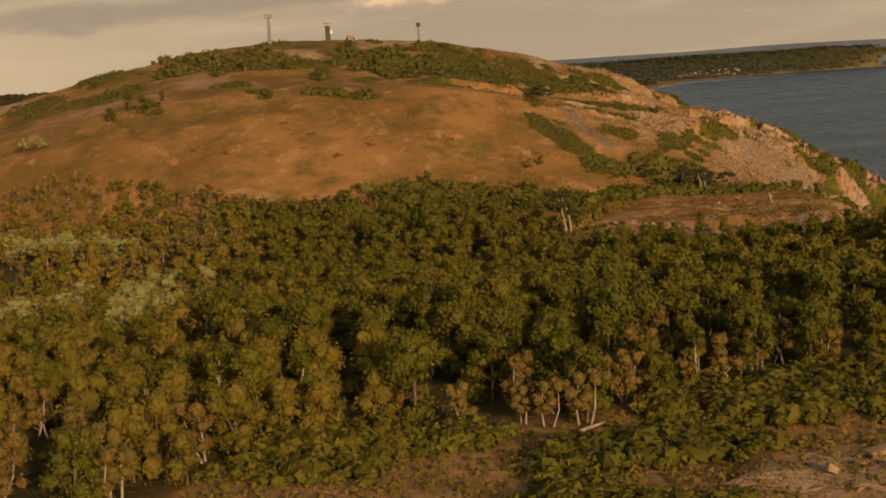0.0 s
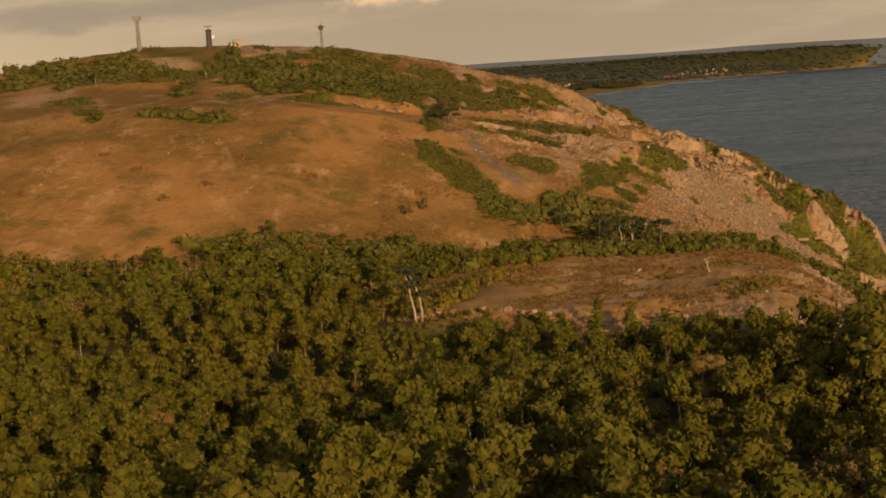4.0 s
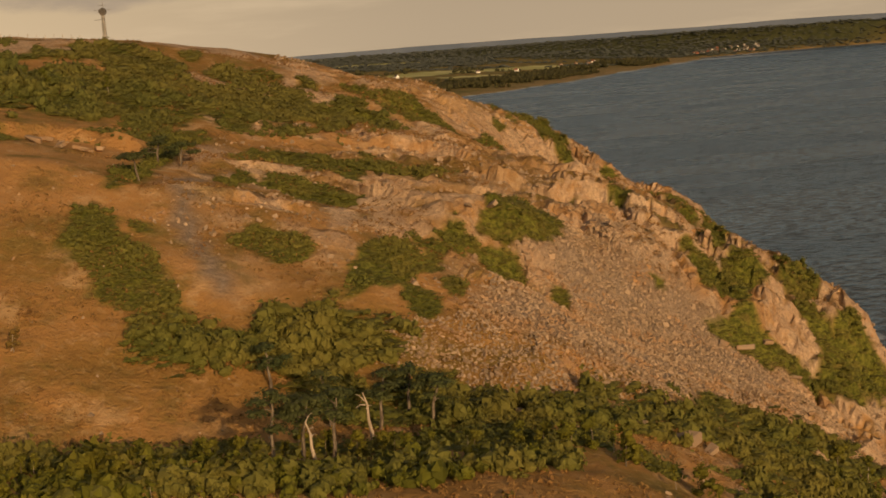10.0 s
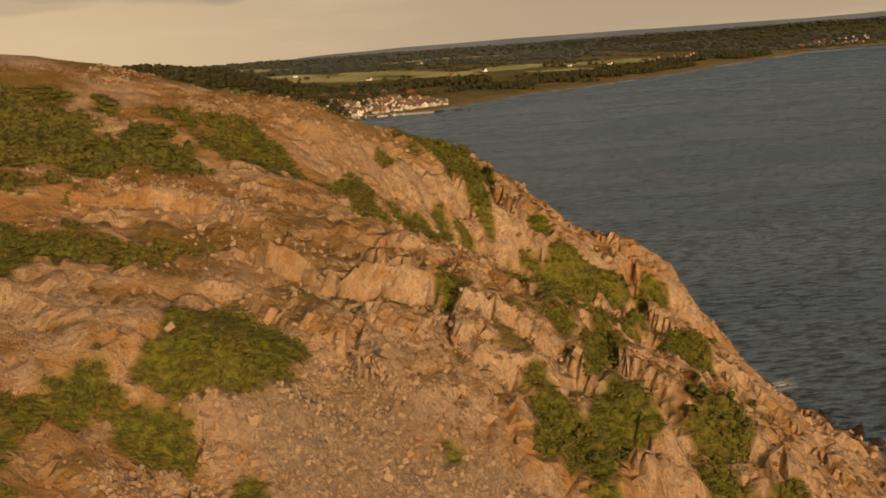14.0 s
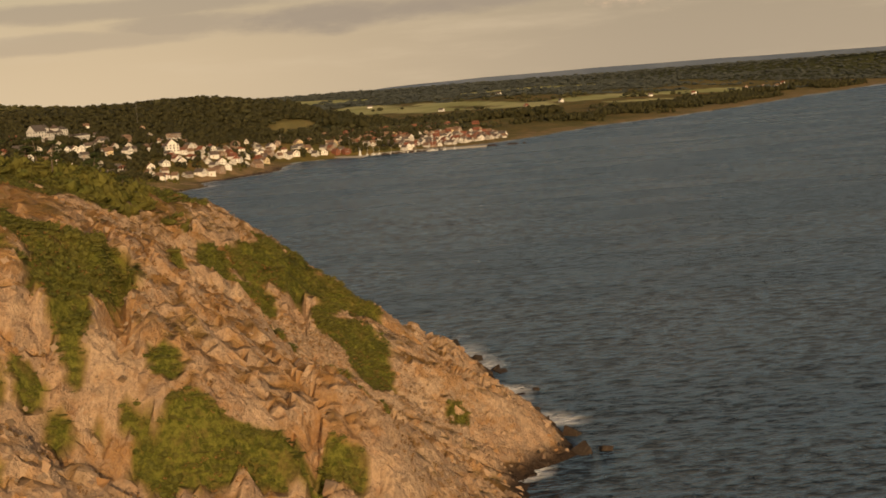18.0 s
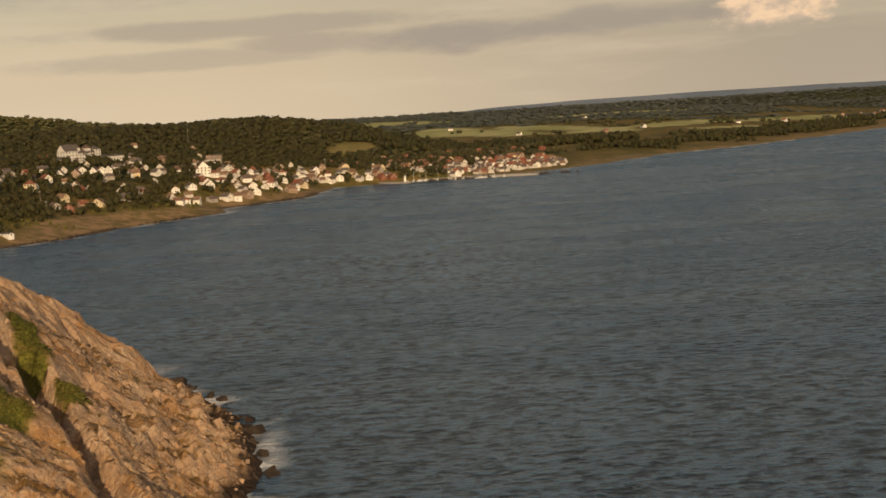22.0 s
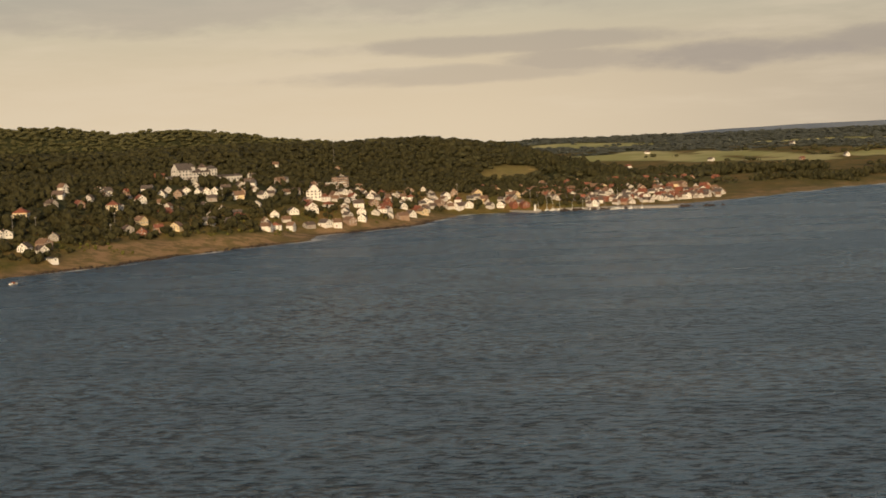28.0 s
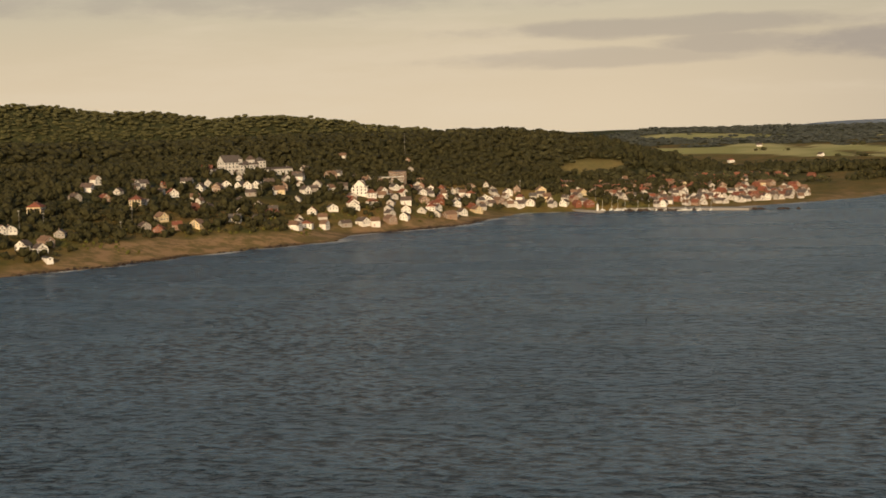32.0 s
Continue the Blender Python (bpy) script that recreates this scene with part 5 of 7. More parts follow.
wing(manor, 7, 6, 6, 40, 3.4, 0.5, WHITE, DARK_TILE, 1)
placed(manor, -402, 2180, 28, -0.5)
flats = tagged(new("hotel"), "brown brick hotel stepped up the slope with balconies", "hotel")
wing(flats, 0, 0, 13, 34, 11, 0.8, BRICK, DARK_TILE, 4)
wing(flats, -2, 15, 12, 16, 17, 0.8, BRICK, DARK_TILE, 5)
for row in range(4):
    part("balcony", mesh_from("balcony", *block(6.6, 8.0, -16, 16, 2.2 + row * 2.8, 3.2 + row * 2.8), WHITE, False), flats)
placed(flats, -452, 2318, -20, -1)

# ---------------------------------------------------------------- harbour and shore
def rod(x, y, z0, z1, r, sides=6):
    return limb([(x, y, z0), (x, y, (z0 + z1) / 2), (x, y, z1)], [r, r * 0.85, r * 0.6], sides)


pier = tagged(new("pier"), "long low stone jetty that shelters the harbour", "pier", kind="structure")
line = [(-290, 2402), (-262, 2392), (-235, 2372), (-212, 2359)]
for i in range(len(line) - 1):
    a, b = Vector((*line[i], 0)), Vector((*line[i + 1], 0))
    seg = part("jetty_block", mesh_from("jetty_block", *block(0, (b - a).length + 1.5, -4, 4, -3, 2.0), CONCRETE, False), pier)
    seg.matrix_basis = Matrix.Translation(a) @ Matrix.Rotation(math.atan2(b.y - a.y, b.x - a.x), 4, "Z")
quay = tagged(new("quay", mesh_from("quay", *block(-210, -60, 2400, 2428, -3, 2.2), CONCRETE, False)), "concrete harbour quay", "quay", kind="structure")
quay.matrix_basis = pose(0, 0, 0)
mole = tagged(new("breakwater"), "low breakwater of piled rocks off the harbour", "breakwater", kind="structure")
rng = np.random.default_rng(31)


def stone(rng, rough=0.28):
    """An angular stone, about one across."""
    bm = bmesh.new()
    bmesh.ops.create_cube(bm, size=1.0)
    for v in bm.verts:
        v.co = Vector((v.co.x * rng.uniform(0.7, 1.3), v.co.y * rng.uniform(0.7, 1.3), v.co.z * rng.uniform(0.6, 1.2))) + Vector(rng.normal(size=3)) * rough * 0.4
    bmesh.ops.bevel(bm, geom=list(bm.edges), offset=0.09, segments=1, affect="EDGES")
    bmesh.ops.triangulate(bm, faces=bm.faces)
    v = np.array([p.co[:] for p in bm.verts])
    f = np.array([[q.index for q in p.verts] for p in bm.faces])
    bm.free()
    return v, f


def plain_stone(rng):
    """A cheaper angular stone of twelve faces."""
    v, f = block(-0.5, 0.5, -0.5, 0.5, -0.5, 0.5)
    v = v * rng.uniform(0.6, 1.25, 3) + rng.normal(size=v.shape) * 0.13
    return v, np.concatenate([f[:, [0, 1, 2]], f[:, [0, 2, 3]]])


def stone_material(name, a, b, c):
    k = Net(name, 0.9, 0.2)
    col = k.mix(k.ramp(k.chance(True), 0, 1), a, b)
    col = k.mix(k.ramp(k.noise(6, 3, seed=2), 0.5, 0.66, 0, 0.7), col, c)
    k.relief(k.noise(0.5, 5, 0.65), 0.12)
    return k.colour(k.mix(k.ramp(k.noise(0.9, 4, 0.7, seed=7), 0.5, 0.75, 0, 0.5), col, (0.16, 0.13, 0.11)))


STONE, PIECE_STONE, WET_STONE = stone_material("scree_stone", (0.23, 0.16, 0.105), (0.41, 0.29, 0.195), (0.36, 0.2, 0.1)), stone_material("cliff_stone", (0.24, 0.165, 0.11), (0.38, 0.265, 0.175), (0.38, 0.21, 0.1)), stone_material("wet_stone", (0.03, 0.022, 0.017), (0.06, 0.042, 0.03), (0.05, 0.03, 0.02))
CRAG_STONE = stone_material("crag_rock", (0.26, 0.17, 0.11), (0.46, 0.31, 0.2), (0.4, 0.2, 0.075))
STONES = [stone(rng) for _ in range(6)]
n = 110
t = rng.uniform(0, 1, n)
x = -190 + 175 * t + rng.normal(size=n) * 2.5
y = 2385 + 38 * t + rng.normal(size=n) * 2.5
for i in range(n):
    v, f = STONES[i % 6]
    if i < 6:
        piece = new("rock", mesh_from("rock", v, f, WET_STONE, False))
        first_rocks = (first_rocks if i else []) + [piece.data]
    else:
        piece = new("rock", first_rocks[i % 6])
    piece.parent = mole
    piece.matrix_basis = Matrix.LocRotScale((x[i], y[i], rng.uniform(-0.5, 0.6)), Euler(rng.uniform(0, 6, 3)), Vector(rng.uniform(1.8, 3.6, 3)))

beacon = tagged(new("lighthouse"), "small white harbour light on the pier head", "lighthouse")
tv, tf = limb([(0, 0, 0), (0, 0, 3), (0, 0, 6.2)], [1.7, 1.35, 1.0], 10)
part("tower", mesh_from("tower", tv, tf, WHITE_PAINT), beacon)
part("gallery", mesh_from("gallery", *limb([(0, 0, 6.1), (0, 0, 6.3), (0, 0, 6.5)], [1.4, 1.5, 1.4], 10), WHITE_PAINT), beacon)
part("lantern", mesh_from("lantern", *limb([(0, 0, 6.4), (0, 0, 7.2), (0, 0, 8.4)], [0.8, 0.8, 0.12], 8), METAL), beacon)
beacon.matrix_basis = pose(-216, 2362, 2.0)


def boat_hull(l, w):
    bm = bmesh.new()
    rows = []
    for i in range(9):
        t = i / 8
        k = w / 2 * (1 - (2 * t - 0.85) ** 2 / 1.35) if t < 0.95 else 0.05
        k = max(k, 0.05)
        x = (t - 0.5) * l
        rows.append([bm.verts.new(p) for p in ((x, -k, 1.0 + 0.3 * t), (x, -k * 0.7, 0.1), (x, 0, -0.35), (x, k * 0.7, 0.1), (x, k, 1.0 + 0.3 * t))])
    for a, b in zip(rows, rows[1:]):
        for j in range(4):
            bm.faces.new((a[j], b[j], b[j + 1], a[j + 1]))
        bm.faces.new((a[4], b[4], b[0], a[0]))
    bm.faces.new(rows[0])
    me = bpy.data.meshes.new("hull")
    bm.to_mesh(me)
    bm.free()
    me.materials.append(WHITE_PAINT)
    return me


def yacht(l, mast):
    ob = tagged(new("sailing_boat"), "white sailing boat moored in the harbour with bare mast", "boat", "boats in the harbour")
    part("hull", boat_hull(l, l * 0.3), ob)
    part("cabin", mesh_from("cabin", *block(-l * 0.15, l * 0.18, -l * 0.09, l * 0.09, 1.1, 1.75), WHITE_PAINT, False), ob)
    part("mast", mesh_from("mast", *rod(l * 0.05, 0, 1, mast, 0.16), WHITE_PAINT), ob)
    part("boom", mesh_from("boom", *limb([(l * 0.05, 0, 2.4), (-l * 0.2, 0, 2.4), (-l * 0.4, 0, 2.4)], [0.12, 0.14, 0.1]), WHITE_PAINT), ob)
    return ob


small_boat, big_boat = yacht(9, 12), yacht(17, 24)
big_boat.matrix_basis = pose(-128, 2392, 0.1, 0, 0, 40)
small_boat.matrix_basis = pose(-205, 2391, 0.1, 0, 0, 60)
launch = tagged(new("motor_boat"), "small white motor boat with a red cabin off the beach", "boat")
part("hull", boat_hull(7, 2.4), launch)
part("cabin", mesh_from("cabin", *block(-0.8, 0.8, -1.2, 1.2, 0.6, 1.9), RED_WOOD, False), launch)
launch.matrix_basis = pose(-315, 1575, 0.05, 0, 0, 75)
for x, y, a in ((-214, 2396, 80), (-222, 2388, 60), (-198, 2395, 75), (-182, 2393, 90), (-170, 2395, 85), (-160, 2392, 100), (-150, 2394, 80), (-112, 2394, 70), (-100, 2396, 95)):
    copy_thing(small_boat, pose(x, y, 0.1, 0, 0, a))


def pole(tall, label, arm=True):
    ob = tagged(new("lamp_post"), label, "pole", "village poles")
    part("post", mesh_from("post", *rod(0, 0, -1, tall, 0.22), METAL), ob)
    if arm:
        part("lamp_head", mesh_from("lamp_head", *block(-0.9, 0.9, -0.35, 0.35, tall - 0.4, tall + 0.6), METAL, False), ob)
    return ob


post = placed(pole(14, "tall grey floodlight pole near the shore"), -390, 1795)
for x, y in ((-452, 1745), (-440, 1760), (-425, 1850), (-452, 2075), (-360, 2300), (-330, 2405), (-240, 2412), (-150, 2416)):
    placed(copy_thing(post, pose(0, 0, 0)), x, y)
placed(pole(34, "tall thin radio mast above the woods", False), -590, 2590)

# ---------------------------------------------------------------- woods of the far side
rng = np.random.default_rng(41)
LOW = [low_crown(rng, 20) for _ in range(6)]
SPARSE = [low_crown(rng, 13) for _ in range(6)]
FAINT = [low_crown(rng, 6) for _ in range(6)]
homes = np.array([(x, y) for x, y, _ in sites] + [(-546 + 8 * i, 2170 + 18 * i) for i in range(-2, 3)])


def clear_of_homes(p, gap):
    d2 = ((p[:, None, :] - homes[None]) ** 2).sum(-1).min(1)
    return d2 > gap * gap


def canopy(name, p, lo, hi, label, shapes=LOW, leaf=FAR_LEAF, flat=1.0):
    at = on_ground(p[:, 0], p[:, 1]) - (0, 0, 0.8)
    s = rng.uniform(lo, hi, len(p))
    tagged(strewn(name, shapes, at, s, rng.uniform(0, 6.28, len(p)), leaf, rng, s * flat * rng.uniform(0.8, 1.25, len(p))), label, "woodland", kind="stuff")


p = scattered(rng, -760, -180, 1600, 2860, 7.5)
d = inland(p[:, 0], p[:, 1])
thick = step(22, 110, d) * 0.5 + 0.16
thick = np.where((p[:, 1] > 2290) & (d < 420), 0.55, thick)
p = p[(d > np.interp(p[:, 1], (1600, 1690, 1760, 1880, 2040, 2200), (26, 32, 62, 58, 36, 26))) & (rng.uniform(size=len(p)) < thick) & (glade_cover(p[:, 0], p[:, 1]) < 0.3)]
p = p[clear_of_homes(p, 8.0)]
p = p[clear_of_homes(p - (-9, 20), np.where(p[:, 1] > 2290, 5.0, 11.0))]
seen = (inland(p[:, 0], p[:, 1]) < 620)
canopy("garden_trees", p[seen], 3.0, 8.5, "garden trees and hedges among the village houses")
p = scattered(rng, -460, -280, 1620, 2250, 7)
d = inland(p[:, 0], p[:, 1])
p = p[(d > 26) & (d < 95) & (fbm(p[:, 0], p[:, 1], 40, 3, 221) + 0.006 * (d - 60) > 0.0) & (rng.uniform(size=len(p)) < 0.7)]
canopy("heath_bushes", p[clear_of_homes(p, 9.0)], 1.2, 3.4, "low green bushes on the heath above the beach", shapes=SPARSE, leaf=SCRUB, flat=0.8)
p = scattered(rng, -1150, -400, 1800, 3250, 9)
d = inland(p[:, 0], p[:, 1])
zz = height(p[:, 0], p[:, 1])[0]
front = 0.92 * (p[:, 0] + 760) - 0.395 * (p[:, 1] - 2500) > -110
canopy("ridge_wood", p[(d > 400) & (zz > 24) & front & (glade_cover(p[:, 0], p[:, 1]) < 0.3)], 8.0, 12.0, "dense dark green wood on the ridge behind the village", shapes=SPARSE, flat=0.6)
p = scattered(rng, -2100, -900, 2300, 3800, 10.5)
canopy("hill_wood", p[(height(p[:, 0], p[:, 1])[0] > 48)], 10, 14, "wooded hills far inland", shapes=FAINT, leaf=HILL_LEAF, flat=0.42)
p = scattered(rng, -1100, 2500, 2780, 4930, 17)
zz, d = height(p[:, 0], p[:, 1])
mask = land_cover(p[:, 0], p[:, 1], zz, d, 0 * zz)["wood"] > 0.5
edge_ = (np.abs(fbm(p[:, 0], p[:, 1] * 1.8, 300, 2, 121)) < 0.03) & (d > 150)
p = p[(d > 60) & (mask | edge_) & (meadow_cover(p[:, 0], p[:, 1]) < 0.5) & (glade_cover(p[:, 0], p[:, 1]) < 0.3)]
strip = scattered(rng, 720, 2500, 4560, 4940, 15)
strip = strip[(inland(strip[:, 0], strip[:, 1]) > 30) | ((strip[:, 0] > 1300) & (strip[:, 1] > 4860 - 0.00003 * strip[:, 0] ** 2))]
p = np.concatenate([p, strip])
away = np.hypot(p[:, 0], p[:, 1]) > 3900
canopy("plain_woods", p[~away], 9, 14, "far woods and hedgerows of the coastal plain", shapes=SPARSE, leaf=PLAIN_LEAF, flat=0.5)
canopy("distant_woods", p[away], 10, 15, "woods along the distant coast, tinted with haze", shapes=FAINT, leaf=HAZY_LEAF, flat=0.3)
# thickets between the shore and the open fields, then a dark belt behind the town
q_ = scattered(rng, -80, 620, 2900, 4250, 10.0)
d = inland(q_[:, 0], q_[:, 1])
q_ = q_[(d > 55) & (d < 215) & (fbm(q_[:, 0], q_[:, 1], 130, 3, 127) + 0.0016 * (d - 120) > -0.02)]
p = scattered(rng, -480, 20, 2860, 3260, 9.0)
t_ = np.clip(((p[:, 0] + 420) * 360 + (p[:, 1] - 2950) * 230) / (360 ** 2 + 230 ** 2), 0, 1)
off_ = np.hypot(p[:, 0] + 420 - t_ * 360, p[:, 1] - 2950 - t_ * 230)
p = p[(glade_cover(p[:, 0], p[:, 1]) < 0.3) & (off_ < 52 + 40 * fbm(p[:, 0], p[:, 1], 70, 2, 123))]
canopy("shore_trees", q_, 5, 9, "low dark trees along the shore beyond the town", shapes=SPARSE)
canopy("belt_wood", p[clear_of_homes(p, 9.0)], 8, 12, "dark belt of trees behind the town", shapes=SPARSE)
# hills beyond the plain, the blue haze of distance put into their colour
bx = np.arange(-2600, 2400, 40.0)
by = 4930 - 0.00004 * (bx + 100) ** 2
bz = np.interp(bx, (-2600, -1150, -850, -650, -400, -100, 400, 1500, 2400), (30, 35, 66, 80, 88, 91, 88, 85, 83)) + 5 * fbm(bx, by, 400, 4, 191)
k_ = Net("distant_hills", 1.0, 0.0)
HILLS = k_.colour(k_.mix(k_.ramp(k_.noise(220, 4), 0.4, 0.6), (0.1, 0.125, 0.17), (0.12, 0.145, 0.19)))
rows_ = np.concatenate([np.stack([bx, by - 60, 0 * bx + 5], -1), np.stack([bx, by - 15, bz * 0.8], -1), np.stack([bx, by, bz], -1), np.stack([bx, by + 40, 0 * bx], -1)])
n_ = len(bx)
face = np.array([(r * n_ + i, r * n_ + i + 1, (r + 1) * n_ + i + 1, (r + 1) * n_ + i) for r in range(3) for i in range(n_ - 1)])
tagged(new("backdrop", mesh_from("backdrop", rows_, face, HILLS, False)), "low hills on the horizon, coloured with blue haze", "hills", kind="structure")

# ---------------------------------------------------------------- scrub, scree and trees of the headland
rng = np.random.default_rng(51)
TUFTS = [joined([leaves(rng, [(0, 0, 0.25, 0.8, 0.5), (0.4, 0.2, 0.4, 0.5, 0.4), (-0.3, -0.3, 0.35, 0.5, 0.45)], 24, 0.17, 0.4), boughs(rng, [(0, 0, 0.18, 0.72, 0.42)])]) for _ in range(5)]
FINE_TUFTS = [joined([leaves(rng, [(0, 0, 0.3, 0.8, 0.55), (0.4, 0.2, 0.45, 0.5, 0.45), (-0.3, -0.3, 0.4, 0.5, 0.5)], 34, 0.15, 0.3), boughs(rng, [(0, 0, 0.25, 0.75, 0.5), (0.35, 0.2, 0.4, 0.5, 0.42)])]) for _ in range(5)]
WISPS = [leaves(rng, [(0, 0, 0.25, 0.8, 0.45)], 12, 0.24, 0.3) for _ in range(5)]


grown = []


def scrub(px, py, rx, ry, turned=0, leaf=SCRUB, size=1.0, label="low dense juniper scrub on the rocky slope", gap=1.2, apart=True):
    far_ = max(rx, ry) * 1.6 + 1
    q = scattered(rng, px - far_, px + far_, py - far_, py + far_, gap * size)
    edge = patch_reach(q[:, 0], q[:, 1], px, py, rx, ry, turned) + 1.5 * fbm(q[:, 0], q[:, 1], 6.5, 4, 131) + 0.1
    free = np.ones(len(q), bool)
    for other in grown if apart else ():
        free &= patch_reach(q[:, 0], q[:, 1], *other) > 0.75
    grown.append((px, py, rx, ry, turned))
    q = q[(edge < 1.0) & free & (bump(q[:, 0], q[:, 1], 109, 797, 11, 12) < 0.5) & (inland(q[:, 0], q[:, 1]) > 6)]
    if not len(q):
        return None
    s = rng.uniform(0.75, 1.35, len(q)) * size
    rise = s * (1.25 if size > 1.5 else 1.0) * (0.75 + 1.1 * fbm(q[:, 0], q[:, 1], 5, 2, 133))
    ob = strewn("juniper_scrub", FINE_TUFTS if size > 1.3 else TUFTS, on_ground(q[:, 0], q[:, 1]), s, rng.uniform(0, 6.28, len(q)), leaf, rng, rise)
    return tagged(ob, label, "shrubs", "scrub of the headland", "stuff")


for px, py, rx, ry, turned in PATCHES:
    scrub(px, py, rx, ry, turned, CROWN_SCRUB if py > 545 and px < 70 else SCRUB, 0.9 + 0.6 * (py > 540 and px < 60 and py < 700) + 0.5 * (px < 0))
# broken scrub over the crown of the hill, heather on the drier ground
q = scattered(rng, -190, 70, 515, 650, 1.5)
f = fbm(q[:, 0], q[:, 1], 22, 4, 141) + 0.3 * bump(q[:, 0], q[:, 1], -60, 560, 90, 26) + 0.25 * bump(q[:, 0], q[:, 1], 10, 585, 45, 25)
q, f = q[f > 0.35], f[f > 0.35]
s = rng.uniform(0.8, 1.6, len(q)) * (0.7 + 0.9 * step(0.35, 0.6, f))
tagged(strewn("hilltop_scrub", TUFTS, on_ground(q[:, 0], q[:, 1]), s, rng.uniform(0, 6.28, len(q)), CROWN_SCRUB, rng), "broken dark green scrub across the hilltop", "shrubs", kind="stuff")
q = scattered(rng, 20, 170, 330, 930, 1.55)
f = fbm(q[:, 0], q[:, 1], 12, 4, 143)
q = q[(f > 0.16) & (inland(q[:, 0], q[:, 1]) > 16)]
tagged(strewn("dry_heather", WISPS, on_ground(q[:, 0], q[:, 1]), rng.uniform(0.35, 0.75, len(q)), rng.uniform(0, 6.28, len(q)), HEATHER, rng), "brown heather tufts between the rocks", "heather", kind="stuff")
q = scattered(rng, -180, 80, 405, 640, 2.6)
q = q[(fbm(q[:, 0], q[:, 1], 16, 3, 147) > 0.1)]
tagged(strewn("grass_tufts", WISPS, on_ground(q[:, 0], q[:, 1]), rng.uniform(0.2, 0.5, len(q)), rng.uniform(0, 6.28, len(q)), HEATHER, rng), "dry grass tufts on the open slope", "grass", kind="stuff")
# shaded growth below the knoll
q = scattered(rng, 24, 106, 290, 326, 1.9)
top_ = np.interp(q[:, 0], (24, 36, 44, 56, 80, 106), (336, 331, 325, 322, 319, 316))
q = q[(q[:, 1] < top_) & (q[:, 0] > 36 + 4 * fbm(q[:, 0], q[:, 1], 9, 2, 153))]
s = rng.uniform(0.9, 2.2, len(q)) * (1.0 + 0.8 * fbm(q[:, 0], q[:, 1], 8, 2, 154))
tagged(strewn("knoll_foot_bushes", FINE_TUFTS, on_ground(q[:, 0], q[:, 1]), s, rng.uniform(0, 6.28, len(q)), LEAF, rng, s * 1.3), "dark bushes crowded below the rock ledge", "bushes", kind="stuff")
q = scattered(rng, 17, 39, 300, 334, 1.6)
q = q[rng.uniform(size=len(q)) < 0.85]
s = rng.uniform(0.6, 1.5, len(q)) * np.where(q[:, 1] > 326, 0.6, 1.0)
tagged(strewn("hollow_bushes", FINE_TUFTS, on_ground(q[:, 0], q[:, 1]), s, rng.uniform(0, 6.28, len(q)), LEAF, rng, s * 1.3), "low bushes at the foot of a leaning pine", "bushes", kind="stuff")
# low growth of the hollow's rim
q = scattered(rng, -50, 58, 100, 185, 1.6)
f = fbm(q[:, 0], q[:, 1], 11, 3, 151) + 0.25
open_ = ~wooded(q[:, 0], q[:, 1])[0]
q, f = q[open_], f[open_]
d_ = q[(f < 0.34) & (rng.uniform(size=len(q)) < 0.9) & (bump(q[:, 0], q[:, 1], 43, 143, 9, 14) < 0.5)]
tagged(strewn("rim_heather", WISPS, on_ground(d_[:, 0], d_[:, 1]), rng.uniform(0.5, 1.1, len(d_)), rng.uniform(0, 6.28, len(d_)), LEAF_OLIVE, rng), "tall brown grass and heather on a rim", "grass", kind="stuff")
q, f = q[f > 0.27], f[f > 0.27]
tagged(strewn("rim_bushes", FINE_TUFTS, on_ground(q[:, 0], q[:, 1]), rng.uniform(0.6, 1.2, len(q)) * (0.8 + 1.6 * step(0.2, 0.6, f)), rng.uniform(0, 6.28, len(q)), LEAF, rng), "low leafy bushes on a grassy rim", "bushes", kind="stuff")
# dark growth on the seaward flank of the knoll, and bushes along its inland edge
q = scattered(rng, 90, 150, 318, 436, 2.0)
edge_x = np.interp(q[:, 1], (318, 329, 350, 380, 408, 436), (94, 96, 103, 111, 118, 122)) + 3 * fbm(q[:, 0], q[:, 1], 9, 2, 171)
q = q[(q[:, 0] > edge_x) & (inland(q[:, 0], q[:, 1]) > 14)]
s = rng.uniform(1.1, 2.6, len(q)) * (1.0 + 0.7 * fbm(q[:, 0], q[:, 1], 9, 2, 173))
tagged(strewn("flank_bushes", FINE_TUFTS, on_ground(q[:, 0], q[:, 1]), s, rng.uniform(0, 6.28, len(q)), LEAF, rng, s * 1.35), "dark bushes crowded on the seaward flank", "bushes", kind="stuff")
q = scattered(rng, 16, 48, 340, 376, 1.8)
q = q[q[:, 0] < 44 - 0.45 * (366 - q[:, 1]) + 4 * fbm(q[:, 0], q[:, 1], 8, 3, 175)]
s = rng.uniform(0.6, 1.7, len(q)) * (1.0 + 0.9 * fbm(q[:, 0], q[:, 1], 8, 2, 177))
tagged(strewn("knoll_edge_bushes", FINE_TUFTS, on_ground(q[:, 0], q[:, 1]), s, rng.uniform(0, 6.28, len(q)), LEAF_OLIVE, rng, s * 1.2), "olive bushes along the edge of the knoll", "bushes", kind="stuff")
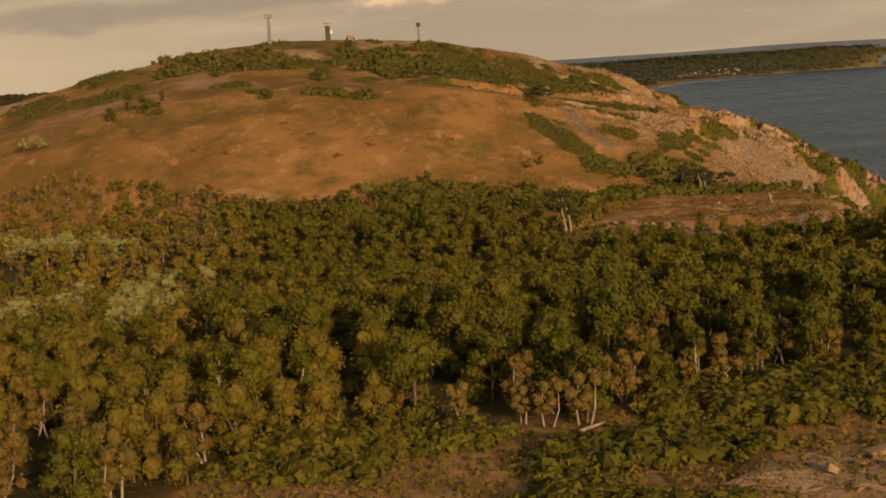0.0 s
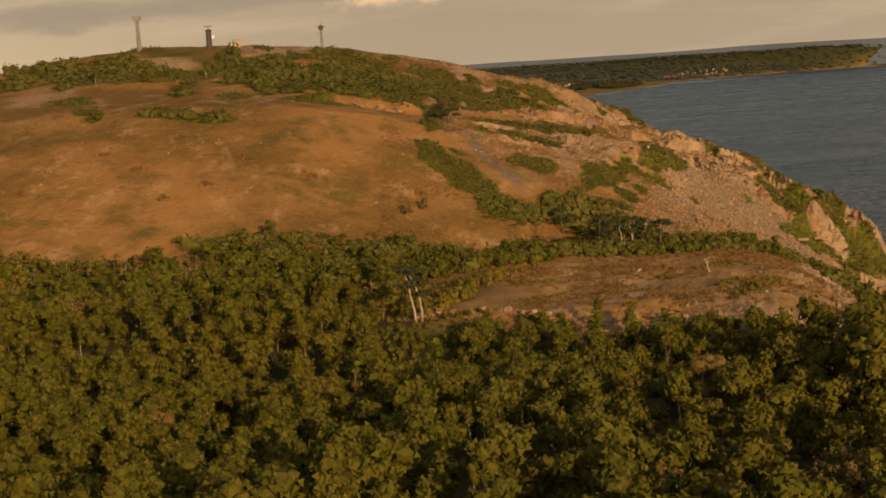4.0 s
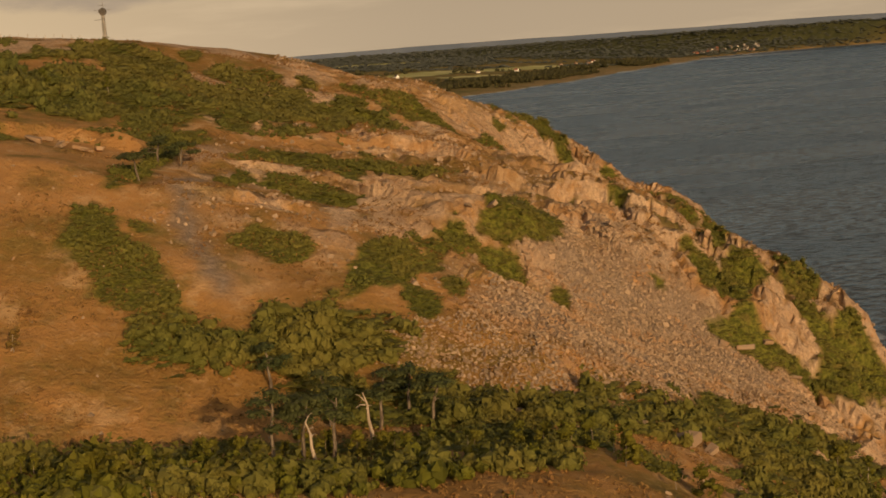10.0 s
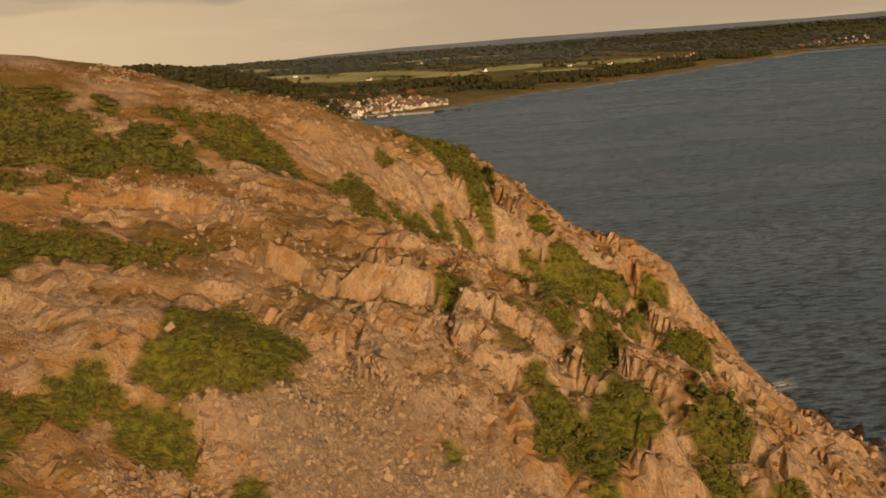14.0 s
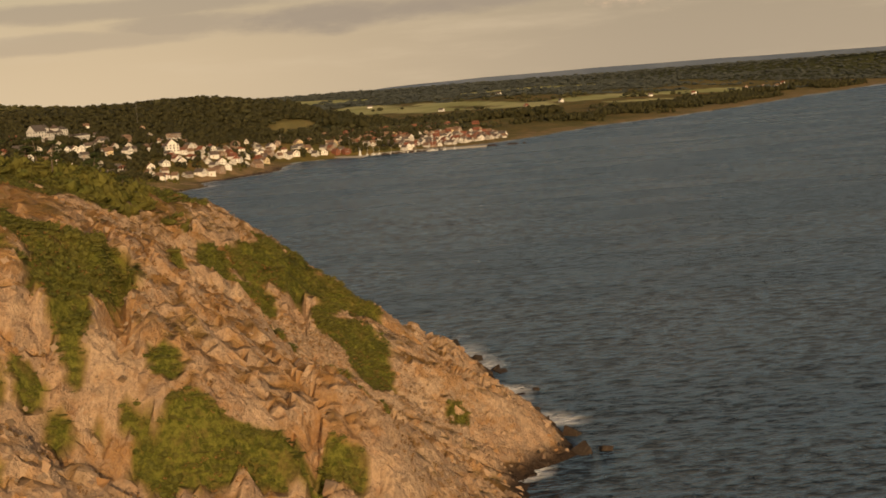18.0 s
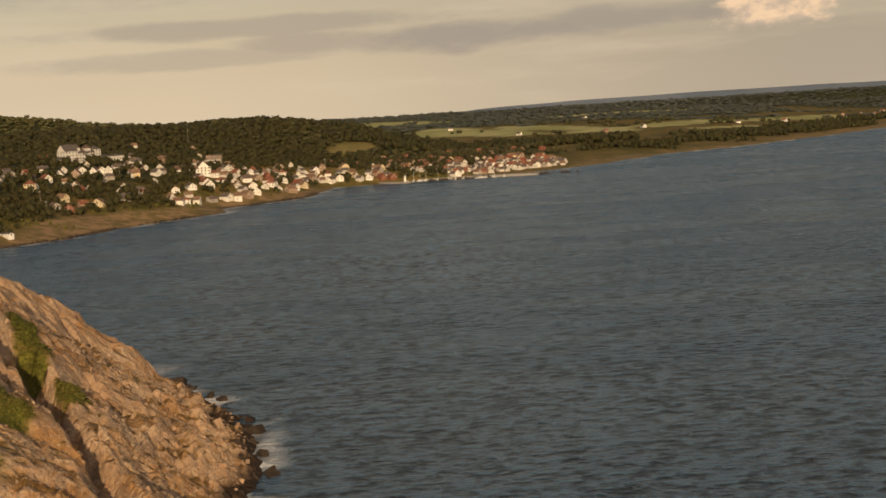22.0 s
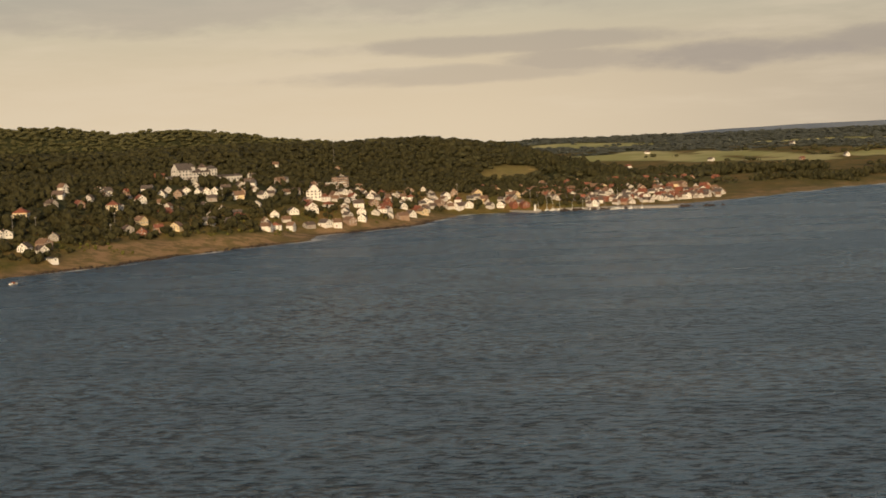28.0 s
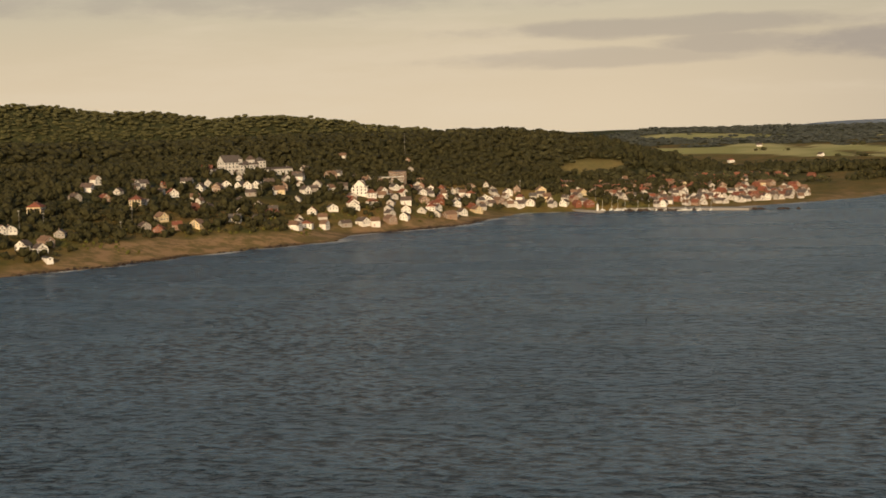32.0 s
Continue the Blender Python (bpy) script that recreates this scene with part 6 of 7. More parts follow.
# broken growth over the top of the knoll
q = scattered(rng, 44, 98, 326, 376, 1.1)
f = fbm(q[:, 0], q[:, 1], 10, 3, 181)
for pick_, lo_, hi_, leaf_, words in ((f > 0.22, 0.3, 0.7, LEAF_BROWN, "brown grass and heather on a rocky knoll"), (f < -0.3, 0.3, 0.8, LEAF_OLIVE, "low olive bushes on a rocky knoll")):
    u = q[pick_]
    tagged(strewn("knoll_growth", WISPS if hi_ < 0.75 else FINE_TUFTS, on_ground(u[:, 0], u[:, 1]), rng.uniform(lo_, hi_, len(u)), rng.uniform(0, 6.28, len(u)), leaf_, rng), words, "heather", kind="stuff")
# dense green belt at the foot of the hill
q = scattered(rng, -60, 96, 374, 414, 1.7)
base = np.interp(q[:, 0], (-60, 30, 46, 64, 80, 96), (384, 380, 381, 385, 388, 398))
head_ = np.interp(q[:, 0], (-60, 0, 40, 62, 80, 96), (404, 407, 406, 403, 402, 404))
q = q[(q[:, 1] > base + 3 * fbm(q[:, 0], q[:, 1], 7, 2, 155)) & (q[:, 1] < head_ + 4 * fbm(q[:, 0], q[:, 1], 7, 2, 157))]
s = rng.uniform(0.8, 2.0, len(q)) * (1.0 + 1.3 * fbm(q[:, 0], q[:, 1], 8, 3, 159))
olive_ = fbm(q[:, 0], q[:, 1], 6, 2, 158) + 0.3 * rng.normal(size=len(q)) > 0.1
for pick_, leaf_, words in ((olive_, SCRUB, "olive bushes in a dense belt below the slope"), (~olive_, LEAF, "dense belt of green bushes below the slope")):
    tagged(strewn("belt_bushes", FINE_TUFTS, on_ground(q[pick_, 0], q[pick_, 1]), s[pick_], rng.uniform(0, 6.28, pick_.sum()), leaf_, rng, s[pick_] * 1.35), words, "bushes", kind="stuff")
# dark thicket between the knoll and the scree
for px, py, rx, ry, k in ((66, 446, 9, 7, 2.0), (80, 436, 12, 6, 1.9), (96, 432, 12, 6, 1.7), (112, 448, 10, 8, 1.7), (128, 466, 10, 9, 1.6), (52, 441, 9, 4, 1.6), (140, 480, 9, 10, 1.5), (20, 410, 30, 4, 1.8), (128, 420, 9, 24, 2.0), (136, 450, 8, 18, 1.8), (74, 414, 26, 4, 1.2), (120, 392, 8, 16, 1.8), (44, 808, 24, 10, 2.6), (22, 818, 18, 10, 2.6), (55, 824, 9, 14, 2.4), (62, 846, 6, 12, 1.5)):
    scrub(px, py, rx * 1.2, ry * 1.25, 0, SCRUB, k, "dark thicket of low pines and juniper", 1.0, False)

# scree: loose stones on the slope
FIELD = [plain_stone(rng) for _ in range(8)]
q = scattered(rng, 66, 150, 436, 528, 0.6)
u, v = q[:, 0], q[:, 1]
lower = np.interp(u, (68, 80, 94, 110, 119, 143, 150), (446, 444, 439, 452, 472, 499, 505))
upper = np.interp(u, (68, 83, 88, 92, 96, 112, 128, 143, 150), (452, 463, 478, 509, 517, 521, 518, 512, 505))
q = q[(v > lower + 1.5 * fbm(u, v, 6, 2, 161)) & (v < upper + 3 * fbm(u, v, 7, 2, 163))]
q = q[mat_cover(q[:, 0], q[:, 1]) < 0.35]
gp = on_ground(q[:, 0], q[:, 1])
sz = rng.uniform(0.4, 1.1, len(q)) ** 1.6 * 0.46 + 0.05
near_edge = np.argsort(-sz)
scree = tagged(new("scree"), "slope of loose angular brown-grey stones below the crag", "scree", kind="structure")
meshes = [mesh_from("stone", v_, f_, PIECE_STONE, False) for v_, f_ in FIELD]
for i in near_edge[:290]:
    ob = new("stone", meshes[i % 8])
    ob.parent = scree
    ob.matrix_basis = Matrix.LocRotScale(gp[i], Euler(rng.uniform(0, 6, 3)), Vector(rng.uniform(0.8, 1.25, 3)) * float(sz[i]))
rest = near_edge[290:]


def tumbled(name, shapes, places, sizes, material, label, category):
    """Stones in one mesh, each turned its own way."""
    vs, fs, n = [], [], 0
    turns = rng.normal(size=(len(places), 4))
    turns /= np.linalg.norm(turns, axis=1)[:, None]
    w, x, y, z = turns.T
    R = np.stack([1 - 2 * (y * y + z * z), 2 * (x * y - z * w), 2 * (x * z + y * w), 2 * (x * y + z * w), 1 - 2 * (x * x + z * z), 2 * (y * z - x * w), 2 * (x * z - y * w), 2 * (y * z + x * w), 1 - 2 * (x * x + y * y)], -1).reshape(-1, 3, 3)
    which = rng.integers(0, len(shapes), len(places))
    for s, (v, f) in enumerate(shapes):
        ix = np.where(which == s)[0]
        out = np.einsum("nij,kj->nki", R[ix], v) * sizes[ix][:, None, None] + places[ix][:, None, :]
        vs.append(out.reshape(-1, 3))
        fs.append((f[None] + (np.arange(len(ix)) * len(v))[:, None, None] + n).reshape(-1, 3))
        n += len(ix) * len(v)
    return tagged(new(name, mesh_from(name, np.concatenate(vs), np.concatenate(fs), material, False)), label, category, kind="stuff")


loose = tumbled("loose_stones", FIELD, gp[rest], sz[rest], STONE, "loose angular stones packed on the scree slope", "stones")
# pale stones on the grass, blocks on crags and knoll
q = scattered(rng, -120, 75, 405, 520, 3.4)
q = q[rng.uniform(size=len(q)) < 0.45]
tumbled("field_stones", FIELD, on_ground(q[:, 0], q[:, 1]), rng.uniform(0.2, 1.0, len(q)) ** 4 * 0.45 + 0.1, STONE, "pale stones scattered on the dry grass", "stones")
q = scattered(rng, 60, 190, 330, 1030, 1.35)
zz, dd = height(q[:, 0], q[:, 1])
f = fbm(q[:, 0], q[:, 1], 24, 3, 171)
q = q[(dd > 3) & (dd < 95) & (f > 0.05) & (q[:, 1] > 430) & (rng.uniform(size=len(q)) < 0.6)]
wide_ = scattered(rng, 38, 120, 470, 690, 1.5)
dd = inland(wide_[:, 0], wide_[:, 1])
q = np.concatenate([q, wide_[(dd > 60) & (fbm(wide_[:, 0], wide_[:, 1], 14, 3, 217) > -0.15) & (rng.uniform(size=len(wide_)) < 0.75)]])
q = q[mat_cover(q[:, 0], q[:, 1]) < 0.35]
tumbled("crag_stones", FIELD, on_ground(q[:, 0], q[:, 1]), rng.uniform(0.3, 1.0, len(q)) ** 4 * 0.7 + 0.16, STONE, "broken blocks on the rock slopes", "stones")
q = scattered(rng, 52, 98, 326, 374, 1.1)
q = q[(np.abs(fbm(q[:, 0], q[:, 1], 15, 3, 183)) < 0.1) & (rng.uniform(size=len(q)) < 0.6)]
tumbled("knoll_stones", FIELD, on_ground(q[:, 0], q[:, 1]), rng.uniform(0.2, 1.0, len(q)) ** 3 * 0.5 + 0.1, STONE, "pale stones bedded in the grass of a knoll", "stones")
q = scattered(rng, 92, 124, 772, 818, 0.6)
q = q[((q[:, 0] - 109) / 9.5) ** 2 + ((q[:, 1] - 797) / 11) ** 2 + 0.5 * fbm(q[:, 0], q[:, 1], 7, 2, 173) < 1]
q = q[mat_cover(q[:, 0], q[:, 1]) < 0.35]
tumbled("loose_stones", FIELD, on_ground(q[:, 0], q[:, 1]), rng.uniform(0.5, 1.0, len(q)) ** 2 * 0.7, STONE, "grey-brown loose stones in a hollow of the point", "stones")
q = np.concatenate([scattered(rng, 24, 80, 318, 342, 1.3), scattered(rng, 84, 112, 330, 400, 1.3)])
ledge = np.interp(q[:, 0], (24, 36, 44, 56, 80), (341, 334, 328, 325, 322))
rim_ = np.interp(q[:, 1], (330, 370, 400), (97, 103, 107))
q = q[np.where(q[:, 0] < 82, np.abs(q[:, 1] - ledge) < 1.8, np.abs(q[:, 0] - rim_) < 3.2)]
tumbled("ledge_stones", FIELD, on_ground(q[:, 0], q[:, 1]), rng.uniform(0.3, 1.0, len(q)) ** 2 * 0.75 + 0.2, STONE, "pale broken rock ledge round a grassy knoll", "rocks")
q = scattered(rng, 26, 104, 328, 384, 1.5)
f = fbm(q[:, 0], q[:, 1], 11, 3, 175)
q = q[(f > 0.12) & (rng.uniform(size=len(q)) < 0.75)]
tagged(strewn("knoll_grass", TUFTS, on_ground(q[:, 0], q[:, 1]), rng.uniform(0.4, 1.0, len(q)), rng.uniform(0, 6.28, len(q)), HEATHER, rng, rng.uniform(0.2, 0.6, len(q))), "brown tufts of grass and low growth on the knoll", "grass", kind="stuff")
q = scattered(rng, 40, 190, 640, 1030, 2.4)
dd = inland(q[:, 0], q[:, 1])
q = q[(dd > 0) & (dd < 20) & (rng.uniform(size=len(q)) < 0.45)]
low_ = height(q[:, 0], q[:, 1])[0] < 2.8
for set_, stone_, words in ((q[~low_], CRAG_STONE, "broken rock ribs above the waterline"), (q[low_], WET_STONE, "dark wet blocks along the waterline")):
    tumbled("shore_blocks", FIELD, on_ground(set_[:, 0], set_[:, 1]) - (0, 0, 0.5), rng.uniform(0.4, 1.0, len(set_)) ** 2 * 1.5 + 0.4, stone_, words, "rocks")
q = scattered(rng, 60, 190, 495, 1030, 2.6)
zz, dd = height(q[:, 0], q[:, 1])
st = slope_of(q[:, 0], q[:, 1])
q = q[(dd > 2) & (dd < 100) & (st > 0.35) & (mat_cover(q[:, 0], q[:, 1]) < 0.3) & (rng.uniform(size=len(q)) < 0.5) & (fbm(q[:, 0], q[:, 1], 30, 3, 177) > -0.15)]
tumbled("crag_blocks", FIELD, on_ground(q[:, 0], q[:, 1]) - (0, 0, 0.3), rng.uniform(0.35, 1.0, len(q)) ** 3 * 1.0 + 0.35, CRAG_STONE, "jointed blocks standing out of the crag", "rocks")
y_ = np.arange(1640, 2235, 1.3)
x_ = coast(y_) + 9 * (fbm(coast(y_) * 0.4, y_, 26, 3, 5)) - rng.uniform(-1.0, 5.5, len(y_))
rows2 = fbm(x_ * 0, y_, 70, 3, 179) + 0.12 * rng.normal(size=len(y_)) > -0.08
q = np.stack([x_, y_ + rng.normal(size=len(y_))], -1)[rows2]
tumbled("shore_weed", FIELD, np.maximum(on_ground(q[:, 0], q[:, 1]), (-1e6, -1e6, 0.1)), rng.uniform(0.9, 2.4, len(q)), WET_STONE, "dark weed-covered stones along the beach", "rocks")
BLOCKS = [mesh_from("boulder", *stone(rng), PIECE_STONE, False) for _ in range(5)]
boulder = None
for x, y, s in ((111, 520, 3.6), (108, 524, 3.0), (90, 509, 3.4), (93, 512, 2.6), (86, 507, 2.4), (132, 511, 4.4), (137, 516, 4.2), (128, 508, 3.2), (141, 512, 3.0), (14, 514, 3.4), (17, 511, 2.6), (24, 509, 3.0), (110, 431, 4.0), (114, 434, 3.2), (105, 430, 3.0), (30, 119, 2.4), (33, 121, 2.0), (28, 117, 1.6), (37, 128, 2.6), (39, 131, 2.2), (26, 116, 1.4), (35, 124, 3.2), (36, 120, 2.6), (34, 117, 2.2), (31, 116, 1.8), (40, 136, 3.0), (42, 148, 3.4), (44, 144, 2.4), (13, 509, 4.6), (22, 506, 4.2), (18, 507, 3.0), (111, 433, 5.2), (146, 664, 4.4), (150, 660, 3.8), (102, 364, 2.6)):
    z = float(height(np.array([x], float), np.array([y], float))[0][0])
    ob = tagged(new("boulder", BLOCKS[int(x) % 5]), "large angular boulder of weathered brown rock", "boulder", "boulders of the headland")
    ob.matrix_basis = Matrix.LocRotScale((x, y, z + s * 0.12), Euler(rng.uniform(-0.5, 0.5, 3) + (0, 0, x)), Vector((rng.uniform(0.9, 1.4), rng.uniform(0.7, 1.0), rng.uniform(0.4, 0.6))) * s * 0.5)
# dark wet rocks in the surf
SURF = [mesh_from("sea_rock", *stone(rng), WET_STONE, False) for _ in range(4)]
for x, y, s in ((167, 819, 7), (172, 822, 5), (163, 838, 6), (160, 826, 7), (140, 884, 6), (145, 888, 4), (136, 921, 6), (133, 926, 4.5), (125, 942, 5), (113, 969, 6), (109, 973, 5), (105, 987, 6), (100, 992, 4), (84, 1017, 6), (78, 1022, 4), (60, 1041, 6), (66, 1036, 4), (50, 1048, 5), (176, 740, 6), (180, 730, 5), (190, 690, 6), (193, 682, 5), (187, 712, 4), (149, 893, 3.5), (151, 868, 4), (118, 955, 4)):
    ob = tagged(new("sea_rock", SURF[int(x) % 4]), "dark wet rock at the water's edge", "rock", "rocks in the surf")
    ob.matrix_basis = Matrix.LocRotScale((x, y, rng.uniform(-0.6, 0.5)), Euler(rng.uniform(-0.4, 0.4, 3) + (0, 0, x)), Vector((s * 0.62, s * rng.uniform(0.4, 0.65), s * rng.uniform(0.3, 0.5))))
tip = np.random.default_rng(77)
for x, y, s in ((-43, 1150, 9), (-37, 1143, 6), (-21, 1120, 8), (-11, 1108, 7), (22, 1076, 6), (33, 1064, 8), (41, 1057, 7), (57, 1043, 9), (52, 1046, 7), (63, 1035, 7)):
    ob = tagged(new("sea_rock", SURF[int(x) % 4]), "dark wet rock off the tip of the headland", "rock", "rocks in the surf")
    ob.matrix_basis = Matrix.LocRotScale((x, y, 0.4), Euler(tip.uniform(-0.4, 0.4, 3) + (0, 0, x)), Vector((s * 0.62, s * tip.uniform(0.4, 0.65), s * tip.uniform(0.35, 0.55))))


def pine(tall, crowns, bend, label, bare=False, stems=1):
    ob = tagged(new("pine_tree"), label, "tree", "pines of the headland")
    clouds = []
    for k in range(stems):
        foot = np.array([k * 1.0, 0.2 * k, -0.5])
        knee = foot + (bend[0] * 0.35 + 0.3 * k, bend[1] * 0.4, tall * 0.5)
        tip = foot + (bend[0] - 0.5 * k, bend[1], tall)
        stem = part("trunk", mesh_from("trunk", *limb([foot, (foot + knee) / 2 + (0.15, 0, 0), knee, (knee + tip) / 2 + (0.2, 0.1, 0.1), tip], [0.26, 0.22, 0.18, 0.13, 0.07], 7), DEAD_WOOD if bare or stems > 1 else BARK), ob)
        for j in range(crowns):
            t = rng.uniform(0.5, 1.0)
            root = knee * (1 - (t - 0.5) * 2) + tip * (t - 0.5) * 2
            a, out = rng.uniform(0, 6.28), rng.uniform(0.7, 2.4)
            end = root + np.array([math.cos(a) * out, math.sin(a) * out, rng.uniform(-0.2, 0.7)])
            part("limb", mesh_from("limb", *limb([root, (root + end) / 2 + (0, 0, 0.2), end], [0.09, 0.06, 0.03], 5), DEAD_WOOD if bare else BARK), stem)
            clouds.append((*end, rng.uniform(0.8, 1.5), rng.uniform(0.3, 0.5)))
        clouds.append((*tip, 1.4, 0.5))
    if not bare:
        part("crown", mesh_from("crown", *joined([leaves(rng, clouds, 90 * len(clouds), 0.17, 0.8), boughs(rng, clouds, 0.7)]), NEEDLES, False), ob)
    return ob


placed(pine(9.2, 7, (-1.7, 0.4), "two-stemmed pine with bleached trunks and a thin flat crown", stems=2), 27.4, 333.5)
for x, y, tall, bend in ((64.3, 402.2, 8.2, (0.4, 0.5)), (67, 405, 7.2, (1.0, 0.2)), (70, 408, 7.8, (0.8, 0.6)), (66, 412, 6.8, (-0.4, 0.6)), (74, 425, 7.4, (0.8, 0.3)), (68, 428, 7.0, (-1.0, 0.4)), (80, 426, 6.6, (1.2, 0.2)), (77, 432, 6.2, (0.6, 0.2)), (60, 436, 5.8, (-0.5, 0.4)), (34, 507, 5.0, (0.6, 0.3)), (34.5, 489, 4.6, (-0.8, 0.3)), (37, 512, 4.2, (0.5, 0.1)), (50, 806, 8.0, (0.8, 0.2)), (44, 812, 8.2, (-0.8, 0.2)), (38, 818, 7.8, (0.6, 0.4)), (56, 815, 7.2, (1.0, 0.3)), (28, 822, 7.5, (0.8, 0.2)), (20, 826, 5.0, (-0.6, 0.2)), (60, 822, 4.6, (0.7, 0.2)), (34, 810, 7.0, (0.5, 0.3))):
    placed(pine(tall, 7, bend, "wind-bent pine with a dark flat crown on the heath"), x, y)
for x, y, tall in ((73.5, 418.5, 6.2), (62, 813, 4.4), (79.6, 364.7, 3.0), (69, 400, 5.4)):
    placed(pine(tall, 3, (-0.7, 0.2), "dead bare pine with bleached grey wood", bare=True), x, y)
for x, y, key, s in ((25.5, 430, "thorn", 0.62), (29.5, 433.5, "thorn", 0.6), (-90, 478, "oak", 0.7), (-95, 483, "oak", 0.75), (-84, 480, "birch", 0.6), (-100, 476, "oak", 0.6), (-67, 558, "birch", 0.8), (-52, 560, "oak", 0.55), (-75, 410, "thorn", 0.7), (-70, 412, "thorn", 0.7), (-62, 411, "thorn", 0.75), (-124, 461, "willow", 0.75), (-119, 463, "willow", 0.6), (-35, 566, "birch", 0.6), (-20, 560, "oak", 0.5), (0, 566, "oak", 0.55), (12, 572, "birch", 0.5)):
    trunk, crown, label, _ = KINDS[key][int(abs(x)) % len(KINDS[key])]
    ob = tagged(new("tree"), label + ", stunted by the wind", "tree", "small trees of the hill")
    part("trunk", trunk, ob)
    part("crown", crown, ob)
    placed(ob, x, y, x * 37)
    ob.scale = (s, s, s)
for x, y, key, s in ((63.4, 272, "thorn", 1.5), (30.3, 288.7, "birch", 1.1), (44.1, 233.1, "birch", 1.15), (-1.7, 266.3, "thorn", 1.3), (15.1, 290.3, "thorn", 1.2), (62.3, 302.1, "birch", 1.0), (17, 152, "thorn", 1.0), (26, 158, "birch", 0.8), (33, 162, "thorn", 0.9), (-31, 150, "birch", 0.95), (-29.5, 152, "birch", 0.9), (-28, 154, "birch", 1.0), (-37, 167, "birch", 0.9), (-22, 145, "birch", 0.6), (-17, 146, "birch", 0.62), (-11, 144.5, "birch", 0.5), (9, 143, "thorn", 0.9), (-8, 150, "birch", 0.75)):
    trunk, crown, label, _ = KINDS[key][int(abs(x)) % len(KINDS[key])]
    ob = tagged(new("tree"), label + ", standing clear of its neighbours", "tree", "trees of the hollow")
    part("trunk", trunk, ob)
    part("crown", crown, ob)
    placed(ob, x, y, x * 37)
    ob.scale = (s, s, s)
log = tagged(new("fallen_log", mesh_from("fallen_log", *limb([(-3.4, 0, 0.25), (-0.5, 0.25, 0.3), (3.6, -0.1, 0.2)], [0.26, 0.22, 0.12], 7), DEAD_WOOD)), "bleached fallen trunk lying in a grassy clearing", "log")
placed(log, 12.2, 139.8, 56)
for x, y in ((29, 443), (21, 428), (-19.5, 438.5), (-28, 432), (-60, 436), (-12, 452), (18, 420), (-45, 455), (-70, 440), (4, 444), (-36, 446)):
    q = np.stack([rng.normal(size=9) * 0.7 + x, rng.normal(size=9) * 0.5 + y], -1)
    tagged(strewn("bush", TUFTS, on_ground(q[:, 0], q[:, 1]), rng.uniform(0.5, 0.9, 9), rng.uniform(0, 6.28, 9), HEATHER, rng), "small rust-brown bush on the dry slope", "bush", "rusty bushes")

# ---------------------------------------------------------------- masts on the hilltop
RUST = plaster("dark_painted_steel", (0.07, 0.065, 0.06), (0.12, 0.1, 0.085))


def strut(a, b, r=0.06):
    a, b = np.array(a, float), np.array(b, float)
    return mesh_from("brace", *limb([a, (a + b) / 2, b], [r, r, r], 5), METAL)


def lattice(ob, tall, half, bays, material=METAL, taper=0.6):
    k = lambda z: half * (1 - (1 - taper) * z / tall)
    for sx_, sy_ in ((-1, -1), (1, -1), (1, 1), (-1, 1)):
        part("leg", mesh_from("leg", *limb([(sx_ * half, sy_ * half, -0.6), (sx_ * k(tall / 2), sy_ * k(tall / 2), tall / 2), (sx_ * k(tall), sy_ * k(tall), tall)], [0.12, 0.1, 0.09], 5), material), ob)
    for i in range(bays):
        z0, z1 = tall * i / bays, tall * (i + 1) / bays
        for n in range(4):
            a, b = ((-1, -1), (1, -1), (1, 1), (-1, 1))[n], ((1, -1), (1, 1), (-1, 1), (-1, -1))[n]
            part("brace", strut((a[0] * k(z0), a[1] * k(z0), z0), (b[0] * k(z1), b[1] * k(z1), z1)), ob)


tower = tagged(new("lattice_mast"), "grey steel lattice mast with a flat platform head", "mast")
lattice(tower, 10.6, 0.62, 6)
part("core", mesh_from("core", *limb([(0, 0, -0.6), (0, 0, 5), (0, 0, 10.6)], [0.62, 0.5, 0.42], 8), METAL), tower)
part("platform", mesh_from("platform", *block(-1.4, 1.4, -0.7, 0.7, 10.5, 10.75), METAL, False), tower)
part("lamp_panel", mesh_from("lamp_panel", *block(-1.5, 1.5, -0.3, 0.1, 10.75, 12.0), METAL, False), tower)
placed(tower, -62.9, 611.3)
radar = tagged(new("radar_tower"), "stubby dark radar tower with a rotating bar and a white dish", "tower")
part("shaft", mesh_from("shaft", *limb([(0, 0, -0.5), (0, 0, 2.8), (0, 0, 5.6)], [1.05, 0.95, 0.9], 12), RUST), radar)
part("cap", mesh_from("cap", *limb([(0, 0, 5.5), (0, 0, 5.8), (0, 0, 6.1)], [1.15, 1.2, 0.5], 12), RUST), radar)
part("axle", mesh_from("axle", *rod(0, 0, 6.0, 7.0, 0.25), METAL), radar)
part("antenna_bar", mesh_from("antenna_bar", *block(-1.5, 1.5, -0.25, 0.25, 6.9, 7.35), METAL, False), radar)
dv, df = limb([(1.05, -0.5, 3.6), (1.25, -0.65, 3.6), (1.5, -0.85, 3.6)], [0.15, 0.5, 0.75], 14)
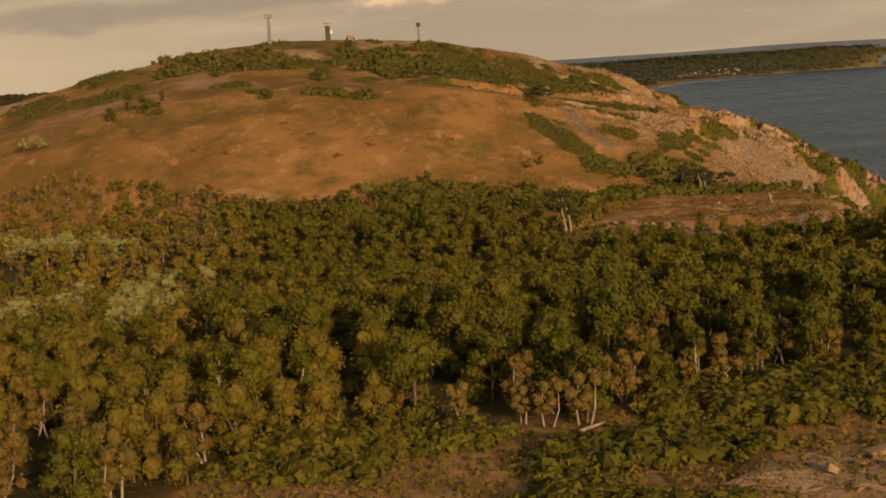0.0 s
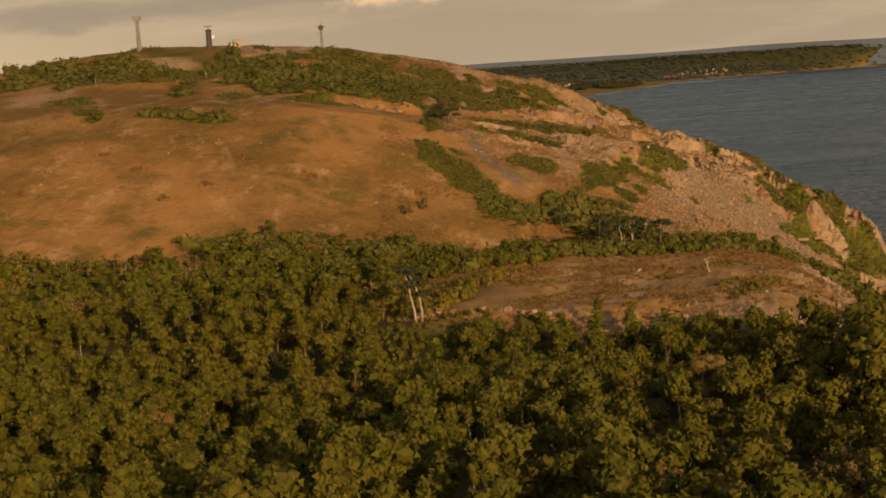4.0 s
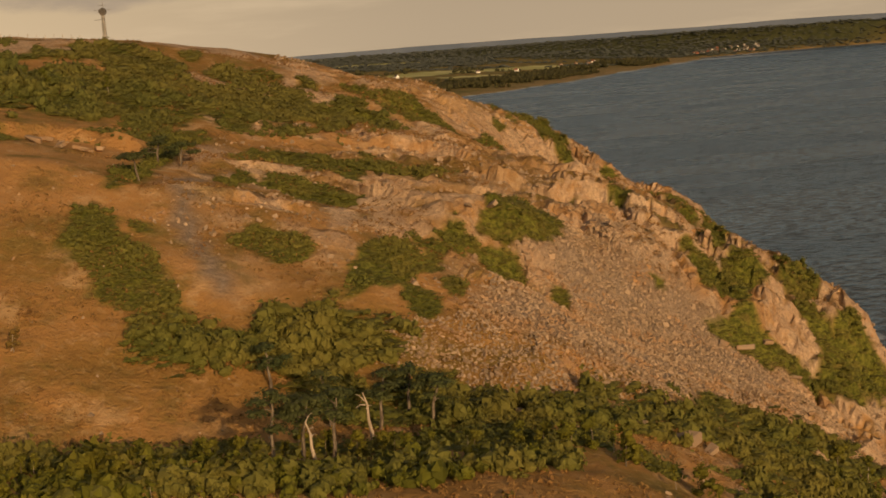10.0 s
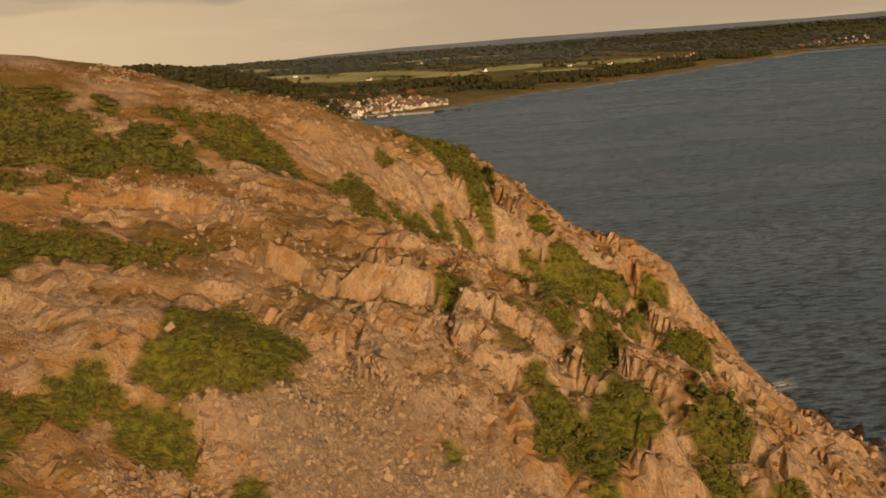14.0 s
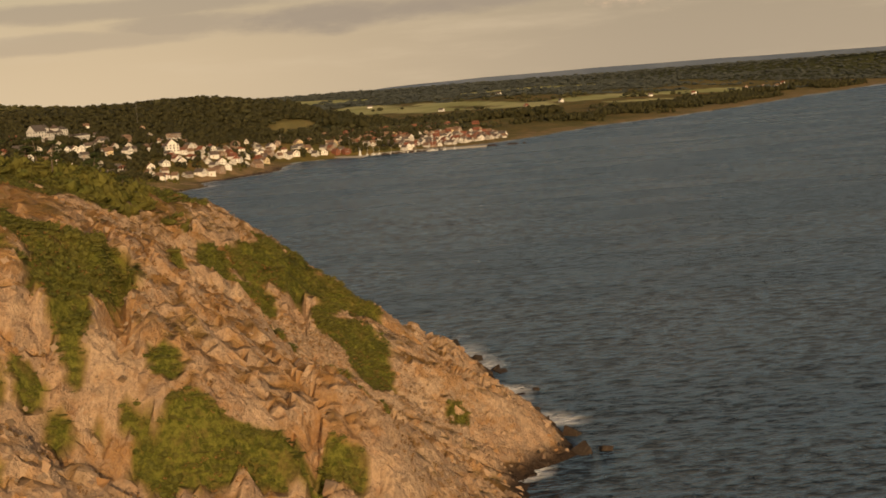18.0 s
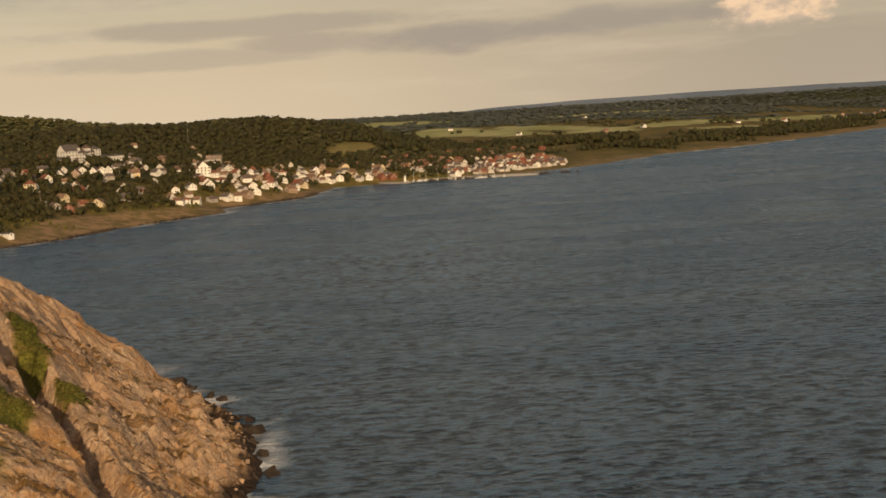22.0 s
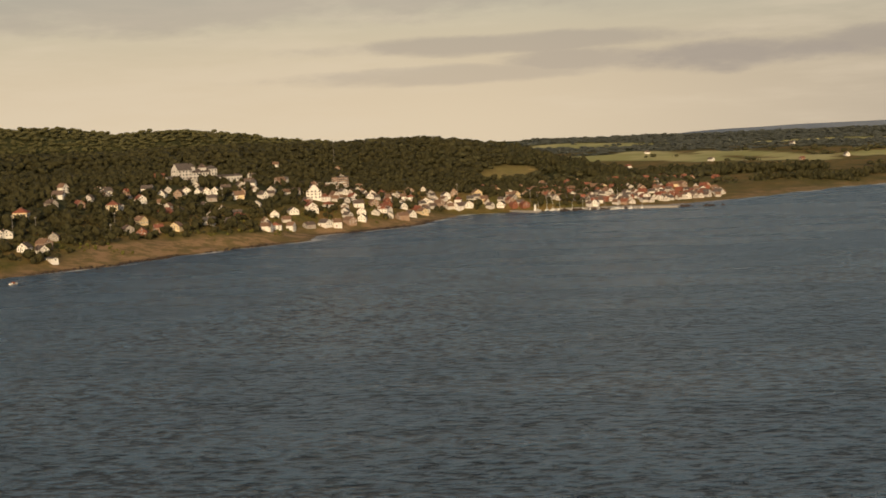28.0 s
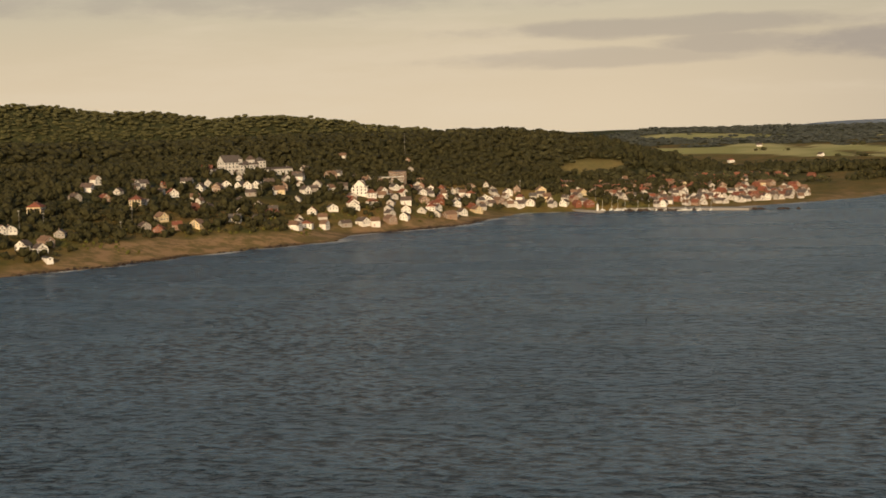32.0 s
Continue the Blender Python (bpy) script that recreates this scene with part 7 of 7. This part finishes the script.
part("dish", mesh_from("dish", dv, df, WHITE_PAINT), radar)
placed(radar, -40, 615.2)
relay = tagged(new("relay_mast"), "slim lattice mast with a drum aerial and side rods", "mast")
lattice(relay, 7.6, 0.36, 7, METAL, 0.8)
part("core", mesh_from("core", *limb([(0, 0, -0.6), (0, 0, 3.5), (0, 0, 7.4)], [0.36, 0.32, 0.28], 8), METAL), relay)
part("drum", mesh_from("drum", *limb([(0, -0.5, 7.0), (0, 0, 7.0), (0, 0.5, 7.0)], [0.95, 1.0, 0.95], 14), RUST), relay)
part("drum_face", mesh_from("drum_face", *limb([(0, -0.52, 7.0), (0, -0.56, 7.0), (0, -0.6, 7.0)], [0.94, 0.6, 0.05], 14), RUST), relay)
part("whip", mesh_from("whip", *rod(0.2, 0, 7.6, 10.6, 0.06), METAL), relay)
for z, a, b in ((7.4, -2.2, 2.2), (5.0, -2.3, 0.4), (8.6, -0.9, 0.9)):
    part("side_rod", mesh_from("side_rod", *limb([(a, 0, z), ((a + b) / 2, 0, z), (b, 0, z)], [0.06, 0.07, 0.06], 5), METAL), relay)
placed(relay, -4, 643.4)
HUT_STONE = plaster("hut_stone", (0.5, 0.35, 0.23), (0.38, 0.26, 0.17))
bunker = tagged(new("masonry_hut"), "small square masonry hut on the hilltop", "hut")
part("wall", mesh_from("wall", *block(-1.3, 1.3, -1.3, 1.3, -1, 2.3), HUT_STONE, False), bunker)
part("roof", mesh_from("roof", *block(-1.5, 1.5, -1.5, 1.5, 2.3, 2.55), CONCRETE, False), bunker)
part("door", mesh_from("door", *block(-0.5, 0.5, -0.06, 0.06, -1.05, 1.05), GREY_WOOD, False), bunker).matrix_basis = pose(0, -1.33, 1.05)
placed(bunker, -31, 618, 12)
fence = tagged(new("fence"), "row of wooden posts with wire on the hilltop", "fence", kind="structure")
for i in range(12):
    x, y = -28 + i * 1.9, 620 + i * 0.9
    z = float(height(np.array([x]), np.array([y]))[0][0])
    part("post", mesh_from("post", *rod(x, y, z - 0.3, z + 1.3, 0.09), DEAD_WOOD), fence)
